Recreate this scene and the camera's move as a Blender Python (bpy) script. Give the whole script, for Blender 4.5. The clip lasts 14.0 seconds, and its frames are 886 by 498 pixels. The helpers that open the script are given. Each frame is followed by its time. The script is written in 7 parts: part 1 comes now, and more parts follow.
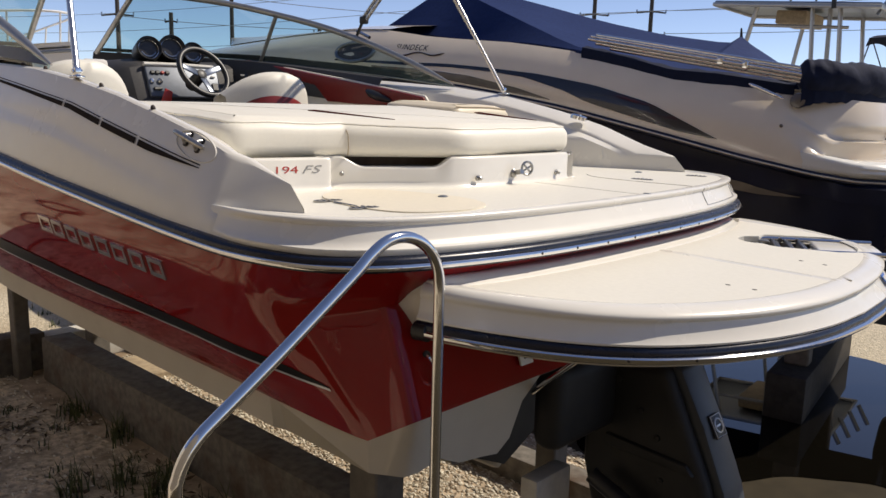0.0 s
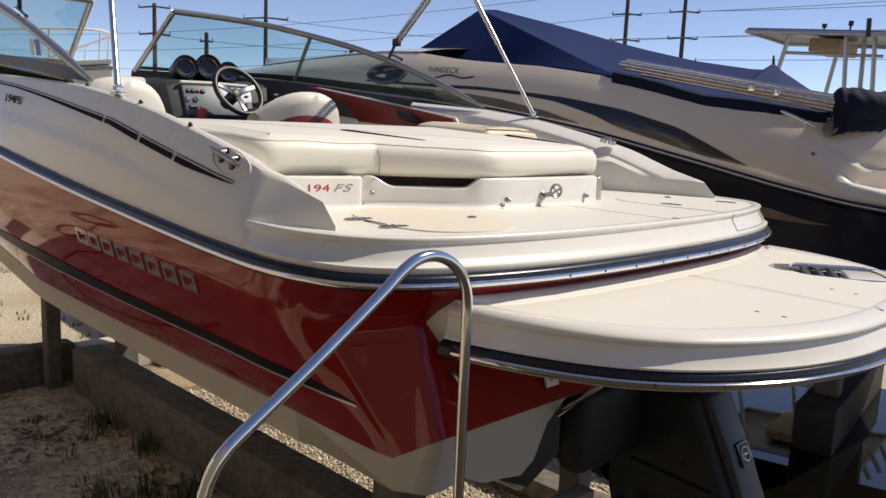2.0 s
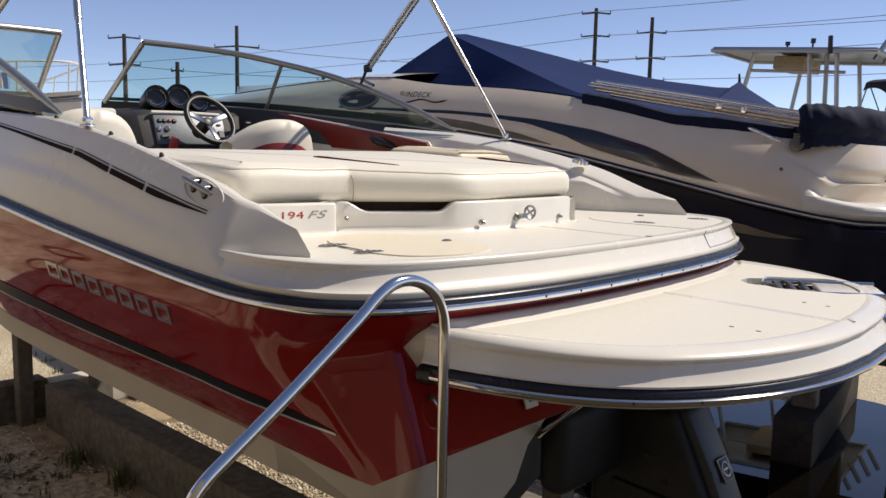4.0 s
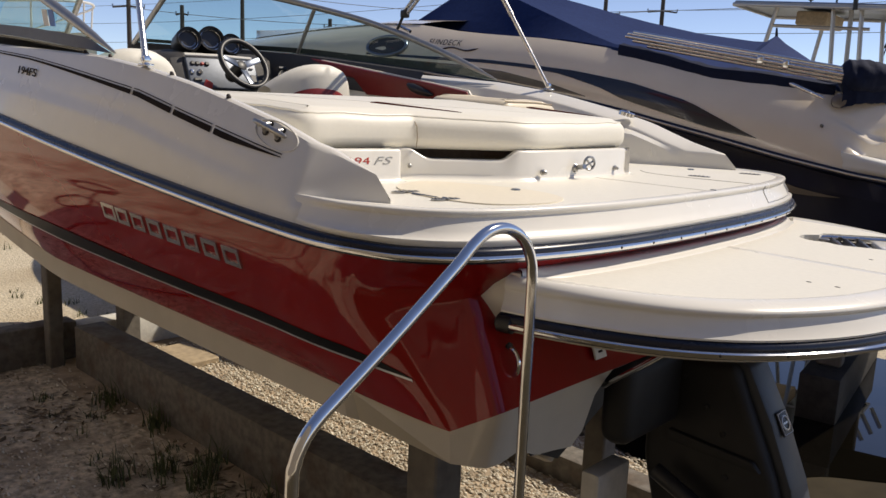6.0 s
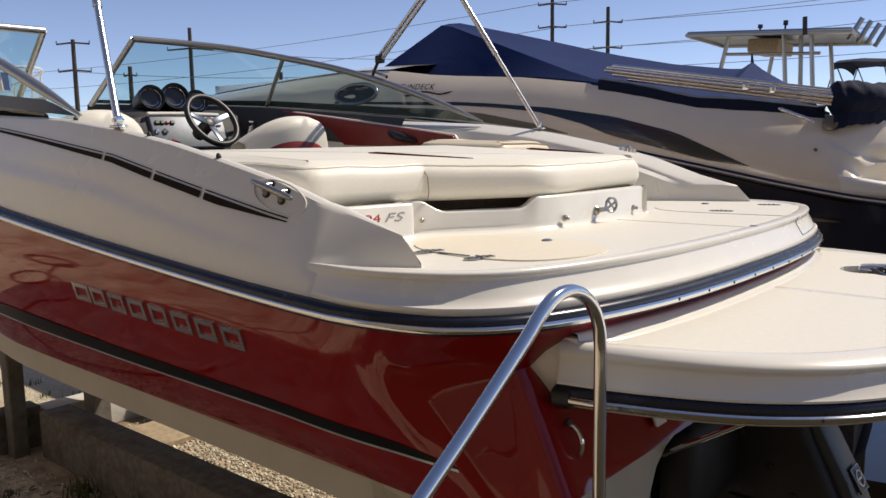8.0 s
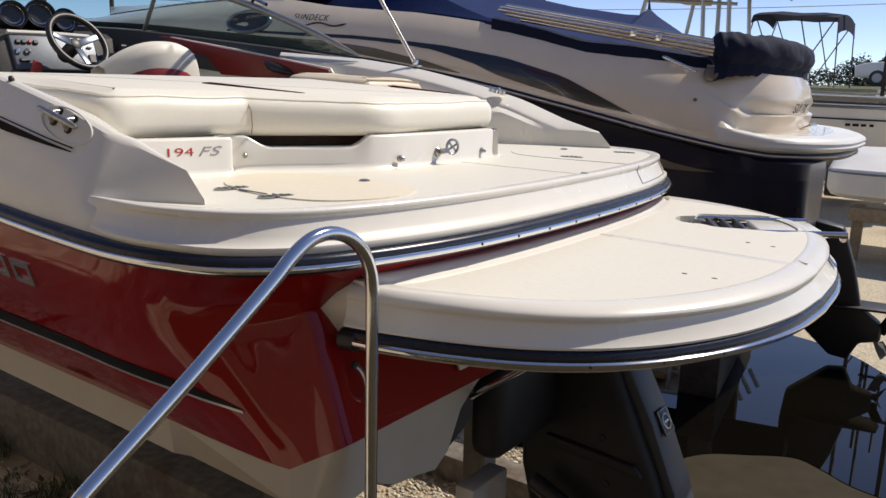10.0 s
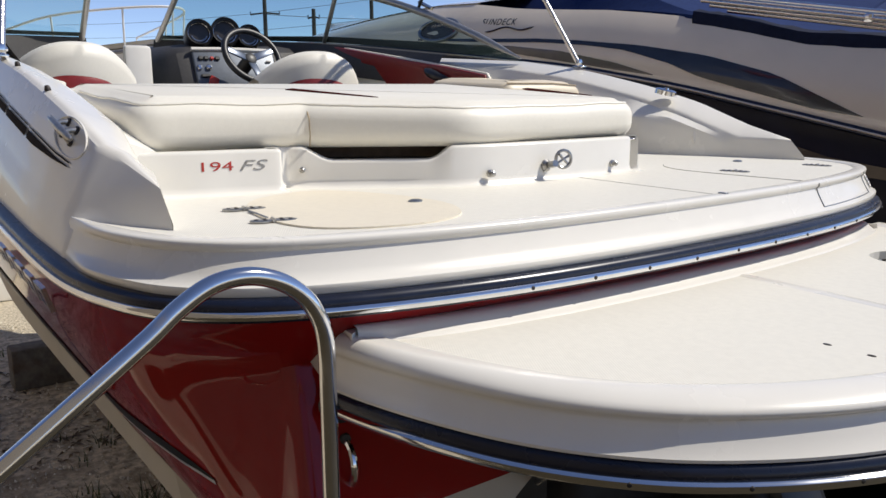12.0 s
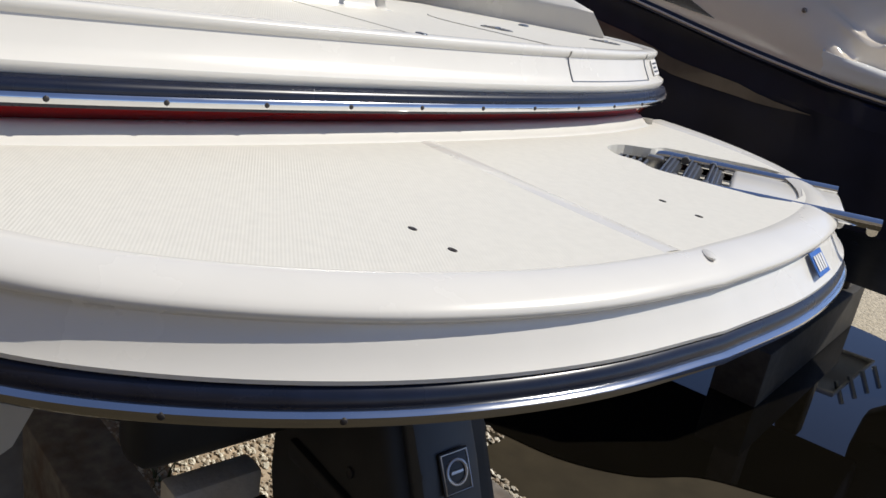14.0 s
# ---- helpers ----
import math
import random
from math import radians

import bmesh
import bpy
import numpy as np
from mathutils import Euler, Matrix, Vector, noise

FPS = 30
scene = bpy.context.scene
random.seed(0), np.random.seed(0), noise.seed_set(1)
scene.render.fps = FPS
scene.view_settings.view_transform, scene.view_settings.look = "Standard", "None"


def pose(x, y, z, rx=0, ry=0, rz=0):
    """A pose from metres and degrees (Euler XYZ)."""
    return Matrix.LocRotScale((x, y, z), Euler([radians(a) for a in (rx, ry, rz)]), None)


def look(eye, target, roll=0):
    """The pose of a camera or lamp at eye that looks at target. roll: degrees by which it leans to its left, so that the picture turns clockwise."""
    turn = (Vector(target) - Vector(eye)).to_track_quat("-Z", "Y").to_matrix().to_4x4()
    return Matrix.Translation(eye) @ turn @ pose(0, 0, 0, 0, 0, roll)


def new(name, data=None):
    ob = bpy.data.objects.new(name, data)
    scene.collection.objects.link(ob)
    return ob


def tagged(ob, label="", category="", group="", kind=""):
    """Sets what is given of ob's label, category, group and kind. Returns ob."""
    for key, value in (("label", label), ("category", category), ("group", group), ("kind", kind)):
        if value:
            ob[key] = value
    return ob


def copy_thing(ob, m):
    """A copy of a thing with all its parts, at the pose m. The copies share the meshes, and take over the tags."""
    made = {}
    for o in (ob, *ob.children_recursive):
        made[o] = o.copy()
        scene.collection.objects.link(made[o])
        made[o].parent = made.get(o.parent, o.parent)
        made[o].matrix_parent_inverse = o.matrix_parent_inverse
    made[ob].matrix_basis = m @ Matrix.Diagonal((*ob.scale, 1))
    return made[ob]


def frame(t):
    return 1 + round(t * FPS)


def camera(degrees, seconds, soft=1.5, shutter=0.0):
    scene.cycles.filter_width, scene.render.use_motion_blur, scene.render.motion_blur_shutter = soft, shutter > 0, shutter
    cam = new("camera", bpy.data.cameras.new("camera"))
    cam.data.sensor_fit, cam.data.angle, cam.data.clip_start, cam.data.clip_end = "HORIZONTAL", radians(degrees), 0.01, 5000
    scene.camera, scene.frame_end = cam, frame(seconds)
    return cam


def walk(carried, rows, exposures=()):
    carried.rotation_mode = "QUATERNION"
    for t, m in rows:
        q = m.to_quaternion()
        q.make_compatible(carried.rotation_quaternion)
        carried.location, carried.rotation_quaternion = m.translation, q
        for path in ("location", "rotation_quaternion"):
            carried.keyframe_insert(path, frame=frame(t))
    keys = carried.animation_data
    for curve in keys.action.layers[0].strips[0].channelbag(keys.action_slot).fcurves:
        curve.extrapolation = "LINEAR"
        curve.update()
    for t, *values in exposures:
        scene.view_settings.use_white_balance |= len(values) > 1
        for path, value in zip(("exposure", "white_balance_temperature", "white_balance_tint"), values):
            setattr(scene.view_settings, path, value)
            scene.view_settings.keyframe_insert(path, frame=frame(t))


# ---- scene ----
cam = camera(57.82, 14.0)
PATH = [
    (0, (1.5509, -2.1782, 1.5200), (0.2137, -0.7359, 1.1569), 1.55),
    (0.5, (1.5438, -2.1730, 1.5183), (0.2294, -0.7162, 1.1309), 2.63),
    (1, (1.5492, -2.1830, 1.5177), (0.2066, -0.7452, 1.1569), 2.24),
    (1.5, (1.5497, -2.1912, 1.5180), (0.1839, -0.7715, 1.1730), 2.41),
    (2, (1.5582, -2.1956, 1.5180), (0.1672, -0.7929, 1.2057), 2.49),
    (2.5, (1.5649, -2.1944, 1.5244), (0.2028, -0.7528, 1.2667), 1.76),
    (2.7, (1.5646, -2.1924, 1.5236), (0.2075, -0.7422, 1.2887), 1.24),
    (4.8, (1.5516, -2.1980, 1.5156), (0.1872, -0.7641, 1.2287), 1.32),
    (5, (1.5375, -2.2102, 1.5134), (0.1545, -0.7997, 1.2011), 1.94),
    (5.5, (1.4781, -2.2707, 1.5073), (0.0239, -0.9434, 1.1557), 2.04),
    (6, (1.4141, -2.3146, 1.5021), (0.0707, -0.8802, 1.1309), 2.39),
    (6.5, (1.3245, -2.2509, 1.5049), (0.0204, -0.7756, 1.1545), 1.60),
    (7, (1.2121, -2.0916, 1.5498), (-0.1477, -0.6282, 1.4520), -0.95),
    (7.5, (1.1200, -2.0513, 1.5331), (-0.2708, -0.6184, 1.4218), -1.00),
    (8, (1.1169, -2.2363, 1.5041), (-0.1675, -0.7260, 1.2410), -0.94),
    (8.5, (1.1370, -2.3247, 1.5063), (0.0894, -0.6581, 1.1527), -0.73),
    (8.7, (1.1513, -2.3382, 1.5066), (0.1387, -0.6532, 1.1388), -1.27),
    (10.8, (1.3863, -1.6960, 1.4999), (0.1372, -0.1856, 1.1018), 2.14),
    (11, (1.3762, -1.6210, 1.4960), (0.0943, -0.1335, 1.1161), 1.64),
    (11.5, (1.3745, -1.4922, 1.4938), (-0.0578, -0.1494, 1.1127), 1.27),
    (12, (1.3375, -1.4444, 1.4783), (-0.2305, -0.2689, 1.0852), -0.16),
    (12.5, (1.2371, -1.4433, 1.4629), (-0.2190, -0.1476, 1.0147), -1.33),
    (13, (1.2501, -1.3291, 1.4497), (-0.0121, 0.1350, 0.9364), 0.47),
    (13.5, (1.3842, -1.0316, 1.4082), (-0.0189, 0.2871, 0.8674), 4.40),
    (14, (1.3751, -0.8203, 1.3645), (0.0276, 0.5033, 0.7071), 9.73),
]
walk(cam, [(t, look(eye, target, roll)) for t, eye, target, roll in PATH], [(0.0, 0.40, 7340, 12), (8.7, 0.40, 7420, 12), (10.8, 0.44, 6900, 11), (14.0, 0.35, 6640, 9)])
# ---- world, sun ----
SUN_AZ, SUN_EL = 60.0, 50.0          # degrees from +x (aft) towards +y (starboard), and above the horizon
world = bpy.data.worlds.new("sky_world")
scene.world = world
world.use_nodes = True
wn = world.node_tree.nodes
sky = wn.new("ShaderNodeTexSky")
sky.sky_type, sky.sun_disc = "NISHITA", False
sky.sun_elevation, sky.sun_rotation = radians(SUN_EL), radians(90 - SUN_AZ)
sky.air_density, sky.dust_density, sky.ozone_density, sky.altitude = 0.5, 0.0, 4.0, 500.0
wn["Background"].inputs["Strength"].default_value = 0.160
hue = wn.new("ShaderNodeHueSaturation")
hue.inputs["Hue"].default_value, hue.inputs["Saturation"].default_value = 0.509, 1.02
soft_sky = wn.new("ShaderNodeGamma")
soft_sky.inputs["Gamma"].default_value = 0.84
world.node_tree.links.new(sky.outputs["Color"], soft_sky.inputs["Color"])
world.node_tree.links.new(soft_sky.outputs["Color"], hue.inputs["Color"])
world.node_tree.links.new(hue.outputs["Color"], wn["Background"].inputs["Color"])
sun = new("sun", bpy.data.lights.new("sun", "SUN"))
sun.data.energy, sun.data.angle, sun.data.color = 3.45, radians(0.5), (1.0, 0.965, 0.90)
sun_way = Vector((math.cos(radians(SUN_AZ)) * math.cos(radians(SUN_EL)), math.sin(radians(SUN_AZ)) * math.cos(radians(SUN_EL)), math.sin(radians(SUN_EL))))
sun.matrix_world = look(Vector((0, 0, 30)) + sun_way, (0, 0, 30))
scene.view_settings.exposure = 0.0

G = -0.40                            # level of the ground; z = 0 lies near the middle of the hull's bottom


# ---- materials ----
def material(name, base, rough=0.5, metal=0.0, grain=0.0, grain_scale=40.0, stain=0.0, stain_scale=3.0, stain_to=None,
             bump=0.0, bump_scale=120.0, coat=0.0, rough_var=0.0, spec=0.5, random_var=0.0, island_to=None):
    """A surface with variation at two scales: fine grain and broad stains, and a fine relief."""
    m = bpy.data.materials.new(name)
    m.use_nodes = True
    nodes, links = m.node_tree.nodes, m.node_tree.links
    b = nodes["Principled BSDF"]
    b.inputs["Roughness"].default_value = rough
    b.inputs["Metallic"].default_value = metal
    b.inputs["Coat Weight"].default_value = coat
    b.inputs["Coat Roughness"].default_value = 0.04
    b.inputs["Specular IOR Level"].default_value = spec
    co = nodes.new("ShaderNodeTexCoord")

    def noise_tex(scale, detail=5.0):
        n = nodes.new("ShaderNodeTexNoise")
        n.inputs["Scale"].default_value, n.inputs["Detail"].default_value = scale, detail
        links.new(co.outputs["Object"], n.inputs["Vector"])
        return n

    def mixed(a, to, fac):
        x = nodes.new("ShaderNodeMix")
        x.data_type = "RGBA"
        for k, v in ((6, a), (7, to)):
            if isinstance(v, tuple):
                x.inputs[k].default_value = (*v, 1)
            else:
                links.new(v, x.inputs[k])
        links.new(fac, x.inputs[0])
        return x.outputs[2]

    def ramp(value, lo, hi, top=1.0):
        r = nodes.new("ShaderNodeMapRange")
        r.inputs[1].default_value, r.inputs[2].default_value, r.inputs[4].default_value = lo, hi, top
        links.new(value, r.inputs[0])
        return r.outputs[0]

    colour = base
    if grain:
        dark = tuple(c * (1 - grain) for c in base)
        colour = mixed(colour, dark, ramp(noise_tex(grain_scale).outputs[0], 0.35, 0.7))
    if stain:
        to = stain_to or tuple(c * 0.45 for c in base)
        colour = mixed(colour, to, ramp(noise_tex(stain_scale, 8.0).outputs[0], 0.48, 0.72, stain))
    if random_var:
        info = nodes.new("ShaderNodeObjectInfo")
        colour = mixed(colour, tuple(c * (1 - random_var) for c in base), ramp(info.outputs["Random"], 0, 1))
    if island_to:
        piece = nodes.new("ShaderNodeNewGeometry")
        colour = mixed(colour, island_to, ramp(piece.outputs["Random Per Island"], 0.25, 1.0, 0.9))
    if isinstance(colour, tuple):
        b.inputs["Base Color"].default_value = (*colour, 1)
    else:
        links.new(colour, b.inputs["Base Color"])
    if rough_var:
        r = nodes.new("ShaderNodeMapRange")
        r.inputs[3].default_value, r.inputs[4].default_value = rough, rough + rough_var
        links.new(noise_tex(stain_scale * 2.2, 6.0).outputs[0], r.inputs[0])
        links.new(r.outputs[0], b.inputs["Roughness"])
    if bump:
        bp = nodes.new("ShaderNodeBump")
        bp.inputs["Strength"].default_value, bp.inputs["Distance"].default_value = min(bump, 1.0), 0.004
        links.new(noise_tex(bump_scale).outputs[0], bp.inputs["Height"])
        links.new(bp.outputs[0], b.inputs["Normal"])
    return m


def wave_relief(m, scale, depth, axis="Y", turn=0.0):
    """Fine parallel ribs, as a moulded non-skid deck has, added to a material."""
    nodes, links = m.node_tree.nodes, m.node_tree.links
    b = nodes["Principled BSDF"]
    co = nodes.new("ShaderNodeTexCoord")
    w = nodes.new("ShaderNodeTexWave")
    w.bands_direction = axis
    w.inputs["Scale"].default_value = scale
    mp = nodes.new("ShaderNodeMapping")
    mp.inputs["Rotation"].default_value = (0, 0, radians(turn))
    links.new(co.outputs["Object"], mp.inputs["Vector"])
    links.new(mp.outputs["Vector"], w.inputs["Vector"])
    bp = nodes.new("ShaderNodeBump")
    bp.inputs["Strength"].default_value, bp.inputs["Distance"].default_value = 0.5, depth
    links.new(w.outputs["Fac"], bp.inputs["Height"])
    links.new(bp.outputs[0], b.inputs["Normal"])
    return m


def glass_material(name, tint, rough=0.0):
    m = bpy.data.materials.new(name)
    m.use_nodes = True
    nodes, links = m.node_tree.nodes, m.node_tree.links
    nodes.remove(nodes["Principled BSDF"])
    out = nodes["Material Output"]
    t, g, mix, fr, pw, sc = (nodes.new(n) for n in ("ShaderNodeBsdfTransparent", "ShaderNodeBsdfGlossy", "ShaderNodeMixShader", "ShaderNodeLayerWeight", "ShaderNodeMath", "ShaderNodeMath"))
    t.inputs["Color"].default_value = (*tint, 1)
    g.inputs["Roughness"].default_value = rough
    fr.inputs["Blend"].default_value = 0.5
    pw.operation, sc.operation = "POWER", "MULTIPLY_ADD"
    pw.inputs[1].default_value = 4.0
    sc.inputs[1].default_value, sc.inputs[2].default_value = 0.75, 0.05
    for a, b in ((fr.outputs["Facing"], pw.inputs[0]), (pw.outputs[0], sc.inputs[0]), (sc.outputs[0], mix.inputs[0]), (t.outputs[0], mix.inputs[1]), (g.outputs[0], mix.inputs[2]), (mix.outputs[0], out.inputs["Surface"])):
        links.new(a, b)
    return m


GEL_WHITE = material("white_gelcoat", (0.755, 0.725, 0.655), 0.20, grain=0.03, grain_scale=14, stain=0.10, stain_scale=2.2, stain_to=(0.70, 0.67, 0.595), coat=0.3, rough_var=0.12)
DECK_NONSKID = wave_relief(material("non_skid_gelcoat", (0.72, 0.69, 0.605), 0.5, grain=0.05, grain_scale=60, stain=0.2, stain_scale=3, stain_to=(0.67, 0.635, 0.545)), 80.0, 0.0002, turn=30.0)
HATCH_CREAM = material("cream_hatch", (0.75, 0.68, 0.54), 0.5, grain=0.05, grain_scale=70, stain=0.15, bump=0.15, bump_scale=400)
GEL_RED = material("red_gelcoat", (0.255, 0.010, 0.009), 0.032, grain=0.12, grain_scale=5, stain=0.15, stain_scale=1.6, stain_to=(0.205, 0.009, 0.008), rough_var=0.03)
BOTTOM_PAINT = material("white_hull_bottom", (0.48, 0.435, 0.355), 0.40, grain=0.08, grain_scale=9, stain=0.5, stain_scale=2.4, stain_to=(0.36, 0.31, 0.235), rough_var=0.2)
NAVY_VINYL = material("navy_vinyl_rub_rail", (0.009, 0.012, 0.026), 0.20, grain=0.3, grain_scale=30, rough_var=0.15, spec=0.42)
CHROME = material("polished_stainless_steel", (0.74, 0.74, 0.74), 0.07, 1.0, grain=0.06, grain_scale=25, rough_var=0.10, stain_scale=8)
TUBE_STEEL = material("brushed_stainless_tube", (0.74, 0.73, 0.71), 0.20, 1.0, grain=0.10, grain_scale=25, rough_var=0.12, stain_scale=8)
EMBLEM = material("satin_chrome_emblem", (0.62, 0.61, 0.59), 0.16, 0.9, grain=0.08, grain_scale=30)
FRAME_GREY = material("dark_grey_frame_trim", (0.085, 0.085, 0.09), 0.45, grain=0.2, grain_scale=50)
ALU = material("anodised_windscreen_frame", (0.42, 0.41, 0.39), 0.32, 0.85, grain=0.1, grain_scale=40, rough_var=0.1)
VINYL_WHITE = material("white_marine_vinyl", (0.77, 0.735, 0.64), 0.42, grain=0.03, grain_scale=90, stain=0.2, stain_scale=4, stain_to=(0.74, 0.71, 0.62), bump=0.06, bump_scale=300, rough_var=0.1)
VINYL_CREAM = material("cream_marine_vinyl", (0.66, 0.58, 0.44), 0.45, grain=0.05, grain_scale=90, stain=0.2, stain_scale=4, stain_to=(0.60, 0.52, 0.39), bump=0.06, bump_scale=300)
VINYL_RED = material("red_marine_vinyl", (0.23, 0.015, 0.014), 0.4, grain=0.12, grain_scale=60, bump=0.25, bump_scale=240)
INLAY_RED = material("dark_red_inlay", (0.10, 0.012, 0.010), 0.75, grain=0.2, grain_scale=60, spec=0.08)
BLACK_PLASTIC = material("black_plastic", (0.014, 0.014, 0.015), 0.35, grain=0.25, grain_scale=50, rough_var=0.15)
CHARCOAL = material("charcoal_vinyl", (0.045, 0.042, 0.04), 0.55, grain=0.2, grain_scale=70, bump=0.3, bump_scale=300)
SLOT_BROWN = material("brown_slot_lining", (0.19, 0.135, 0.10), 0.7, grain=0.2, grain_scale=60, spec=0.2)
DARK_DECAL = material("dark_grey_decal", (0.034, 0.026, 0.022), 0.75, grain=0.2, grain_scale=40, spec=0.03)
BLACK_DECAL = material("black_decal", (0.012, 0.012, 0.014), 0.35, grain=0.2, grain_scale=30, spec=0.12)
SILVER_DECAL = material("silver_decal", (0.55, 0.56, 0.58), 0.3, 0.5, grain=0.08, grain_scale=60)
RED_DECAL = material("red_decal", (0.45, 0.03, 0.02), 0.35, grain=0.1, grain_scale=60)
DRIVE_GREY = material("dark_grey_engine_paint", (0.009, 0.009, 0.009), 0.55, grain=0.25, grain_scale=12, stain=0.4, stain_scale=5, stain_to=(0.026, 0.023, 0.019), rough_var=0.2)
DRIVE_BLUE = material("grey_blue_engine_paint", (0.035, 0.042, 0.052), 0.40, grain=0.2, grain_scale=14, rough_var=0.2)
DASH_SILVER = material("silver_dash", (0.24, 0.27, 0.32), 0.28, 0.85, grain=0.1, grain_scale=60)
DASH_SLATE = material("slate_dash_panel", (0.11, 0.125, 0.15), 0.38, 0.4, grain=0.15, grain_scale=60, rough_var=0.1)
DIAL_FACE = material("gauge_face", (0.05, 0.047, 0.045), 0.25, grain=0.2, grain_scale=120)
GLASS = glass_material("tinted_windscreen_glass", (0.60, 0.76, 0.75))
CONCRETE = material("weathered_concrete", (0.165, 0.145, 0.12), 0.85, grain=0.45, grain_scale=22, stain=0.95, stain_scale=5.0, stain_to=(0.075, 0.042, 0.022), bump=0.8, bump_scale=40)
# much darker than the other concrete, only for the cruiser's cross beams
DARK_CONCRETE = material("dark_concrete", (0.045, 0.040, 0.034), 0.7, grain=0.4, grain_scale=20, stain=0.8, stain_scale=3.0, stain_to=(0.018, 0.015, 0.012), bump=0.6, bump_scale=40, spec=0.3)
PALE_BLOCK = material("whitewashed_concrete", (0.62, 0.60, 0.54), 0.8, grain=0.15, grain_scale=24, stain=0.5, stain_scale=5, stain_to=(0.36, 0.32, 0.25), bump=0.5, bump_scale=70)
OLD_WOOD = material("weathered_timber", (0.17, 0.15, 0.125), 0.8, grain=0.35, grain_scale=18, stain=0.5, stain_scale=3, bump=0.5, bump_scale=50)
TAN_WOOD = material("tan_timber", (0.40, 0.31, 0.20), 0.8, grain=0.3, grain_scale=22, stain=0.4, stain_scale=4, bump=0.4, bump_scale=60)
TARP_BLUE = material("blue_canvas", (0.010, 0.027, 0.105), 0.85, grain=0.2, grain_scale=40, stain=0.35, stain_scale=2.0, stain_to=(0.016, 0.036, 0.125), bump=0.6, bump_scale=14, spec=0.15)
TARP_NAVY = material("navy_canvas", (0.008, 0.013, 0.036), 0.85, grain=0.25, grain_scale=30, bump=0.8, bump_scale=22, spec=0.2)
TARP_RED = material("red_canvas", (0.36, 0.022, 0.016), 0.8, grain=0.2, grain_scale=40, bump=0.6, bump_scale=40)
NB_BEIGE = material("beige_gelcoat", (0.73, 0.64, 0.52), 0.12, grain=0.05, grain_scale=6, stain=0.2, stain_scale=1.4, stain_to=(0.66, 0.575, 0.465), coat=0.3, rough_var=0.08)
NB_NAVY = material("navy_gelcoat", (0.013, 0.017, 0.040), 0.24, grain=0.3, grain_scale=5, rough_var=0.12, spec=0.35)
NB_STRIPE = material("dark_blue_decal", (0.014, 0.017, 0.028), 0.15, grain=0.3, grain_scale=9, coat=0.5)
NB_GREY = material("taupe_decal", (0.12, 0.10, 0.085), 0.2, grain=0.2, grain_scale=9, coat=0.4)
FAR_WHITE = material("far_white_gelcoat", (0.80, 0.79, 0.75), 0.3, grain=0.06, grain_scale=4, stain=0.2, stain_scale=1.2)
POLE_WOOD = material("utility_pole_wood", (0.07, 0.058, 0.05), 0.9, grain=0.4, grain_scale=9, bump=0.4, bump_scale=30)
WIRE = material("power_line", (0.20, 0.21, 0.23), 0.6, grain=0.2, grain_scale=3)
STEEL_DARK = material("dark_rack_steel", (0.045, 0.040, 0.038), 0.6, 0.4, grain=0.3, grain_scale=6, stain=0.4, stain_scale=2, stain_to=(0.10, 0.05, 0.03))
LEAF = material("tree_foliage", (0.020, 0.036, 0.014), 0.7, grain=0.5, grain_scale=1.6, stain=0.5, stain_scale=0.5, stain_to=(0.035, 0.052, 0.02))
GRASS = material("grass_and_weeds", (0.085, 0.10, 0.035), 0.8, grain=0.4, grain_scale=20)
OLD_LEAF = material("dry_leaves", (0.17, 0.12, 0.07), 0.8, grain=0.5, grain_scale=9, stain=0.5, stain_scale=3, stain_to=(0.02, 0.015, 0.01))
SHELL = material("broken_shell_gravel", (0.78, 0.72, 0.58), 0.7, grain=0.3, grain_scale=60, stain=0.7, stain_scale=25, stain_to=(0.30, 0.22, 0.13), island_to=(0.22, 0.15, 0.085))
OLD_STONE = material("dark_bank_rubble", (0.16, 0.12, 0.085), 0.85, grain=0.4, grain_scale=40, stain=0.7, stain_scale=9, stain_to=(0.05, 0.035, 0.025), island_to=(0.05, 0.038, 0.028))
BLUE_LABEL = material("blue_label", (0.03, 0.13, 0.45), 0.4, grain=0.1, grain_scale=80)
# colours of two unseen walls: pale to bounce light, dark to dim reflections
BOUNCE_WALL = material("pale_bounce_wall", (0.56, 0.49, 0.39), 0.8, grain=0.4, grain_scale=3, stain=0.5, stain_scale=0.7, stain_to=(0.50, 0.43, 0.33), bump=0.4, bump_scale=12)
SCREEN_WALL = material("dark_screen_wall", (0.19, 0.155, 0.115), 0.85, grain=0.4, grain_scale=3, stain=0.5, stain_scale=0.7, bump=0.4, bump_scale=12)
PLATE = material("stainless_hinge_plate", (0.42, 0.41, 0.39), 0.30, 0.9, grain=0.3, grain_scale=160)
PAPER = material("white_label", (0.72, 0.70, 0.66), 0.5, grain=0.1, grain_scale=80)


def ground_material():
    """Pale shell and sand, with darker soil, weeds' dirt and stones at several scales."""
    m = material("shell_sand_ground", (0.60, 0.52, 0.385), 0.9, grain=0.4, grain_scale=38, stain=0.75, stain_scale=0.9, stain_to=(0.34, 0.265, 0.17), bump=1.0, bump_scale=48)
    nodes = m.node_tree.nodes
    for n in nodes:
        if n.bl_idname == "ShaderNodeBump":
            n.inputs["Distance"].default_value = 0.02
    return m


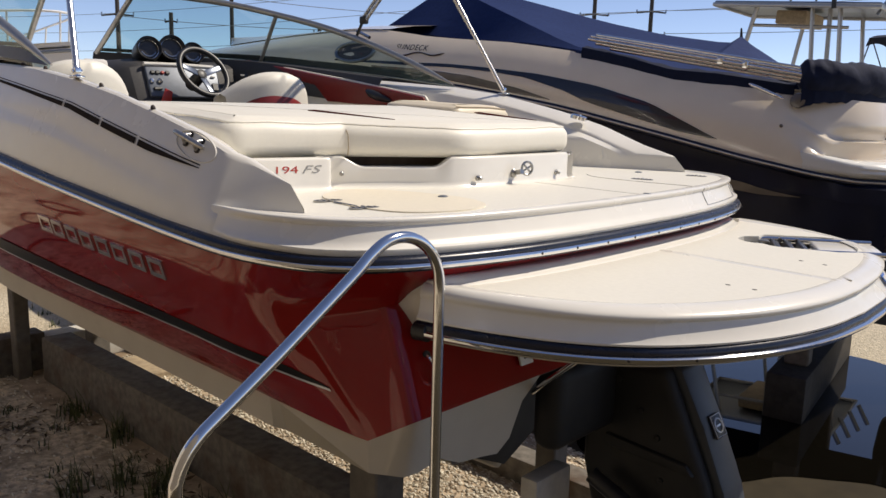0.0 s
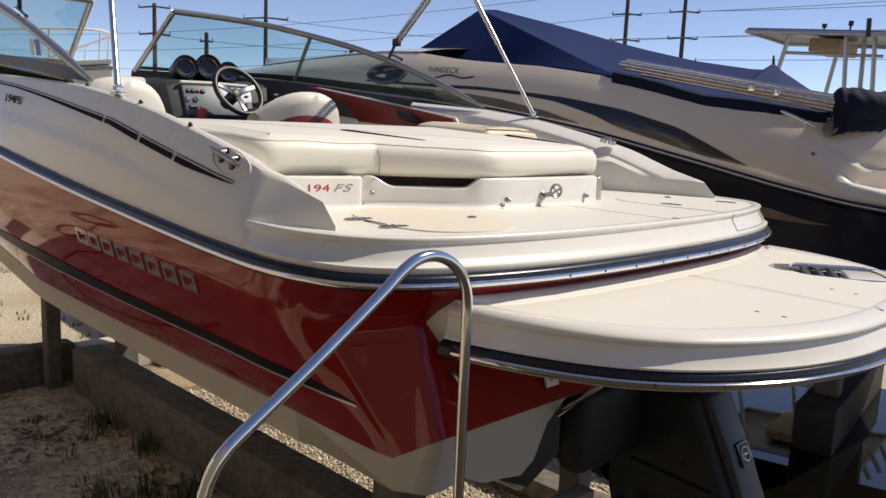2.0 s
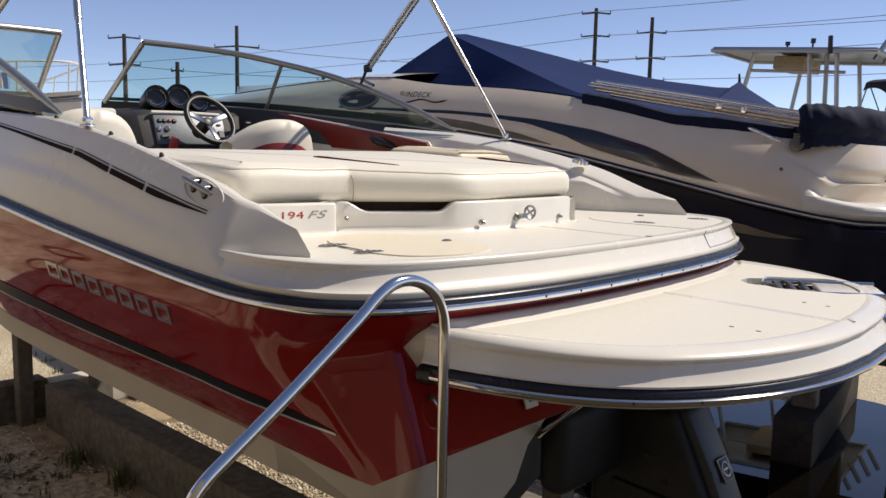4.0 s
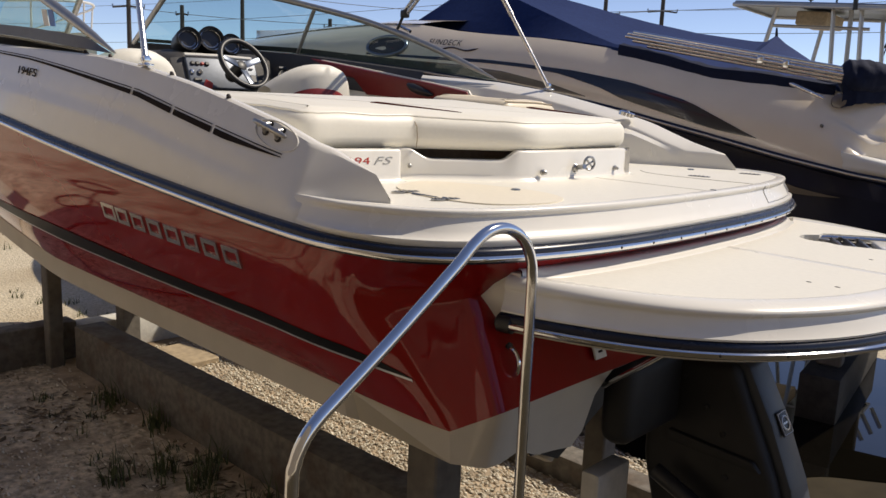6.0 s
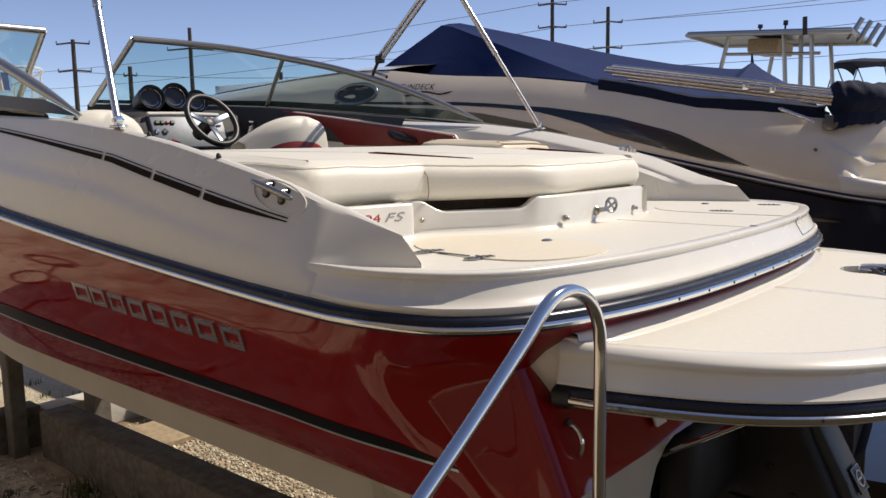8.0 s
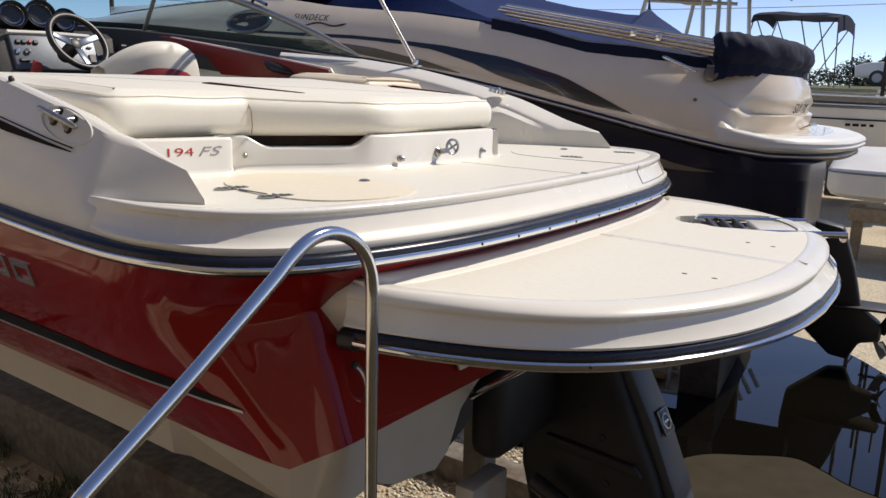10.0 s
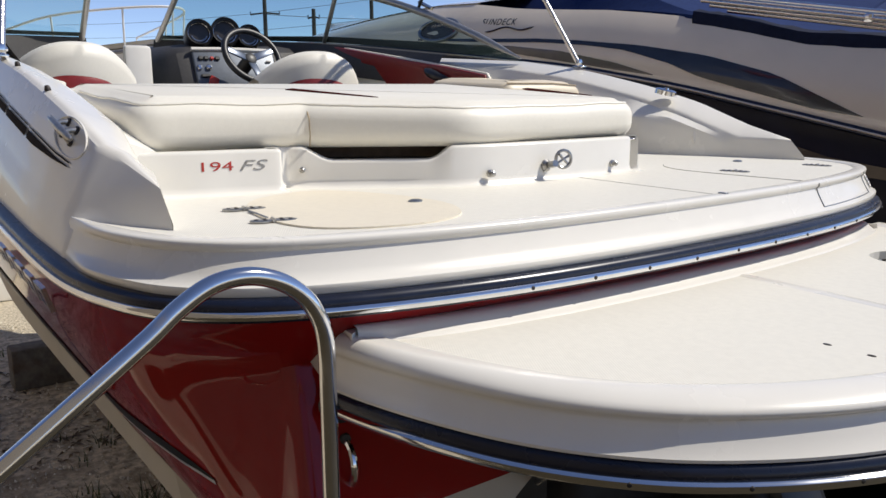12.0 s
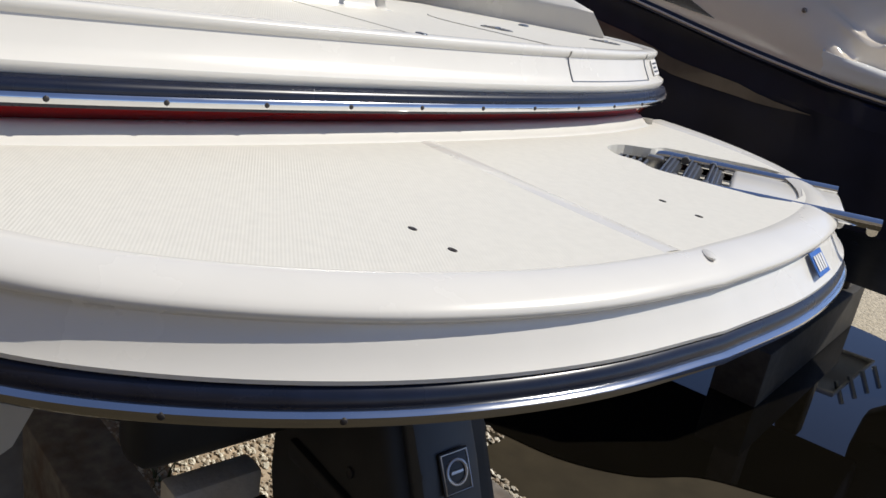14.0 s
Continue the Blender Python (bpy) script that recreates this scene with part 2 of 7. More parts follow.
SAND = ground_material()
DIRT = material("brown_yard_dirt", (0.56, 0.44, 0.31), 0.95, grain=0.55, grain_scale=9, stain=0.9, stain_scale=1.5, stain_to=(0.14, 0.095, 0.055), bump=0.8, bump_scale=20)
SOIL = material("shaded_soil_and_shell", (0.74, 0.62, 0.45), 0.95, grain=0.65, grain_scale=24, stain=0.9, stain_scale=2.6, stain_to=(0.20, 0.145, 0.09), bump=1.0, bump_scale=55)
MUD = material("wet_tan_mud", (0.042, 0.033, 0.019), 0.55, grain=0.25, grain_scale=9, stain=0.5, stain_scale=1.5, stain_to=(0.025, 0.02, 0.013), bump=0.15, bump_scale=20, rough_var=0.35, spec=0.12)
WATER = material("still_puddle_water", (0.0045, 0.0038, 0.0026), 0.012, grain=0.3, grain_scale=1.5, spec=0.5)


# ---- mesh helpers ----
def cr(points, n, closed=False):
    """Points along a smooth curve through the given ones, n to each span."""
    p = [np.array(q, float) for q in points]
    out, last = [], len(p) if closed else len(p) - 1
    for i in range(last):
        a, b = p[i], p[(i + 1) % len(p)]
        z = p[i - 1] if (i or closed) else 2 * a - b
        c = p[(i + 2) % len(p)] if (i + 2 < len(p) or closed) else 2 * b - a
        for k in range(n):
            t = k / n
            out.append(0.5 * (2 * a + (b - z) * t + (2 * z - 5 * a + 4 * b - c) * t * t + (3 * a - z - 3 * b + c) * t ** 3))
    if not closed:
        out.append(p[-1])
    return out


def grid(rows, closed=False, both=False, caps=False):
    """A surface through rows of points. closed: each row is a ring. caps: fills the first and last ring."""
    bm = bmesh.new()
    vs = [[bm.verts.new(tuple(q)) for q in r] for r in rows]
    for a, b in zip(vs, vs[1:]):
        n = len(a)
        for j in range(n if closed else n - 1):
            k = (j + 1) % n
            bm.faces.new((a[j], a[k], b[k], b[j]))
    if caps:
        bm.faces.new(vs[0][::-1])
        bm.faces.new(vs[-1])
    bmesh.ops.remove_doubles(bm, verts=bm.verts, dist=1e-5)
    bmesh.ops.dissolve_degenerate(bm, dist=1e-6, edges=bm.edges)
    bmesh.ops.recalc_face_normals(bm, faces=bm.faces)
    return bm


def tube(points, r, n=10, closed=False, up=(0.13, 0.21, 0.97)):
    pts = [Vector(p) for p in points]
    rows, up = [], Vector(up)
    rad = r if isinstance(r, (list, tuple)) else [r] * len(pts)
    for i, p in enumerate(pts):
        a = pts[i - 1] if (i or closed) else p
        b = pts[(i + 1) % len(pts)] if (i + 1 < len(pts) or closed) else p
        d = (b - a).normalized()
        s = d.cross(up)
        s = s.normalized() if s.length > 1e-4 else d.orthogonal().normalized()
        up = s.cross(d).normalized()
        rows.append([p + rad[i] * (math.cos(2 * math.pi * k / n) * s + math.sin(2 * math.pi * k / n) * up) for k in range(n)])
    if closed:
        rows.append(rows[0])
    return grid(rows, closed=True, caps=not closed)


def sweep(path, profile, closed_profile=True, outward=None):
    """A profile of (out, up) carried along a path, out lying level and square to it."""
    pts = [Vector(p) for p in path]
    rows = []
    for i, p in enumerate(pts):
        d = pts[min(i + 1, len(pts) - 1)] - pts[max(i - 1, 0)]
        n = Vector((d.y, -d.x, 0)).normalized() * (outward or 1)
        rows.append([p + n * o + Vector((0, 0, u)) for o, u in profile])
    return grid(rows, closed=closed_profile, caps=closed_profile)


def rbox(c, s, bev=0.01, seg=2, turn=None):
    bm = bmesh.new()
    bmesh.ops.create_cube(bm, size=1.0)
    bmesh.ops.scale(bm, vec=Vector(s), verts=bm.verts)
    if bev:
        bmesh.ops.bevel(bm, geom=list(bm.edges), offset=min(bev, 0.49 * min(s)), segments=seg, affect="EDGES", profile=0.5)
    m = Matrix.Translation(c) @ (turn or Matrix())
    bmesh.ops.transform(bm, matrix=m, verts=bm.verts)
    return bm


def prism(poly, way, bev=0.0, seg=2):
    """A flat outline of 3D points, thickened along way."""
    bm = bmesh.new()
    w = Vector(way)
    a = [bm.verts.new(tuple(p)) for p in poly]
    b = [bm.verts.new(tuple(Vector(p) + w)) for p in poly]
    bm.faces.new(a)
    bm.faces.new(b[::-1])
    n = len(a)
    for i in range(n):
        bm.faces.new((a[i], b[i], b[(i + 1) % n], a[(i + 1) % n]))
    bmesh.ops.recalc_face_normals(bm, faces=bm.faces)
    if bev:
        bmesh.ops.bevel(bm, geom=list(bm.edges), offset=bev, segments=seg, affect="EDGES", profile=0.5, clamp_overlap=True)
    return bm


def lathe(profile, n=20, m=None):
    """A profile of (radius, height) turned round z, then placed by m."""
    rows = [[(r * math.cos(2 * math.pi * k / n), r * math.sin(2 * math.pi * k / n), h) for k in range(n)] for r, h in profile]
    bm = grid(rows, closed=True, caps=True)
    if m:
        bmesh.ops.transform(bm, matrix=m, verts=bm.verts)
    return bm


def joined(*bms):
    out = bmesh.new()
    for b in bms:
        me = bpy.data.meshes.new("t")
        b.to_mesh(me)
        b.free()
        out.from_mesh(me)
        bpy.data.meshes.remove(me)
    return out


def inset_ring(ring, d):
    """A closed plan outline of (x, y) moved inwards by d."""
    out, n = [], len(ring)
    area = sum(ring[i][0] * ring[(i + 1) % n][1] - ring[(i + 1) % n][0] * ring[i][1] for i in range(n))
    s = 1 if area > 0 else -1
    for i in range(n):
        a, p, b = (Vector(ring[j % n][:2]) for j in (i - 1, i, i + 1))
        d1, d2 = (p - a).normalized(), (b - p).normalized()
        n1, n2 = Vector((-d1.y, d1.x)) * s, Vector((-d2.y, d2.x)) * s
        k = n1 + n2
        k = k / max(0.35, k.length_squared / 2) if k.length > 1e-6 else n1
        out.append(tuple(p + k * d))
    return out


def pad(ring, z0, z1, r, top=None, seg=4, crown=0.0):
    """An upholstered slab over a plan outline, with rounded edges. top(x, y): how much higher than z1 the top lies there."""
    top = top or (lambda x, y, d: 0.0)
    rows = []
    levels = [(r * (1 - math.sin(t)), z0 + r * (1 - math.cos(t)), 0.0) for t in [math.pi / 2 * k / seg for k in range(seg + 1)]]
    levels += [(r * (1 - math.cos(t)), z1 - r * (1 - math.sin(t)), 1.0) for t in [math.pi / 2 * k / seg for k in range(seg + 1)]]
    levels += [(r * 1.35, z1 + crown * 0.6, 1.0), (r * 1.8, z1 + crown, 1.0)]
    for d, z, f in levels:
        rows.append([(x, y, z + f * top(x, y, d / r)) for x, y in inset_ring(ring, d)])
    return grid(rows, closed=True, caps=True)


def part(name, bm, mat, parent=None, label="", smooth=38):
    me = bpy.data.meshes.new(name)
    bm.to_mesh(me)
    bm.free()
    me.materials.append(mat)
    if smooth:
        me.shade_smooth()
        me.set_sharp_from_angle(angle=radians(smooth))
    ob = new(name, me)
    ob.parent = parent
    if label:
        ob["label"] = label
    return ob


def thing(name, label, category, at=(0, 0, 0), group="", kind=""):
    ob = new(name)
    ob.empty_display_size = 0.1
    ob.location = at
    return tagged(ob, label, category, group, kind)


def solid(name, bm, mat, label, category, group="", kind="", smooth=38):
    return tagged(part(name, bm, mat, None, "", smooth), label, category, group, kind)


def words(text, size, mat, m, parent, name="lettering", depth=0.001, shear=0.0, spacing=1.0, label=""):
    cu = bpy.data.curves.new("t", "FONT")
    cu.body, cu.size, cu.extrude, cu.shear, cu.space_character = text, size, depth, shear, spacing
    cu.align_x, cu.align_y = "CENTER", "CENTER"
    tmp = bpy.data.objects.new("t", cu)
    me = bpy.data.meshes.new_from_object(tmp)
    bpy.data.objects.remove(tmp)
    me.transform(m)
    me.materials.clear()
    me.materials.append(mat)
    me.name = name
    ob = new(name, me)
    ob.parent = parent
    if label:
        ob["label"] = label
    return ob


def facing(at, normal, up=(0, 0, 1)):
    """A pose whose z looks along normal and whose y points as far up as it can."""
    n = Vector(normal).normalized()
    x = Vector(up).cross(n).normalized()
    return Matrix.Translation(at) @ Matrix((x, n.cross(x), n)).transposed().to_4x4()


# ---- the red and white boat: x runs aft, y to starboard ----
def interp(x, table):
    return float(np.interp(x, [a for a, _ in table], [b for _, b in table]))


RAIL_C = [(-5.30, 0.0), (-5.25, 0.35), (-5.10, 0.65), (-4.78, 0.88), (-4.24, 1.05), (-3.54, 1.135), (-2.8, 1.165), (-2.0, 1.175), (-1.2, 1.175),
          (-0.4, 1.165), (-0.1, 1.15), (0.06, 1.11), (0.16, 1.05), (0.23, 0.96), (0.28, 0.83), (0.32, 0.65), (0.345, 0.45), (0.358, 0.2), (0.36, 0.0)]
CHINE_C = [(-5.02, 0.0), (-4.98, 0.16), (-4.86, 0.36), (-4.60, 0.58), (-4.12, 0.79), (-3.50, 0.895), (-2.8, 0.95), (-2.0, 0.98), (-1.2, 0.985),
           (-0.4, 0.98), (-0.05, 0.98), (0.12, 0.976), (0.2, 0.968), (0.268, 0.951), (0.325, 0.930), (0.322, 0.78), (0.325, 0.50), (0.328, 0.2), (0.33, 0.0)]
RAIL_Z = [(-5.30, 1.60), (-4.4, 1.555), (-3.09, 1.437), (-2.2, 1.345), (-1.56, 1.276), (-1.07, 1.228), (-0.68, 1.194), (-0.36, 1.168), (-0.1, 1.150), (0.12, 1.141), (0.36, 1.137)]
CHINE_Z = [(-5.30, 1.3), (-5.02, 1.12), (-4.32, 0.97), (-3.45, 0.87), (-2.7, 0.80), (-2.2, 0.75), (-1.0, 0.736), (0.2, 0.714), (0.325, 0.789), (0.34, 0.797)]
MID_C = [(-0.9, 1.140), (-0.4, 1.128), (-0.1, 1.100), (0.0, 1.055), (0.08, 0.975), (0.14, 0.905), (0.175, 0.855), (0.186, 0.70), (0.192, 0.45), (0.196, 0.2), (0.20, 0.0)]
MID_Z = 1.038
HALF_R, HALF_C = cr(RAIL_C, 6), cr(CHINE_C, 6)
HALF_M = HALF_R[:8 * 6] + cr(MID_C, 6)
CORNER = 12 * 6                       # where the side turns into the transom


def full(half):
    """Port bow, round the stern, to the starboard bow."""
    port = [(x, -y) for x, y in half]
    return port + [(x, -y) for x, y in port[-2::-1]]


RAIL, CHINE, MID = full(HALF_R), full(HALF_C), full(HALF_M)
RAIL3 = [Vector((x, y, interp(x, RAIL_Z))) for x, y in RAIL]


def hull_point(i, z, out=0.0):
    """The hull's side at the i-th upright, at a height between chine and rail."""
    (rx, ry), (cx, cy) = RAIL[i], CHINE[i]
    zr, zc = RAIL3[i].z - 0.006, interp(cx, CHINE_Z)
    f = (zr - z) / (zr - zc)
    b = float(np.interp(f, [0, 0.2, 0.4, 0.65, 0.85, 1.0], [0.06, 0.13, 0.27, 0.50, 0.74, 1.0]))
    x, y = rx + (cx - rx) * b, ry + (cy - ry) * b
    w = min(1.0, max(0.0, (min(i, len(RAIL) - 1 - i) - 9 * 6) / 12.0))
    if w:                                 # the stern quarter: a cove under the rail, then out to a foot
        w = w * w * (3 - 2 * w)
        mx, my = MID[i]
        if z > MID_Z:
            g = max(0.0, (zr - z) / (zr - MID_Z)) ** 1.2
            nx, ny = rx + (mx - rx) * g, ry + (my - ry) * g
        else:
            g = (MID_Z - z) / (MID_Z - zc)
            nx, ny = mx + (cx - mx) * g, my + (cy - my) * g
        x, y = x + (nx - x) * w, y + (ny - y) * w
    j, k = max(i - 1, 0), min(i + 1, len(RAIL) - 1)
    d = Vector((RAIL[k][0] - RAIL[j][0], RAIL[k][1] - RAIL[j][1], 0)).normalized()
    n = Vector((d.y, -d.x, 0))
    return Vector((x, y, z)) + n * out


def hull_level(i, f):
    zr, zc = RAIL3[i].z - 0.006, interp(CHINE[i][0], CHINE_Z)
    return hull_point(i, zr + (zc - zr) * f)


boat = thing("motor_boat", "red and white open sports boat on concrete supports, bimini folded upright", "boat", (0.0, 0.0, G))


def bp(name, bm, mat, label="", parent=None, smooth=38):
    ob = part(name, bm, mat, parent or boat, label, smooth)
    ob.matrix_parent_inverse = Matrix.Translation((0, 0, -G))
    if parent:
        ob.matrix_parent_inverse = Matrix()
    return ob


N_COL = len(RAIL)
bp("hull_side", grid([[hull_level(i, f) for f in (0, 0.1, 0.2, 0.3, 0.4, 0.5, 0.6, 0.7, 0.8, 0.9, 1.0)] for i in range(N_COL)]), GEL_RED, "glossy dark red gelcoat hull side", smooth=50)

# white bottom: a narrow chine face, then the V down to the keel
KEEL_Z = [(-5.02, 0.9), (-4.92, 0.45), (-4.62, 0.12), (-4.2, 0.05), (-3.8, 0.03), (-3.0, 0.09), (-2.0, 0.15), (0.3, 0.20)]
rows = []
for i in list(range(0, CORNER + 1)):
    x, y = CHINE[i]
    zc, zk = interp(x, CHINE_Z), interp(x, KEEL_Z)
    drop = min(0.090, 0.5 * (zc - zk))
    yl = min(0.0, y + 0.012)
    rows.append([(x, y, zc), (x, y + 0.006, zc - 0.02), (x, yl, zc - drop), (x, yl * 0.66, zc - drop + (zk - zc + drop) * 0.17), (x, yl * 0.6, zc - drop + (zk - zc + drop) * 0.26), (x, yl * 0.3, zc - drop + (zk - zc + drop) * 0.60), (x, 0, zk)])
rows = [r + [(a, -b, c) for a, b, c in r[-2::-1]] for r in rows]
AFT_X = [(0.0, -0.15), (0.585, -0.15), (0.615, 0.29), (0.90, 0.30), (0.93, 0.285), (0.968, 0.20)]
LOW_Z = [(0.0, 0.36), (0.55, 0.60), (0.62, 0.597), (0.765, 0.620), (0.80, 0.655), (0.90, 0.642), (0.966, 0.632), (0.968, 0.714)]
fine = [(0.2, y, interp(abs(y), LOW_Z)) for y in [-0.968, -0.966, *np.linspace(-0.94, 0.94, 77), 0.966, 0.968]]


def across(x, row):
    """The aft edge of the long bottom, drawn out to the same stations across."""
    return [(x, math.copysign(abs(row[0][1]), y), row[0][2]) if abs(y) > 0.967 else (x, y, float(np.interp(y, [q[1] for q in row], [q[2] for q in row]))) for _, y, z in fine]


before = across(-0.16, rows[-1])
aft = [(interp(abs(y), AFT_X), y, z) for _, y, z in fine]
rows = [r for r in rows if r[0][0] < -0.18]
bp("hull_bottom", grid(rows), BOTTOM_PAINT, "off-white V hull bottom with faint scum marks", smooth=25)
bp("hull_bottom", grid([across(rows[-1][0][0], rows[-1]), before, aft]), BOTTOM_PAINT, "off-white aft hull bottom with a notch for the drive", smooth=25)
# lower transom on both sides of the notch, and the dark well that the drive sits in
for s in (-1, 1):
    cols = [CHINE[i] for i in range(CORNER, N_COL // 2 + 1) if CHINE[i][1] < -0.44]
    top = [(x, s * -y, interp(x, CHINE_Z)) for x, y in cols]
    low = [(min(x, interp(-y, AFT_X)) if -y > 0.62 else x - 0.02, s * -y, min(z - 0.006, interp(-y, [(0.44, 0.765), (0.53, 0.70), (0.545, 0.64), (0.56, 0.603)] + LOW_Z[2:]))) for (x, y), (_, _, z) in zip(cols, top)]
    bp("transom_bottom", grid([top, low]), BOTTOM_PAINT, "off-white lower transom")
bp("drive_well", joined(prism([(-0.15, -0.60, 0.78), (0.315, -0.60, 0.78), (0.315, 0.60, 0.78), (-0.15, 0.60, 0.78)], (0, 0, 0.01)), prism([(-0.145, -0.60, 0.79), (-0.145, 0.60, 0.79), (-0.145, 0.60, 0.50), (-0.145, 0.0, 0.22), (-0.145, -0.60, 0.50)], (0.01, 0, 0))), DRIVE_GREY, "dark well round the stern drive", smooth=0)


# rub rail: dark vinyl with a bright steel insert
bp("rub_rail", sweep(RAIL3, [(-0.012, 0.029), (0.004, 0.0285), (0.013, 0.024), (0.017, 0.017), (0.016, 0.010), (0.013, -0.002), (0.010, -0.009), (-0.012, -0.010)]), NAVY_VINYL, "dark navy vinyl rub rail")
bp("rail_insert", sweep(RAIL3, [(0.014, 0.0120), (0.021, 0.0112), (0.024, 0.0075), (0.0245, 0.0030), (0.0220, -0.0020), (0.014, -0.0035)]), CHROME, "bright stainless strip along the rub rail")


def arc_steps(path, step, start, end):
    """Points at even steps along a path, with the way out of it there."""
    out, walked, want = [], 0.0, start
    for a, b in zip(path, path[1:]):
        l = (b - a).length
        while want <= walked + l and want <= end:
            d = (b - a).normalized()
            out.append((a.lerp(b, (want - walked) / max(l, 1e-9)), Vector((d.y, -d.x, 0)).normalized()))
            want += step
        walked += l
    return out


def rivets(path, z, out, first, last, step=0.149):
    """Screw heads along a rail, as one small mesh each."""
    me = None
    for p, n in arc_steps(path, step, first, last):
        m = facing(p + n * out + Vector((0, 0, z)), n)
        if me is None:
            bm = lathe([(0.0040, -0.003), (0.0040, 0.0005), (0.0028, 0.0016), (0.0010, 0.0020)], 8)
            me = bpy.data.meshes.new("rivet")
            bm.to_mesh(me)
            bm.free()
            me.materials.append(STEEL_DARK)
        ob = new("rivet", me)
        ob.parent = boat
        ob.matrix_parent_inverse = Matrix.Translation((0, 0, -G))
        ob.matrix_basis = m


rail_len = sum((b - a).length for a, b in zip(RAIL3, RAIL3[1:]))
rivets(RAIL3, 0.0045, 0.0242, rail_len / 2 - 0.5185, rail_len / 2 + 1.0, 0.1425)

TOP_Z = [(-5.15, 1.68), (-4.4, 1.71), (-3.5, 1.715), (-2.2, 1.638), (-1.4, 1.596), (-1.1, 1.562), (-0.81, 1.517), (-0.55, 1.464), (-0.37, 1.424), (-0.185, 1.365)]
STB_TOP_Z = [(-5.15, 1.68), (-4.4, 1.71), (-3.5, 1.715), (-2.2, 1.638), (-1.4, 1.594), (-1.1, 1.560), (-0.935, 1.533), (-0.67, 1.48), (-0.457, 1.4255), (-0.34, 1.384), (-0.245, 1.352)]
# aft band of the deck moulding, with a rolled lip, all round the stern
S0 = next(i for i, (x, y) in enumerate(RAIL) if x > -0.36)
S1 = N_COL - 1 - S0
rows = []
for i in range(S0, S1 + 1):
    p = RAIL3[i]
    j, k = i - 1, i + 1
    d = (RAIL3[k] - RAIL3[j]).normalized()
    n = Vector((d.y, -d.x, 0)).normalized()
    h = 1.252 - (p.z + 0.034)
    prof = [(-0.002, 0.0), (0.004, 0.05), (0.003, 0.13), (-0.009, 0.21), (-0.017, 0.37), (-0.028, 0.62), (-0.0315, 0.75), (-0.0285, 0.80), (-0.0270, 0.84), (-0.0265, 0.92), (-0.0285, 0.965), (-0.033, 0.990), (-0.038, 0.998), (-0.048, 1.0), (-0.058, 0.985), (-0.064, 0.95)]
    zt, hid = interp(min(p.x, -0.185), TOP_Z if p.y < 0 else STB_TOP_Z), min(0.004, max(-0.001, -0.001 + 0.005 * (-0.195 - p.x) / 0.10))
    e = min(1.0, max(0.0, (p.x + 0.205) / 0.19))
    e = e * e * (3 - 2 * e)
    row = []
    for o, u in prof:
        z = 0.034 + max(h, 0.004) * u if u else 0.028
        flank = -0.006 - 0.092 * min(1.0, z / max(0.05, zt - p.z)) ** 1.3 - hid - (0.012 if u > 0.97 and o < -0.05 else 0.0)
        row.append(p + n * (o * e + flank * (1 - e)) + Vector((0, 0, z)))
    rows.append(row)
BAND = dict(zip(range(S0, S1 + 1), rows))
bp("deck_band", grid(rows), GEL_WHITE, "white moulded band with a rolled lip", smooth=50)

# flat aft deck
DECK_Z = 1.2475
D0 = next(i for i, (x, y) in enumerate(RAIL) if x > -0.75)
ring = [(x, y) for x, y in RAIL[D0:N_COL - D0]]
ring = inset_ring(ring, 0.060)
bp("aft_deck", prism([(x, y, DECK_Z) for x, y in ring], (0, 0, -0.03)), DECK_NONSKID, "white non-skid aft deck", smooth=0)

# coaming: both sides
CREASE_Z = [(-3.2, 1.52), (-1.97, 1.472), (-1.1, 1.388), (-0.645, 1.305), (-0.395, 1.265), (-0.2, 1.24)]


def rail_y(x):
    return float(np.interp(x, [p[0] for p in RAIL_C[:14]], [p[1] for p in RAIL_C[:14]]))


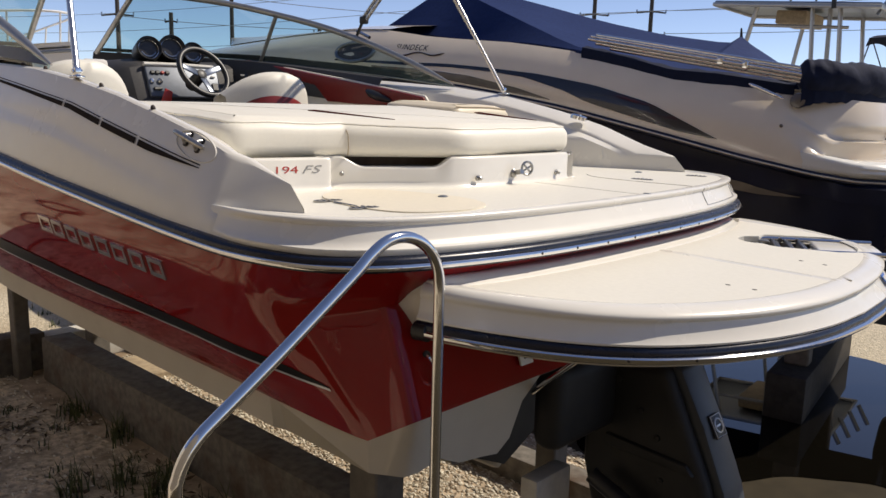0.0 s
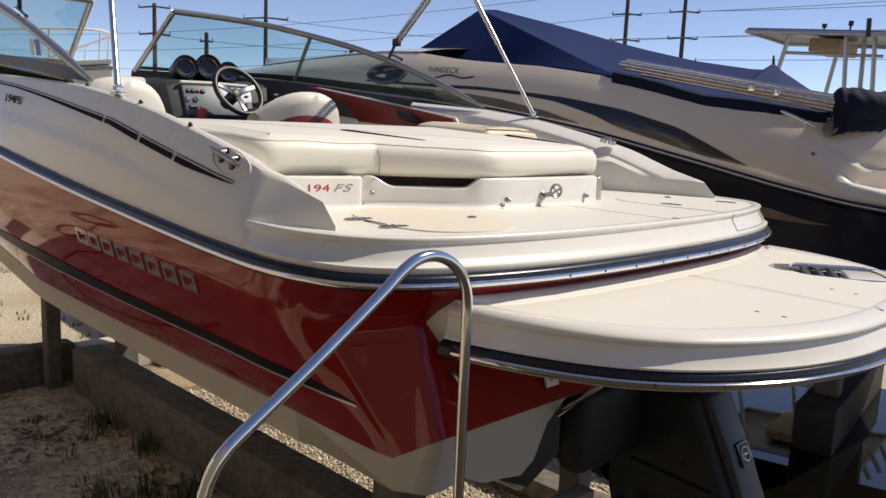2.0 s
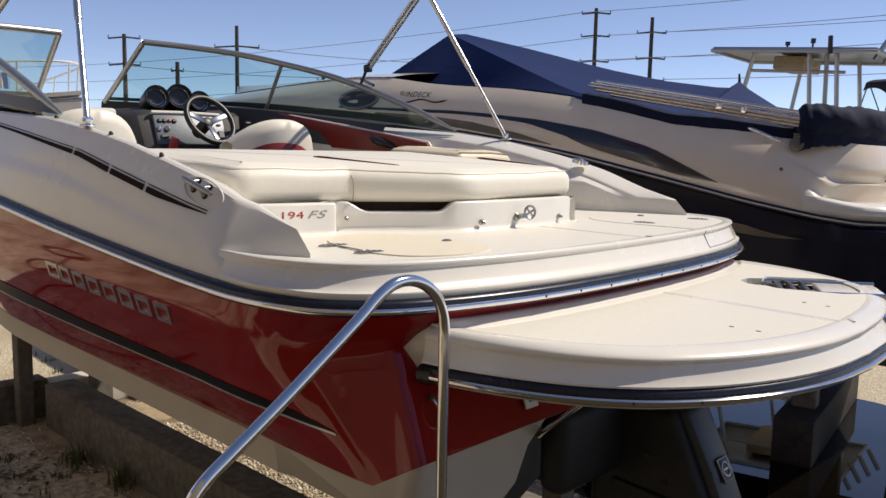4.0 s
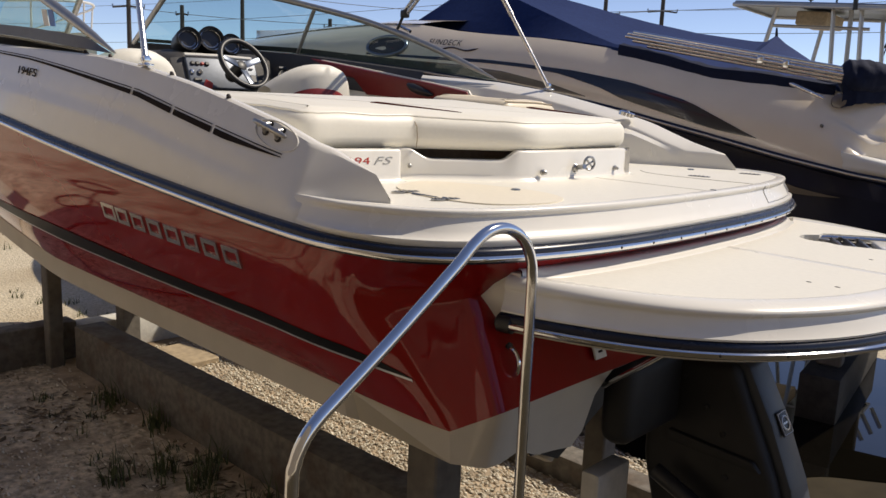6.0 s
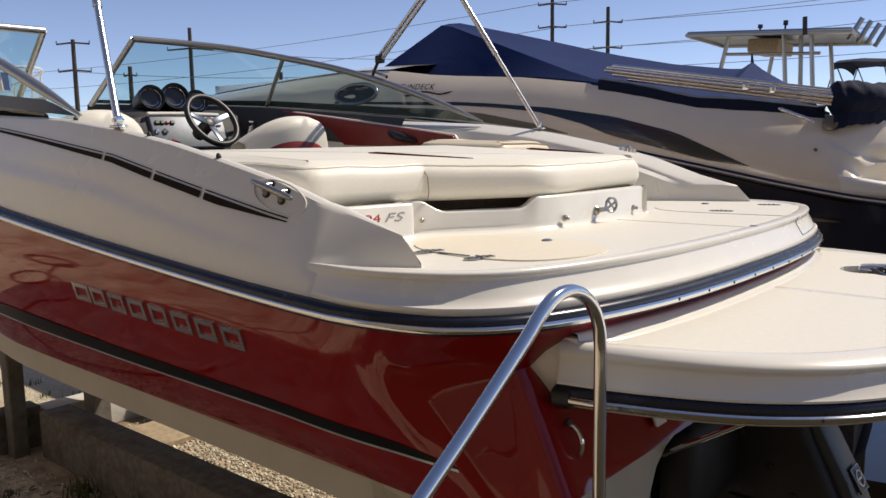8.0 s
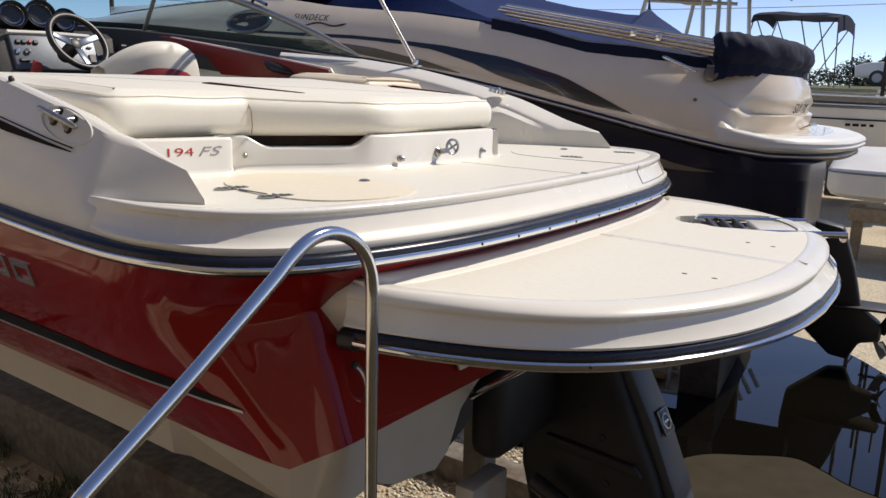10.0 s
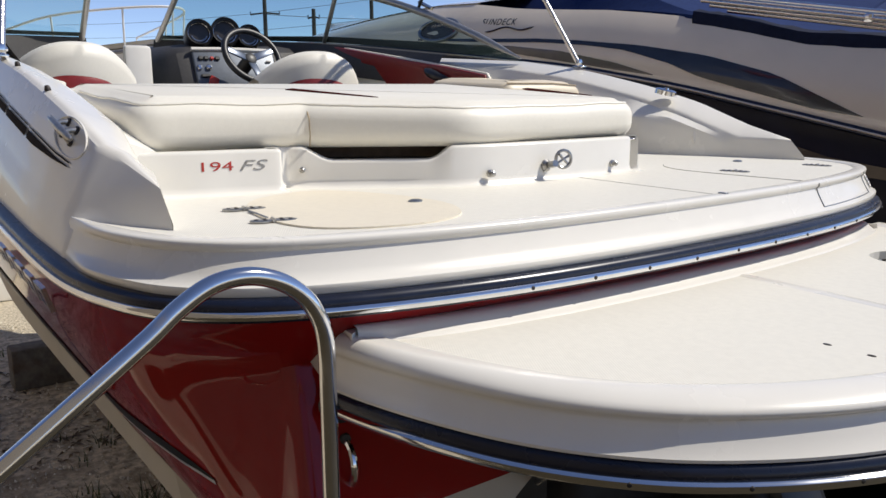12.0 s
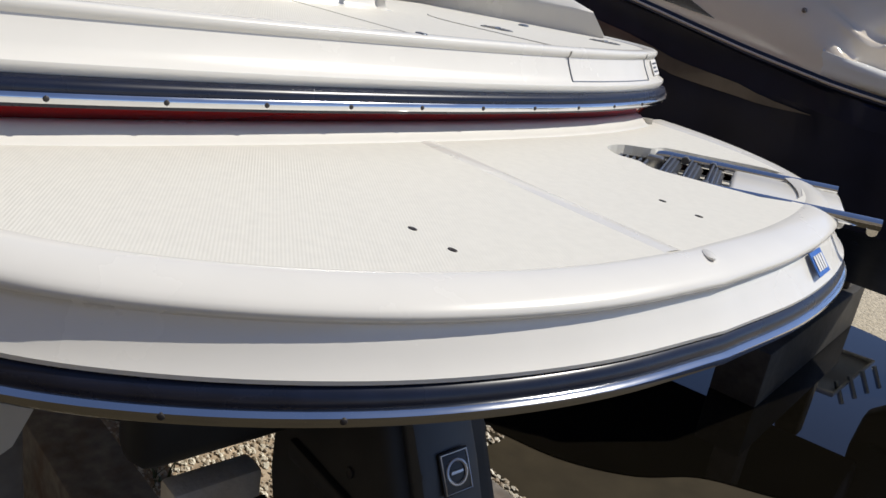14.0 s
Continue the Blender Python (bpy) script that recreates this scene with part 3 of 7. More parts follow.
def coaming_section(x, side=-1):
    """Outer flank, rolled top edge, top that falls inwards and inner wall of the side coaming at x, as (y, z)."""
    yr, zb, zt = rail_y(x), interp(x, RAIL_Z) + 0.028, interp(x, TOP_Z if side < 0 else STB_TOP_Z)
    step = 0.020 * min(1.0, max(0.0, (x + 0.225) / 0.05))
    c, fade = interp(x, CREASE_Z), min(1.0, max(0.0, (-x - 0.22) / 0.3))
    zs = [zb, zb + 0.015, c - 0.034, c - 0.010, c + 0.006, c + 0.032, c + 0.5 * (zt - 0.014 - c), zt - 0.014, zt - 0.006]
    zs = sorted(max(zb + 0.002 * k, min(zt - 0.006 - 0.001 * (8 - k), z)) for k, z in enumerate(zs))
    pts = []
    for k, z in enumerate(zs):
        f = (z - zb) / (zt - zb)
        tuck = (0.0, 0.001, 0.001, 0.002, -0.002, -0.001, 0.0, 0.0, 0.0)[k] * fade
        pts.append((yr - 0.006 - step * min(1.0, max(0.0, (z - 1.236) / 0.012)) - 0.092 * f ** 1.3 + tuck, z))
    s = yr - step
    zi = zt - 0.033
    nf = interp(x, [(-0.42, 1.0), (-0.185, 0.55)])
    wi = 0.110 + 0.090 * nf
    pts += [(s - 0.1005, zt - 0.003), (s - 0.104, zt - 0.0008), (s - 0.110, zt), (s - 0.118, zt - 0.001), (s - wi + 0.012, zi + 0.002), (s - wi + 0.006, zi - 0.001), (s - wi, zi - 0.007), (s - wi - 0.003, zi - 0.014)]
    w = min(1.0, max(0.0, (-x - 0.405) / 0.02)) if side < 0 else min(1.0, max(0.0, (-x - 0.26) / 0.34))
    zl = min(zi - 0.025, 1.336 if side < 0 and x > -0.9 else 1.374 + 0.04 * max(0.0, -x - 0.43))
    deck = DECK_Z - 0.01 if x > -1.3 else 0.9
    for near, far_ in (((s - wi - 0.006, zi - 0.03), (0.888, zl + 0.004)), ((s - wi - 0.009, (zi + deck) / 2), (0.873, zl - 0.004)), ((s - wi - 0.013, deck + 0.02), (0.868, min(1.30, zl - 0.02))), ((s - wi - 0.02, deck), (0.86, deck))):
        pts.append((near[0] + (far_[0] - near[0]) * w, near[1] + (far_[1] - near[1]) * w))
    return pts


def coaming(side):
    """The long sections, then the wedge that ends it: the flank turns in to a slanted edge."""
    x_end, y_tip, shift = (-0.185, 1.015, 0.0) if side < 0 else (-0.245, 1.040, -0.055)
    xs = [-4.7, -4.4, -4.0, -3.6] + [-3.2 + 0.1 * k for k in range(25)] + [-0.72, -0.64, -0.56, -0.48, -0.43, -0.422, -0.405, -0.36, -0.31, -0.27, -0.25, -0.225, -0.205, x_end]
    rows = [[(x, side * y, z) for y, z in coaming_section(x, side)] for x in sorted(set(x for x in xs if x <= x_end))]
    sec = coaming_section(x_end, side)
    for f in (0.33, 0.67, 1.0):
        r = []
        for y, z in sec:
            ze = min(z, 1.312)
            xe = 0.02 + shift - (max(ze, 1.256) - 1.256) / 0.056 * 0.055
            r.append((x_end + (xe - x_end) * f, side * (y + (y_tip - y) * f), z + (ze - z) * f))
        rows.append(r)
    return grid(rows)


bp("coaming", coaming(-1), GEL_WHITE, "white side coaming with a soft styling crease", smooth=30)
bp("coaming", coaming(1), GEL_WHITE, "white side coaming", smooth=30)


def coaming_flank(x, z, out=0.003):
    """A point on the port coaming's outer face."""
    pts = coaming_section(x)[:9]
    y = float(np.interp(z, [p[1] for p in pts], [p[0] for p in pts]))
    return Vector((x, -(y + out), z))


# dark tapered stripe along the port and starboard flank, in pieces
STRIPE_Z = [(-3.4, 1.672), (-2.63, 1.635), (-1.95, 1.585), (-1.54, 1.540), (-1.06, 1.480), (-0.804, 1.430), (-0.58, 1.387), (-0.276, 1.330)]
for side in (1, -1):
    for x0, x1 in ((-3.4, -1.11), (-1.095, -0.85), (-0.835, -0.625), (-0.61, -0.305)):
        rows = []
        for x in np.linspace(x0, x1, 14):
            w = interp(x, [(-3.4, 0.002), (-2.7, 0.003), (-2.0, 0.006), (-1.3, 0.012), (-0.9, 0.017), (-0.55, 0.017), (-0.305, 0.002)])
            z = interp(x, STRIPE_Z)
            a, b = coaming_flank(x, z), coaming_flank(x, z - w)
            rows.append([(p.x, p.y * side, p.z) for p in (a, a.lerp(b, 0.5) + Vector((0, -0.0005, 0)), b)])
        bp("flank_stripe", grid(rows), DARK_DECAL, "dark brown-black tapered stripe")
        rows = []
        for x in np.linspace(x0, x1, 14):
            z = interp(x, STRIPE_Z) + 0.0075
            rows.append([(p.x, p.y * side, p.z) for p in (coaming_flank(x, z), coaming_flank(x, z - 0.0028))])
        bp("flank_pin_line", grid(rows), DARK_DECAL)

# foredeck closing the bow
rows = []
for x in np.linspace(-5.30, -3.3, 14):
    yr, z = max(0.02, rail_y(x) - 0.02), interp(x, RAIL_Z) + 0.03
    rows.append([(x, yr * k, z + (0.05 + 0.02 * (x + 5.30) / 2.0) * (1 - abs(k) ** 3)) for k in np.linspace(-1, 1, 13)])
bp("foredeck", grid(rows), GEL_WHITE, "white moulded foredeck", smooth=60)

# hull stripes: black band with a silver pin line below it
for side in (1, -1):
    cols = [i for i in range(N_COL // 2) if -4.1 < RAIL[i][0] < 0.2]
    black, silver = [], []
    for i in cols:
        x = hull_point(i, 0.86).x
        lo = interp(x, [(-4.1, 1.12), (-3.0, 0.935), (-1.8, 0.880), (-1.17, 0.869), (-0.42, 0.862), (-0.05, 0.843), (0.088, 0.824)])
        hi = lo + interp(x, [(-4.1, 0.02), (-1.8, 0.058), (-1.1, 0.042), (-0.39, 0.034), (-0.1, 0.030), (0.0, 0.022), (0.088, 0.002)])
        if x > 0.088:
            continue
        q = [hull_point(i, z, 0.002) for z in (hi, (hi + lo) / 2, lo)]
        black.append([(p.x, p.y * side, p.z) for p in q])
        q = [hull_point(i, z, 0.0025) for z in (lo + 0.0005, lo - 0.006)]
        silver.append([(p.x, p.y * side, p.z) for p in q])
    bp("hull_stripe", grid(black), BLACK_DECAL, "black hull stripe")
    bp("pin_line", grid(silver), SILVER_DECAL, "thin silver pin line")


# raised chrome emblem on the port side: eight plain open blocks
def emblem_block(x0, w, top, h):
    """An open chrome rectangle that stands proud of the hull."""
    i = min(range(N_COL // 2), key=lambda k: abs(RAIL[k][0] - x0))
    a, b = hull_point(i, top), hull_point(i, top - h)
    n = (b - a).cross(Vector((1, 0, 0))).normalized()
    n = n if n.y < 0 else -n
    u, v = Vector((1, 0, -0.035)).normalized(), (b - a).normalized()
    o = Vector((x0, a.y, top))
    t = 0.013
    bms = []
    for (s0, s1), (r0, r1) in (((0, w), (0, t)), ((0, w), (h - t, h)), ((0, t), (t, h - t)), ((w - t, w), (t, h - t))):
        q = [o + u * s0 + v * r0, o + u * s1 + v * r0, o + u * s1 + v * r1, o + u * s0 + v * r1]
        bms.append(prism([p - n * 0.004 for p in q], n * 0.009))
    return joined(*bms)


for k in range(8):
    x0 = -1.285 + 0.1085 * k
    bp("emblem_block", emblem_block(x0, 0.082 if k else 0.095, 1.108 - 0.030 * (k / 7), 0.056), EMBLEM, "raised chrome emblem block", smooth=0)

# swim platform
PL_Y = 0.06
PL_C = [(0.25, 0.914), (0.34, 0.898), (0.46, 0.864), (0.58, 0.815), (0.68, 0.750), (0.767, 0.665), (0.85, 0.540), (0.915, 0.390), (0.957, 0.210), (0.972, 0.0)]
PL_S = [(0.25, 0.945), (0.34, 0.932), (0.46, 0.905), (0.58, 0.862), (0.69, 0.800), (0.785, 0.715), (0.868, 0.590), (0.925, 0.430), (0.961, 0.230), (0.972, 0.0)]
PL = [(x, -y + PL_Y) for x, y in cr(PL_C, 6)] + [(x, y + PL_Y) for x, y in cr(PL_S, 6)[-2::-1]]
PL3 = [Vector((x, y, 0.978)) for x, y in PL]
bp("platform_rail", sweep(PL3, [(-0.014, 0.028), (0.003, 0.028), (0.011, 0.022), (0.015, 0.014), (0.014, 0.006), (0.011, -0.006), (0.007, -0.013), (-0.014, -0.014)]), NAVY_VINYL, "dark navy vinyl rub rail of the platform")
bp("platform_rail_insert", sweep(PL3, [(0.012, 0.0075), (0.018, 0.0065), (0.022, 0.003), (0.022, -0.003), (0.019, -0.008), (0.011, -0.0095)]), CHROME, "bright stainless strip of the platform rail")
rivets(PL3, 0.0, 0.0212, 0.50, 0.85)
for p, q in ((PL3[0], PL3[1]), (PL3[-1], PL3[-2])):
    w = (q - p).normalized()
    bp("rail_end_cap", tube([p - w * 0.012, p - w * 0.006, p + w * 0.03, p + w * 0.033], [0.016, 0.024, 0.024, 0.018], 14), BLACK_PLASTIC, "dark rail end cap")
rows = []
for i, p in enumerate(PL3):
    j, k = max(i - 1, 0), min(i + 1, len(PL3) - 1)
    d = (PL3[k] - PL3[j]).normalized()
    n = Vector((d.y, -d.x, 0))
    prof = [(-0.006, 0.026), (0.008, 0.028), (0.009, 0.033), (0.002, 0.041), (-0.005, 0.053), (-0.011, 0.064), (-0.0150, 0.072), (-0.0155, 0.0765), (-0.0125, 0.0795), (-0.0095, 0.0815), (-0.0075, 0.085), (-0.0080, 0.0890), (-0.0110, 0.0930), (-0.0170, 0.0970), (-0.027, 0.1015), (-0.039, 0.1052), (-0.050, 0.1072), (-0.058, 0.1078)]
    stb = min(1.0, max(0.0, (p.y + 0.10) / 0.50))         # to starboard the lip stands further in
    stb = 0.009 * stb * stb * (3 - 2 * stb)
    g = min(1.0, max(0.0, 1 - (p.x - 0.30) / 0.50))
    k, dz = 1 - 0.62 * g, (0.005 if p.y < PL_Y else 0.003) * g * g * (3 - 2 * g)
    rows.append([p + n * ((o * k if o < 0 else o) - stb * min(1.0, max(0.0, (u - 0.032) / 0.045))) + Vector((0, 0, u + dz * max(0.0, u - 0.03) / 0.07)) for o, u in prof] + [p + n * (-0.063 - stb) + Vector((0, 0, 0.1078 + dz * 0.45)), p + n * (-0.078 - stb) + Vector((0, 0, 0.1050))])
bp("platform_band", grid(rows), GEL_WHITE, "white platform edge with a rolled lip", smooth=50)
bp("platform_underside", prism([(x, y, 0.955) for x, y in inset_ring(PL, 0.012)], (0, 0, 0.02)), BOTTOM_PAINT, "white underside of the platform", smooth=0)

# its deck, with an opening for the folded ladder
LAD = Matrix.Translation((0.488, 0.512, 0)) @ Matrix.Rotation(radians(26.5), 4, "Z")


def lad(u, v, z):
    return LAD @ Vector((u, v, z))


hole = [lad(u, v, 1.0850) for u, v in cr([(-0.02, -0.06), (-0.045, 0.0), (-0.02, 0.06), (0.03, 0.085), (0.05, 0.13), (0.12, 0.142), (0.30, 0.142), (0.30, -0.128), (0.12, -0.128), (0.06, -0.115), (0.03, -0.08)], 3, True)]
outer = [Vector((x, y, 1.0850)) for x, y in inset_ring([(0.14, PL[0][1] + 0.03)] + PL + [(0.14, PL[-1][1] - 0.03)], 0.068)]
bm = bmesh.new()
edges = []
for loop in (outer, hole):
    vs = [bm.verts.new(p) for p in loop]
    edges += [bm.edges.new((vs[i], vs[(i + 1) % len(vs)])) for i in range(len(vs))]
bmesh.ops.triangle_fill(bm, use_beauty=True, edges=edges)
for f in bm.faces:
    if f.normal.z < 0:
        f.normal_flip()
g = bmesh.ops.extrude_face_region(bm, geom=list(bm.faces))
bmesh.ops.translate(bm, vec=(0, 0, -0.02), verts=[v for v in g["geom"] if isinstance(v, bmesh.types.BMVert)])
bmesh.ops.recalc_face_normals(bm, faces=bm.faces)
bp("platform_deck", bm, DECK_NONSKID, "white ribbed non-skid platform deck", smooth=0)
bp("ladder_recess", prism([lad(u, v, 1.035) for u, v in ((-0.06, -0.15), (-0.06, 0.16), (0.32, 0.16), (0.32, -0.15))], (0, 0, 0.008)), GEL_WHITE, "", smooth=0)
bp("lip_notch", lathe([(0.018, -0.002), (0.018, 0.0008), (0.012, 0.0022), (0.004, 0.0028)], 16, Matrix.Translation((0.924, 0.078, 1.0852)) @ Matrix.Rotation(radians(-42), 4, "Z") @ Matrix.Diagonal((1, 0.42, 1, 1))), GEL_WHITE, "small moulded mark on the lip", smooth=60)
bp("platform_seam", sweep([(0.32, 0.075, 1.0850), (0.60, 0.055, 1.0850), (0.90, 0.035, 1.0850)], [(-0.016, 0.0), (-0.006, 0.0012), (0.006, 0.0012), (0.016, 0.0)], False), GEL_WHITE)

# the folded swim ladder in the platform
ladder = bp("swim_ladder", joined(tube([lad(u, 0.117, z) for u, z in ((0.02, 1.066), (0.06, 1.072), (0.28, 1.076), (0.39, 1.079))], 0.0105), tube([lad(u, -0.117, z) for u, z in ((0.06, 1.064), (0.10, 1.070), (0.34, 1.077), (0.444, 1.079))], 0.0105)), CHROME, "polished steel folded swim ladder")
for u in (0.080, 0.122, 0.164):
    step = part("ladder_step", rbox((0, 0, 0), (0.030, 0.205, 0.030), 0.008, 2, LAD @ Matrix.Translation((u, 0.0, 1.058)) @ Matrix.Rotation(radians(28), 4, "Y")), BLACK_PLASTIC, ladder, "black plastic ladder step")
    part("step_tread", joined(*[rbox((0, 0, 0), (0.004, 0.19, 0.005), 0.001, 1, LAD @ Matrix.Translation((u + d, 0.0, 1.0735 - 0.5 * d)) @ Matrix.Rotation(radians(28), 4, "Y")) for d in (-0.008, 0.0, 0.008)]), DASH_SILVER, step, "worn grey tread ribs")
part("latch_plate", joined(*[rbox((0, 0, 0), (0.007, 0.085, 0.022), 0.003, 1, LAD @ Matrix.Translation((-0.020 + 0.013 * k, -0.02, 1.064)) @ Matrix.Rotation(radians(20), 4, "Y")) for k in range(5)]), DASH_SILVER, ladder, "grey ribbed latch plate")
part("latch_block", rbox((0, 0, 0), (0.035, 0.030, 0.026), 0.006, 2, LAD @ Matrix.Translation((0.045, 0.065, 1.064))), PLATE, ladder, "small grey latch block")
for u in (0.10, 0.155):
    for v in (0.094, -0.116):
        part("ladder_hinge", tube([lad(u, v, 1.074), lad(u, v + 0.022, 1.074)], 0.008), PLATE, ladder)
for u, v in ((0.380, 0.117), (0.434, -0.117)):
    part("tube_end", tube([lad(u, v - 0.004, 1.066), lad(u, v + 0.004, 1.066)], 0.009, 12), CHROME, ladder)
part("ladder_cover", rbox((0, 0, 0), (0.20, 0.185, 0.03), 0.010, 3, LAD @ Matrix.Translation((0.295, 0.0, 1.064))), GEL_WHITE, ladder, "white moulded ladder cover")
for x, y in ((0.740, -0.249), (0.808, -0.249), (0.746, 0.241), (0.816, 0.231)):
    bp("deck_drain", lathe([(0.0048, -0.004), (0.0048, 0.0006), (0.003, 0.001)], 10, Matrix.Translation((x, y, 1.0852)) @ Matrix.Diagonal((1.4, 0.8, 1, 1))), STEEL_DARK, "small dark screw socket")
i = min(range(len(PL3) // 2, len(PL3)), key=lambda k: abs(PL3[k].y - 0.40))
sn = Vector(((PL3[i + 1] - PL3[i - 1]).y, -(PL3[i + 1] - PL3[i - 1]).x, 0)).normalized()
sm = facing(PL3[i] - sn * 0.008 + Vector((0, 0, 0.062)), sn + Vector((0, 0, 0.85)))
sticker = bp("registration_sticker", prism([sm @ Vector(v) for v in ((-0.030, -0.019, 0), (0.030, -0.019, 0), (0.030, 0.019, 0), (-0.030, 0.019, 0))], (sn + Vector((0, 0, 0.85))).normalized() * 0.002), BLUE_LABEL, "small blue and white sticker", smooth=0)
for k in range(4):
    part("print_bar", prism([sm @ Vector((-0.023 + 0.012 * k + u, v, 0.0025)) for u, v in ((0, -0.012), (0.008, -0.012), (0.008, 0.012), (0, 0.012))], (sn + Vector((0, 0, 0.85))).normalized() * 0.001), PAPER, sticker, smooth=0)

# white fairing where the platform meets the hull
for s in (-1, 1):
    k = 0.0 if s < 0 else 0.05
    q = [(0.175, s * 0.858, 1.038), (0.215, s * 0.838, 1.075), (0.240, s * 0.825, 1.096), (0.283, s * (0.833 + k), 1.099), (0.283, s * (0.845 + k), 0.99), (0.255, s * 0.852, 0.955), (0.227, s * 0.830, 0.952)]
    bp("platform_fairing", prism(q, (-0.05, -s * 0.06, 0)), GEL_WHITE, "white fairing", smooth=20)
# coved apron where the platform meets the transom
rows = []
for y in np.linspace(-0.818, 0.86, 48):
    xh = float(np.interp(abs(y), [0, 0.2, 0.45, 0.65, 0.83, 0.9], [0.352, 0.350, 0.337, 0.312, 0.27, 0.24]))
    w = 0.35 * max(0.12, min(1.0, (y + 0.835) / 0.10))
    rows.append([(xh - 0.08, y, 1.03), (xh - 0.05, y, 1.102), (xh - 0.01, y, 1.106), (xh + 0.012 * w, y, 1.104), (xh + 0.04 * w, y, 1.096), (xh + 0.07 * w, y, 1.0885), (xh + 0.10 * w, y, 1.0856), (xh + 0.11 * w, y, 1.081)])
bp("platform_apron", grid(rows), GEL_WHITE, "coved white inner edge of the platform", smooth=60)

# sun pad: one wide pad with a bolster along its port front
def pad_slope(x, y, d=0.0):
    """The pad's rise towards the bow, with soft puckers that die out towards its middle."""
    dent = 0.0 if d > 1.5 else 0.0035 * noise.noise(Vector((x * 7, y * 7, 1.3))) + 0.0022 * noise.noise(Vector((x * 22, y * 22, 4.1)))
    return 0.05 * (-x - 0.2) + dent


def rounded(ring, r, n=4, fine=0.03):
    """A plan outline with its corners rounded and its long sides divided."""
    out = []
    for i in range(len(ring)):
        a, p, b = (Vector(ring[j % len(ring)]) for j in (i - 1, i, i + 1))
        k = min(r, 0.45 * (a - p).length, 0.45 * (b - p).length)
        s, e = p + (a - p).normalized() * k, p + (b - p).normalized() * k
        out += [s.lerp(p, t).lerp(p.lerp(e, t), t) for t in [q / n for q in range(n + 1)]]
        nxt = b + (p - b).normalized() * min(r, 0.45 * (p - b).length)
        m = int((nxt - e).length / fine)
        out += [e.lerp(nxt, (q + 1) / (m + 1)) for q in range(m)]
    return [tuple(p) for p in out]


PAD_RING = rounded([(-0.440, -0.940), (-0.372, -0.565), (-0.360, -0.548), (-0.162, -0.238), (-0.186, 0.400), (-0.70, 0.44), (-1.15, 0.44), (-1.15, -0.940)], 0.060)
sun_pad = bp("sun_pad", pad(PAD_RING, 1.340, 1.437, 0.038, pad_slope, seg=5, crown=0.012), VINYL_WHITE, "white vinyl sun pad with piped seams", smooth=60)
front = [q for q in inset_ring(PAD_RING, 0.020) if q[0] > -0.95]
i0 = max(range(len(front)), key=lambda k: abs(front[k][1] - front[k - 1][1]) + abs(front[k][0] - front[k - 1][0]))
front = front[i0:] + front[:i0]
part("seam_piping", tube([(x, y, 1.4335 + pad_slope(x, y)) for x, y in front], 0.0032, 6), VINYL_WHITE, sun_pad)
part("seam_piping", tube([(-0.361, -0.560, 1.345), (-0.357, -0.560, 1.37), (-0.360, -0.560, 1.41), (-0.385, -0.555, 1.437), (-0.42, -0.545, 1.452)], 0.0016, 6), TAN_WOOD, sun_pad, "tan seam between bolster and pad")


def welt(a, b):
    """A tapered dark welt that stands a little proud of the pad."""
    a, b = Vector(a), Vector(b)
    pts = [a.lerp(b, t) + Vector((0.008 * math.sin(math.pi * t), 0)) for t in np.linspace(0, 1, 14)]
    return tube([(p.x, p.y, 1.4505 + 0.05 * (-p.x - 0.2)) for p in pts], [0.0015] + [0.0050 - 0.0036 * k / 12 for k in range(12)] + [0.0008], 8)


part("pad_inlay", welt((-0.704, -0.449), (-0.336, -0.385)), INLAY_RED, sun_pad, "thin dark red inlay")
part("pad_inlay", welt((-0.695, 0.415), (-0.312, 0.339)), INLAY_RED, sun_pad, "thin dark red inlay")

# the bulkhead under the pad: it steps back into a shaded recess with a dark slot at its top
def bulkhead(points, top, n=4):
    """A wall along plan points with a coved foot; top(y): the height of its edge."""
    path = cr([(*p, 0) for p in points], n)
    rows = []
    for k, p in enumerate(path):
        d = path[min(k + 1, len(path) - 1)] - path[max(k - 1, 0)]
        o = np.array((d[1], -d[0], 0)) / max(1e-6, math.hypot(d[0], d[1]))
        z1 = top(float(p[1]))
        rows.append([tuple(p + o * u + np.array((0, 0, z))) for u, z in ((0.020, DECK_Z), (0.009, 1.250), (0.003, 1.256), (0.0, 1.266), (0.0, z1 - 0.008), (-0.003, z1 - 0.002), (-0.009, z1), (-0.03, z1))])
    return grid(rows)


WALL_A = [(-0.42, -0.97), (-0.375, -0.83), (-0.358, -0.75), (-0.345, -0.69), (-0.338, -0.655), (-0.340, -0.644), (-0.352, -0.638)]
bp("bulkhead", bulkhead(WALL_A, lambda y: 1.345), GEL_WHITE, "white bulkhead under the sun pad", smooth=50)
WALL_B = [(-0.345, -0.641), (-0.382, -0.632), (-0.392, -0.610), (-0.366, -0.57), (-0.315, -0.49), (-0.262, -0.405), (-0.212, -0.325), (-0.180, -0.265), (-0.161, -0.20), (-0.152, -0.12), (-0.147, -0.03), (-0.146, 0.05), (-0.152, 0.30), (-0.175, 0.345), (-0.25, 0.375), (-1.2, 0.40)]
SLOT_TOP = [(-0.575, 1.345), (-0.535, 1.318), (-0.52, 1.313), (-0.325, 1.313), (-0.31, 1.317), (-0.275, 1.345)]
bp("bulkhead", bulkhead(WALL_B, lambda y: interp(y, SLOT_TOP), 7), GEL_WHITE, "white bulkhead with a recess below a slot", smooth=50)
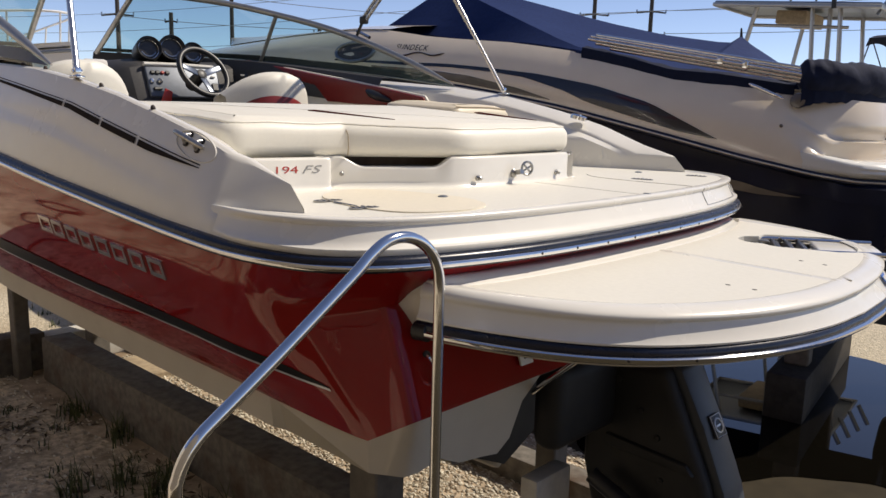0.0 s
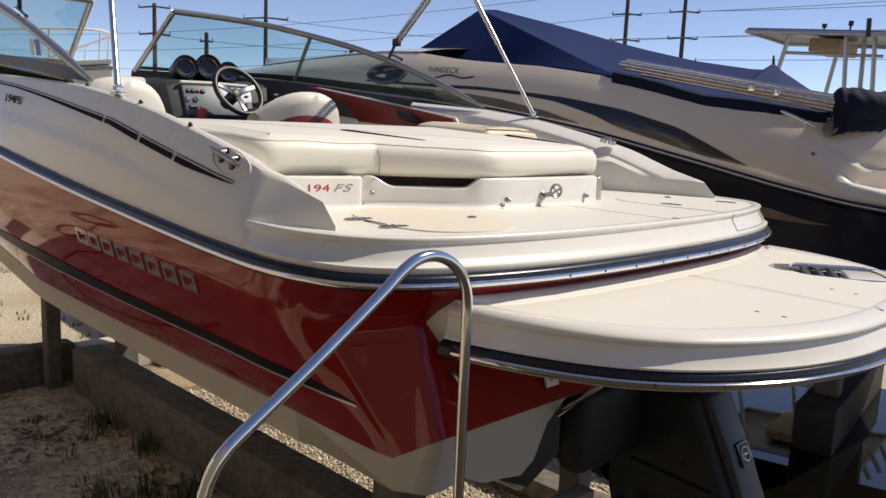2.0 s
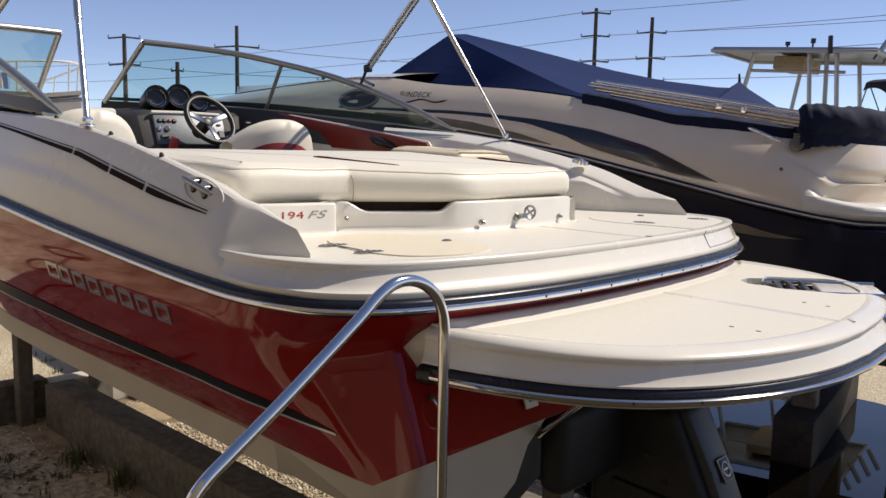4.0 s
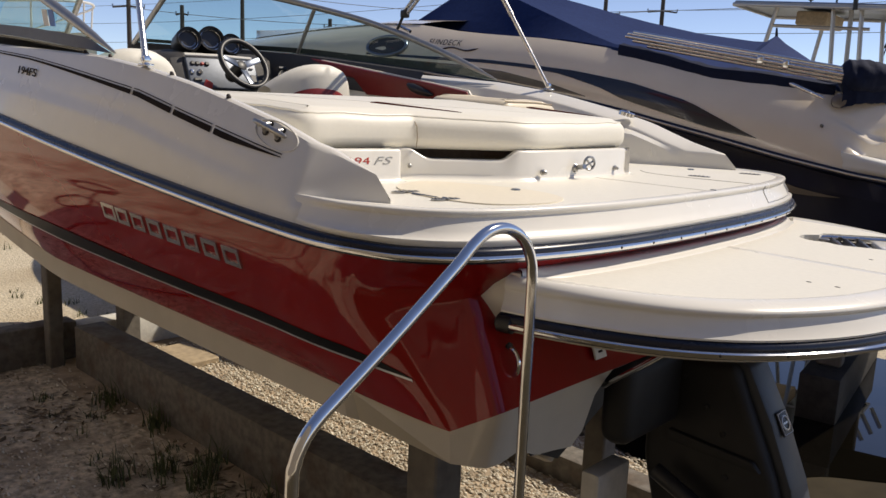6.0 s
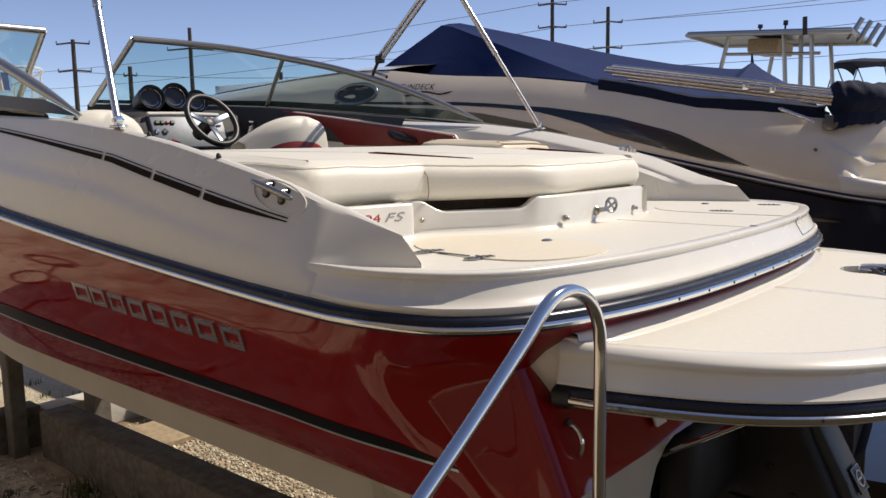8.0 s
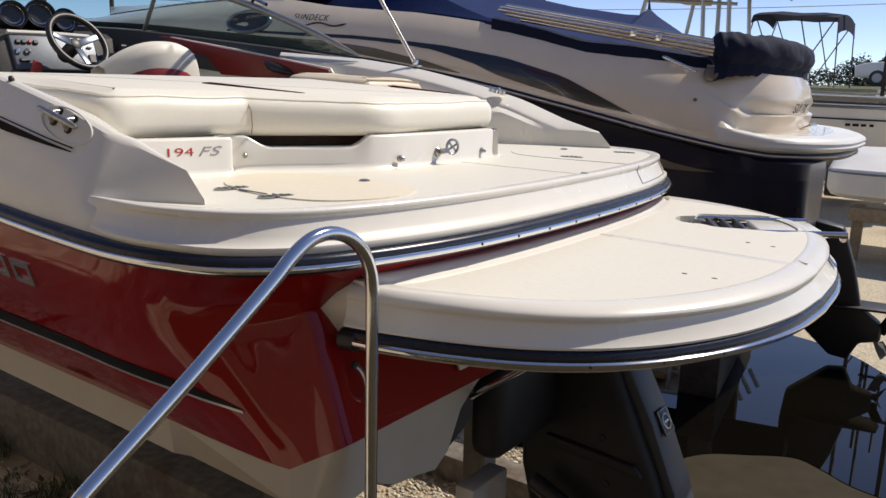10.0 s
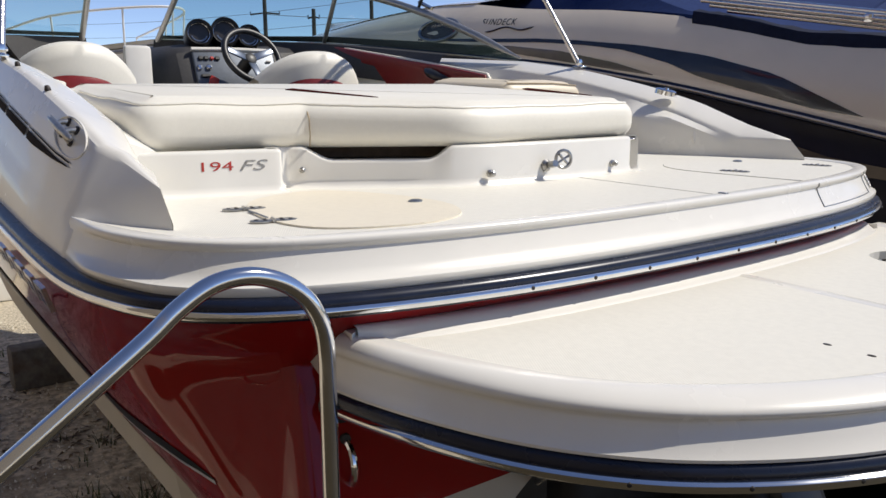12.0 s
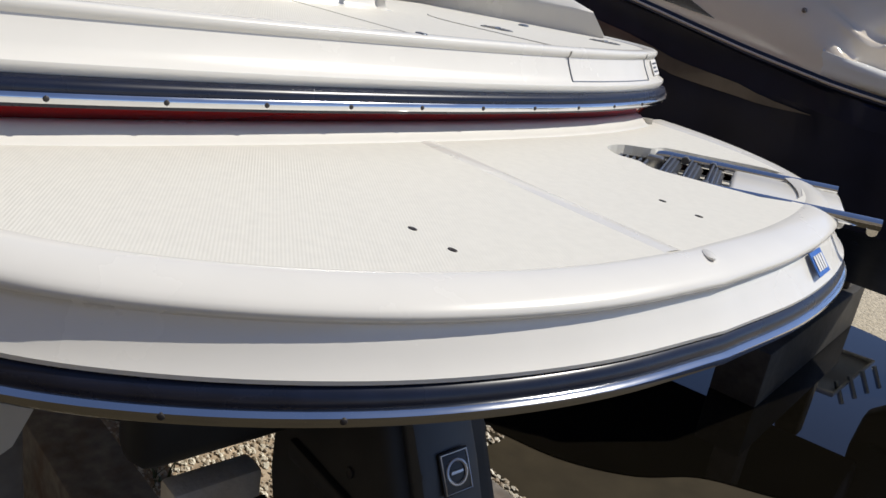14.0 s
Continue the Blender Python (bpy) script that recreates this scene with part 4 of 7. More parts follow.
bp("storage_slot", prism([(-0.392, -0.575, 1.306), (-0.232, -0.315, 1.306), (-0.30, -0.17, 1.306), (-0.52, -0.51, 1.306)], (0, 0, 0.003)), CHARCOAL, "dark storage slot", smooth=0)
bp("storage_slot_back", prism([(-0.53, -0.60, 1.30), (-0.24, -0.12, 1.30), (-0.24, -0.12, 1.352), (-0.53, -0.60, 1.352)], (-0.008, 0.009, 0)), SLOT_BROWN, "brown lined back of the slot", smooth=0)

# model number on the bulkhead
wall_x = lambda y: float(np.interp(y, [p[1] for p in cr(WALL_A, 4)], [p[0] for p in cr(WALL_A, 4)]))
a, b = Vector((wall_x(-0.789), -0.789, 1.310)), Vector((wall_x(-0.714), -0.714, 1.310))
way = (b - a).normalized()
nrm = Vector((way.y, -way.x, 0))
wide = Matrix.Diagonal((1.85, 1, 1, 1))


def wall_word(ob):
    """Lays lettering flat on the curved bulkhead."""
    for v in ob.data.vertices:
        near = (v.co - a).dot(nrm) - 0.0012 if ob.name.startswith("model_number") else (v.co - b).dot(nrm) - 0.0012
        v.co.x = wall_x(v.co.y) + 0.0005 + near
    return ob


wall_word(words("194", 0.029, RED_DECAL, facing(a + nrm * 0.0012, nrm) @ wide, boat, "model_number", 0.0002, 0.0, 1.0, "red number 194")).matrix_parent_inverse = Matrix.Translation((0, 0, -G))
wall_word(words("FS", 0.033, PLATE, facing(b + nrm * 0.0012, nrm) @ wide, boat, "model_letters", 0.0002, 0.35, 1.05, "grey slanted letters FS")).matrix_parent_inverse = Matrix.Translation((0, 0, -G))
p = coaming_flank(-1.97, 1.535, 0.004)
words("194FS", 0.044, DARK_DECAL, facing(p, (0, -1, 0.12)) @ Matrix.Rotation(radians(-4), 4, "Z") @ Matrix.Diagonal((1.9, 1, 1, 1)), boat, "model_letters", 0.001, 0.2, 1.0, "small dark letters").matrix_parent_inverse = Matrix.Translation((0, 0, -G))


def stub(at, n):
    return lathe([(0.010, -0.002), (0.010, 0.004), (0.006, 0.006), (0.0055, 0.013), (0.007, 0.016), (0.0035, 0.019)], 12, facing(at, n))


bp("snap_stud", lathe([(0.007, -0.002), (0.007, 0.003), (0.0045, 0.005), (0.003, 0.009)], 12, facing((-0.3705, -0.577, 1.290), (0.84, -0.54, 0))), PLATE)
bp("snap_stud", stub((-0.150, -0.185, 1.275), (0.97, -0.2, 0)), PLATE)
bp("snap_stud", stub((-0.150, 0.25, 1.275), (1, 0.05, 0)), PLATE)
latch = bp("pull_latch", tube([Vector((-0.105, 0.018, 1.302)) + Vector((0.008 * math.cos(t), 0.019 * math.cos(t), 0.022 * math.sin(t))) for t in np.linspace(0, 2 * math.pi, 20)[:-1]], 0.0042, 8, True), PLATE, "chrome ring pull on a short stalk")
part("stalk", tube([(-0.148, 0.0, 1.285), (-0.125, -0.002, 1.288), (-0.108, -0.006, 1.292)], 0.009), PLATE, latch)
part("boss", lathe([(0.016, 0), (0.016, 0.006), (0.010, 0.012)], 14, facing((-0.148, -0.004, 1.284), (1, 0, 0.1))), PLATE, latch)
part("cross_bar", joined(tube([(-0.110, 0.002, 1.292), (-0.100, 0.033, 1.310)], 0.0035, 8), tube([(-0.108, 0.006, 1.314), (-0.102, 0.030, 1.290)], 0.0035, 8)), PLATE, latch)
bp("pad_hinge", rbox((-0.185, 0.355, 1.336), (0.05, 0.03, 0.006), 0.002, 1), CHROME)

# port hatch, slightly proud, with its two hinges and latch
hatch = bp("deck_hatch", prism([(x, y, DECK_Z) for x, y in cr([(-0.10, -0.830), (0.08, -0.845), (0.18, -0.790), (0.222, -0.650), (0.175, -0.530), (0.03, -0.468), (-0.16, -0.500), (-0.29, -0.590), (-0.24, -0.75)], 5, True)], (0, 0, 0.0035)), HATCH_CREAM, "cream textured deck hatch", smooth=0)


def hinge(at, turn, parent):
    m = Matrix.Translation(at) @ Matrix.Rotation(radians(turn), 4, "Z")
    plate = joined(*[lathe([(0.016, -0.001), (0.016, 0.0018), (0.0145, 0.0026), (0.003, 0.0026)], 18, m @ Matrix.Translation((k * 0.020, 0, 0)) @ Matrix.Diagonal((1.35, 1.0, 1, 1))) for k in (-1, 1)],
                   tube([m @ Vector((0, -0.013, 0.002)), m @ Vector((0, 0.013, 0.002))], 0.0036, 8))
    h = bp("hatch_hinge", plate, PLATE, "small oval stainless hinge")
    for u, v in ((-0.030, 0.0), (-0.015, -0.007), (-0.015, 0.007), (0.030, 0.0), (0.015, -0.007), (0.015, 0.007)):
        part("screw", lathe([(0.0042, 0.0), (0.0042, 0.0006), (0.003, 0.0009)], 8, m @ Matrix.Translation((u, v, 0.0026))), STEEL_DARK, h)


hinge((-0.121, -0.831, 1.250), 75, hatch)
hinge((0.041, -0.846, 1.250), 75, hatch)
bp("hatch_seam", tube([(-0.09, -0.835, 1.2508), (0.01, -0.843, 1.2508)], 0.0025, 6), DASH_SILVER)
bp("hatch_latch", lathe([(0.013, 0), (0.013, 0.003), (0.008, 0.005)], 14, Matrix.Translation((0.0, -0.512, 1.2505)) @ Matrix.Diagonal((1, 1.2, 1, 1))), DASH_SILVER, "small flush latch")

# starboard hatch: a shallow seam, hinges and latch
loop = cr([(0.285, 0.475), (-0.06, 0.465), (-0.20, 0.54), (-0.24, 0.66), (-0.17, 0.80), (-0.05, 0.88), (0.18, 0.905), (0.215, 0.90)], 5)
bp("hatch_seam", tube([(x, y, DECK_Z + 0.0005) for x, y in loop], 0.0014, 6), GEL_WHITE)
bp("deck_hatch", prism([(x, y, DECK_Z) for x, y in loop], (0, 0, 0.002)), DECK_NONSKID, "white starboard deck hatch", smooth=0)
hinge((0.044, 0.537, 1.2495), 15, boat)
hinge((0.096, 0.876, 1.2495), 15, boat)
bp("hatch_latch", lathe([(0.014, 0), (0.014, 0.003), (0.008, 0.005)], 14, Matrix.Translation((-0.126, 0.809, 1.2495))), DASH_SILVER)


def band_line(y, out):
    """A thin upright seam on the aft band."""
    i = min(range(N_COL // 2, S1), key=lambda k: abs(RAIL[k][1] - y))
    p = RAIL3[i]
    d = (RAIL3[i + 1] - RAIL3[i - 1]).normalized()
    n = Vector((d.y, -d.x, 0))
    return [q + n * out for q in BAND[i][3:10]], n, p


seam_low = []
for y in np.linspace(0.50, 0.865, 12):
    q, n, p = band_line(float(y), 0.0008)
    seam_low.append(q[0])
    if y in (0.50, 0.865):
        bp("band_seam", tube(q, 0.0016, 6), PLATE, "thin grey seam")
bp("band_seam", tube(seam_low, 0.0016, 6), PLATE, "thin grey seam")
q, n, p = band_line(0.945, 0.0)
tilt = n + Vector((0, 0, 0.57))
lab_m = facing(p + n * -0.0225 + Vector((0, 0, 0.074)), tilt)
lab = bp("maker_label", prism([lab_m @ Vector(v) for v in ((-0.036, -0.019, 0.0), (0.036, -0.019, 0.0), (0.036, 0.019, 0.0), (-0.036, 0.019, 0.0))], tilt.normalized() * 0.002), PAPER, "small pale label with unreadable print", smooth=0)
for k in range(3):
    part("print_bar", prism([lab_m @ Vector(v) for v in ((-0.028, -0.012 + 0.010 * k, 0.0022), (0.025 - 0.012 * (k % 2), -0.012 + 0.010 * k, 0.0022), (0.025 - 0.012 * (k % 2), -0.008 + 0.010 * k, 0.0022), (-0.028, -0.008 + 0.010 * k, 0.0022))], tilt.normalized() * 0.0008), DASH_SILVER, lab, smooth=0)
bp("deck_joint", tube([(-0.13, 0.10, DECK_Z + 0.0002), (0.10, 0.09, DECK_Z + 0.0002), (0.29, 0.085, DECK_Z + 0.0002)], 0.0011, 6), GEL_WHITE)
bp("lip_mark", rbox((0.315, 0.085, 1.2525), (0.02, 0.012, 0.003), 0.001, 1), DASH_SILVER)


# mooring cleat in its oval dish on the port quarter
def cleat(at, n, along, size):
    n, along = Vector(n).normalized(), Vector(along).normalized()
    m = Matrix.Translation(at) @ Matrix((along, n.cross(along), n)).transposed().to_4x4()
    bar = tube([m @ Vector((size * u, 0, 0.019 + 0.003 * (1 - abs(u) * 1.6))) for u in (-0.5, -0.46, -0.3, -0.1, 0.1, 0.3, 0.46, 0.5)], [0.003, 0.006, 0.0075, 0.008, 0.008, 0.0075, 0.006, 0.003], 10)
    ob = bp("mooring_cleat", bar, PLATE, "chrome mooring cleat")
    for u in (-0.19, 0.19):
        leg = part("cleat_leg", joined(*[tube([m @ Vector((size * u, v, 0.0)), m @ Vector((size * u, v * 0.7, 0.010)), m @ Vector((size * u, 0, 0.020))], [0.0065, 0.0055, 0.006], 10) for v in (-0.013, 0.013)]), PLATE, ob)
        for v in (-0.013, 0.013):
            part("foot", lathe([(0.011, -0.001), (0.011, 0.002), (0.007, 0.004)], 12, m @ Matrix.Translation((size * u, v, 0)) @ Matrix.Diagonal((1, 0.8, 1, 1))), STEEL_DARK, leg)
    return m


c0 = coaming_flank(-0.366, 1.396, 0.0)
ux = (coaming_flank(-0.30, 1.376, 0.0) - coaming_flank(-0.40, 1.404, 0.0)).normalized()
nq = ux.cross(coaming_flank(-0.345, 1.395, 0.0) - coaming_flank(-0.345, 1.370, 0.0)).normalized()
nq = nq if nq.y < 0 else -nq
m = cleat(c0, nq, ux, 0.142)
dish = [(0.014 + 0.088 * math.cos(t), 0.035 * math.sin(t)) for t in np.linspace(0, 2 * math.pi, 49)[:-1]]
bp("cleat_dish", tube([m @ Vector((u, v - 0.006, -0.0002)) for u, v in dish], 0.0022, 8, True), GEL_WHITE, "oval moulded rim round the cleat")
bp("fuel_filler", lathe([(0.040, -0.01), (0.040, 0.006), (0.032, 0.010), (0.026, 0.008), (0.010, 0.008), (0.008, 0.016), (0.003, 0.016)], 22, facing((-0.551, 0.985, 1.462), (0.22, 0.1, 1))), CHROME, "round chrome filler cap")
for x, s in ((-1.55, -1), (-1.35, -1), (-0.93, -1), (-0.61, -1)):
    bp("cover_snap", lathe([(0.007, 0), (0.007, 0.004), (0.005, 0.010), (0.003, 0.012)], 10, facing((x, s * (1.062 if s < 0 else 0.90), interp(x, TOP_Z) - (0.001 if s < 0 else 0.11)), (0, s * 0.2 if s < 0 else -0.6, 1))), STEEL_DARK)
bp("wall_latch", tube([(-0.385, 0.942, 1.335), (-0.382, 0.932, 1.31), (-0.378, 0.932, 1.285)], 0.006, 8), GEL_WHITE)

# ---- cockpit ----
bp("cockpit_sole", rbox((-2.3, 0, 0.86), (2.4, 1.7, 0.04), 0.01, 1), CHARCOAL, "dark cockpit floor")
bp("side_panel", prism([(x, 0.905, z) for x, z in ((-3.1, 1.75), (-2.6, 1.685), (-2.1, 1.620), (-1.75, 1.577), (-1.46, 1.535), (-1.452, 1.515), (-1.50, 1.488), (-2.0, 1.490), (-2.26, 1.500), (-2.38, 1.595), (-3.1, 1.70))], (0, -0.02, 0), 0.005), VINYL_RED, "red upholstered side panel")
bp("side_panel", prism([(x, 0.912, z) for x, z in ((-3.0, 1.0), (-1.48, 1.0), (-1.44, 1.52), (-1.46, 1.545), (-2.1, 1.63), (-3.0, 1.74))], (0, -0.015, 0), 0.006), VINYL_WHITE, "white upholstered side panel")
bp("grab_pocket", tube([(-1.90, 0.880, 1.565), (-1.86, 0.872, 1.552), (-1.80, 0.868, 1.535), (-1.73, 0.874, 1.518), (-1.70, 0.88, 1.512)], [0.010, 0.022, 0.024, 0.016, 0.006], 12), BLACK_PLASTIC, "black moulded grab handle")
bp("side_panel", prism([(x, -0.905, z) for x, z in ((-2.9, 1.0), (-1.25, 1.0), (-1.25, 1.5), (-2.9, 1.62))], (0, 0.02, 0), 0.006), VINYL_WHITE, "white upholstered side panel")

CUSHION = rounded([(-0.875, 0.50), (-0.885, 0.885), (-0.925, 0.925), (-1.36, 0.90), (-1.36, 0.50)], 0.05)
cushion = bp("side_cushion", pad(CUSHION, 1.36, 1.497, 0.035, lambda x, y, d=0.0: 0.03 * (-x - 0.9) - 0.06 * max(0.0, y - 0.75), seg=5, crown=0.010), VINYL_CREAM, "cream side cushion with tan piping", smooth=60)
part("seam_piping", tube([(x, y, 1.495 + 0.03 * (-x - 0.9) - 0.06 * max(0.0, y - 0.75)) for x, y in inset_ring(CUSHION, 0.014) if x > -1.2 and y > 0.52 and (x > -0.92 or y > 0.8)], 0.0028, 6), TAN_WOOD, cushion, "tan piping")

# helm: charcoal console, silver dash, three hooded gauges, wheel
rows = []
for y, out, dz in ((-0.06, -0.30, -0.16), (-0.04, -0.20, -0.10), (0.00, -0.10, -0.05), (0.07, -0.02, -0.01), (0.15, 0.0, 0.0), (0.58, 0.0, 0.0), (0.75, -0.04, 0.01), (0.89, -0.10, 0.02)):
    rows.append([(-3.00 + out, y, 0.88), (-2.95 + out, y, 1.36 + dz), (-2.955 + out, y, 1.48 + dz), (-3.05 + out, y, 1.675 + dz), (-3.10 + out, y, 1.70 + dz), (-3.22 + out, y, 1.72 + dz), (-3.60, y, 1.715 + dz * 0.5), (-3.61, y, 0.9)])
console = bp("helm_console", grid(rows), CHARCOAL, "charcoal helm console", smooth=35)
bp("console_cheek", rbox((-3.05, -0.14, 1.30), (0.05, 0.14, 0.80), 0.02, 2), GEL_WHITE, "white moulded panel beside the console")
dash_m = facing((-2.985, 0.37, 1.585), (0.90, -0.06, 0.44))
part("dash_panel", rbox((0, 0, 0), (0.46, 0.20, 0.02), 0.009, 3, dash_m), DASH_SLATE, console, "slate grey dash panel")
part("dash_trim", tube([(-3.035, 0.14, 1.688), (-3.03, 0.36, 1.692), (-3.035, 0.60, 1.688)], 0.011, 8), GEL_WHITE, console, "pale trim under the gauges")
for k, (u, v, c, w, h) in enumerate(((-0.19, 0.055, BLACK_PLASTIC, 0.026, 0.022), (-0.16, 0.055, BLACK_PLASTIC, 0.026, 0.022), (-0.13, 0.055, RED_DECAL, 0.02, 0.018), (-0.10, 0.055, BLACK_PLASTIC, 0.026, 0.022), (-0.205, 0.0, CHROME, 0.02, 0.03), (-0.18, -0.05, BLACK_PLASTIC, 0.05, 0.02), (0.19, -0.03, BLACK_PLASTIC, 0.04, 0.05), (0.19, 0.04, PAPER, 0.03, 0.012))):
    part("dash_switch", rbox((0, 0, 0), (w, h, 0.016), 0.004, 1, dash_m @ Matrix.Translation((u, v, 0.014))), c, console)
part("ignition_switch", lathe([(0.016, 0), (0.016, 0.012), (0.010, 0.018)], 14, dash_m @ Matrix.Translation((-0.155, 0.0, 0.008))), CHROME, console)
throttle = part("throttle_lever", tube([(-2.90, 0.66, 1.52), (-2.84, 0.67, 1.57), (-2.82, 0.68, 1.63)], 0.012), CHROME, console, "chrome throttle lever")
part("throttle_knob", tube([(-2.825, 0.655, 1.635), (-2.82, 0.705, 1.635)], 0.016), BLACK_PLASTIC, throttle)
for y, r, zc in ((0.235, 0.070, 1.775), (0.385, 0.076, 1.786), (0.525, 0.064, 1.764)):
    gm = facing((-3.16, y, zc), (0.94, -0.22, 0.26))
    part("gauge_pod", lathe([(r * 0.88, 0.0), (r * 0.92, 0.045), (r * 1.0, 0.050), (r * 1.06, 0.042), (r * 1.08, 0.0), (r * 1.05, -0.10), (r * 0.7, -0.18)], 28, gm), BLACK_PLASTIC, console, "black hooded gauge pod")
    bp("gauge_face", lathe([(r * 0.88, 0.002), (r * 0.86, 0.010), (r * 0.62, 0.012), (r * 0.1, 0.012)], 22, gm), DIAL_FACE, "dark gauge face")
    bp("gauge_bezel", tube([gm @ Vector((r * 0.84 * math.cos(t), r * 0.84 * math.sin(t), 0.016)) for t in np.linspace(0, 2 * math.pi, 29)[:-1]], 0.0035, 8, True), CHROME, "chrome gauge bezel")
    arc = [gm @ Vector((r * 0.62 * math.cos(t), r * 0.62 * math.sin(t), 0.0135)) for t in np.linspace(radians(200), radians(340), 14)]
    bp("gauge_scale", tube(arc, 0.006, 6), DASH_SILVER, "pale gauge scale")
wm = facing((-2.78, 0.365, 1.632), (0.84, 0.10, 0.53))
wheel = bp("steering_wheel", tube([wm @ Vector((0.156 * math.cos(t), 0.156 * math.sin(t), 0.03)) for t in np.linspace(0, 2 * math.pi, 41)[:-1]], 0.017, 10, True), BLACK_PLASTIC, "black rimmed steering wheel with silver spokes")
for t in (15, 165, 270):
    c, s = math.cos(radians(t)), math.sin(radians(t))
    part("spoke", prism([wm @ Vector(v) for v in ((0.02 * c - 0.020 * s, 0.02 * s + 0.020 * c, 0.0), (0.135 * c - 0.017 * s, 0.135 * s + 0.017 * c, 0.025), (0.135 * c + 0.017 * s, 0.135 * s - 0.017 * c, 0.025), (0.02 * c + 0.020 * s, 0.02 * s - 0.020 * c, 0.0))], (wm.to_3x3() @ Vector((0, 0, 0.010))), 0.003), DASH_SILVER, wheel, "brushed silver spoke")
part("wheel_hub", lathe([(0.036, -0.12), (0.036, 0.0), (0.030, 0.014), (0.012, 0.020)], 20, wm), BLACK_PLASTIC, wheel, "black wheel hub")
bp("kill_switch_tag", prism([(-2.85, 0.14, 1.46), (-2.85, 0.20, 1.45), (-2.84, 0.21, 1.53), (-2.85, 0.17, 1.55)], (0.012, 0, 0), 0.004), RED_DECAL, "red lanyard tag")


def bucket_seat(y0, y1, zt, lean):
    """A curved bucket seat back: white cushion over a red lower panel."""
    c, w = (y0 + y1) / 2, (y1 - y0) / 2
    rows = []
    for k in np.linspace(-1, 1, 17):
        top = zt - 0.12 * abs(k) ** 2.6
        x = -2.02 + 0.14 * (1 - abs(k) ** 2) + lean
        y = c + w * k
        rows.append([(x + 0.0, y, 0.95), (x + 0.015, y, top - 0.13), (x + 0.03, y, top - 0.06), (x + 0.02, y, top - 0.015), (x - 0.03, y, top), (x - 0.09, y, top - 0.02), (x - 0.12, y, top - 0.09), (x - 0.13, y, 0.95)])
    back = bp("seat_back", grid(rows), VINYL_WHITE, "white vinyl bucket seat back", smooth=60)
    rows = []
    for k in np.linspace(-0.96, 0.96, 17):
        x, y = -2.02 + 0.14 * (1 - abs(k) ** 2) + lean, c + w * k
        top = zt - 0.12 * abs(k) ** 2.6
        rows.append([(x + 0.012, y, 1.0), (x + 0.026, y, top - 0.145), (x + 0.020, y, top - 0.125 - 0.02 * k)])
    part("seat_trim", grid(rows), VINYL_RED, back, "red lower trim of the seat back")
    for s in (-1, 1):
        part("seat_side", rbox((-2.1 + lean, c + s * w * 0.98, 1.2), (0.22, 0.06, 0.52), 0.025, 3), VINYL_WHITE, back)


bucket_seat(0.10, 0.62, 1.645, -0.10)
bucket_seat(-0.93, -0.470, 1.650, 0.02)

# ---- windscreen: two curved wings with a walk-through between ----
WS_TOP = [(-1.384, 1.030, 1.607), (-1.76, 1.030, 1.742), (-2.10, 1.022, 1.850), (-2.45, 0.995, 1.945), (-2.80, 0.915, 2.025), (-3.05, 0.74, 2.085), (-3.22, 0.50, 2.115), (-3.335, 0.255, 2.129)]
WS_LOW = [(-1.384, 1.040, 1.592), (-1.76, 1.045, 1.625), (-2.15, 1.045, 1.660), (-2.60, 1.02, 1.70), (-3.02, 0.94, 1.735), (-3.40, 0.74, 1.755), (-3.68, 0.46, 1.765), (-3.83, 0.22, 1.77)]
PORT_TOP = WS_TOP[:3] + [(-2.45, 1.015, 1.945), (-2.80, 0.995, 2.025), (-3.08, 0.925, 2.078), (-3.25, 0.62, 2.115), (-3.335, 0.255, 2.129)]
PORT_LOW = WS_LOW[:3] + [(-2.60, 1.055, 1.695), (-3.05, 1.052, 1.730), (-3.46, 1.01, 1.752), (-3.74, 0.62, 1.765), (-3.83, 0.22, 1.77)]
for s, top, low in ((1, cr(WS_TOP, 5), cr(WS_LOW, 5)), (-1, cr(PORT_TOP, 5), cr(PORT_LOW, 5))):
    t3 = [Vector((p[0], s * p[1], p[2])) for p in top]
    l3 = [Vector((p[0], s * p[1], p[2])) for p in low]
    frame_top = bp("windscreen_frame", joined(tube(t3, [0.004, 0.009, 0.014, 0.017] + [0.019] * (len(t3) - 4), 10), tube([t3[-1], l3[-1]], 0.017, 10)), ALU, "grey metal windscreen frame")
    part("lower_frame", grid([[b.lerp(a, 0.0) + Vector((0, s * 0.006, 0.012)), b + (a - b).normalized() * min(0.055, (a - b).length * 0.75) + Vector((0, s * 0.006, 0.0))] for a, b in zip(t3, l3)]), FRAME_GREY, frame_top, "dark grey lower frame")
    part("mullion", tube([l3[20], t3[20]], 0.013, 8), ALU, frame_top)
    pane = part("pane", grid([[a, a.lerp(b, 0.5), b] for a, b in zip(t3, l3)]), GLASS, frame_top, "blue-green tinted glass")
    pane.visible_shadow = False
    bp("dash_cover", grid([[b + Vector((0, 0, 0.008)), Vector((b.x, b.y * 0.90, b.z + 0.004)), Vector((b.x, b.y * 0.86, b.z - 0.06)), Vector((b.x + 0.02, b.y * 0.86, b.z - 0.16))] for b in l3[6:]]), CHARCOAL, "charcoal trim under the windscreen")
part("pane_sticker", prism([(-1.98, -1.036, 1.715), (-1.93, -1.036, 1.712), (-1.95, -1.036, 1.775), (-2.0, -1.036, 1.778)], (0, -0.002, 0)), PAPER, frame_top, "small white sticker inside the glass", smooth=0)
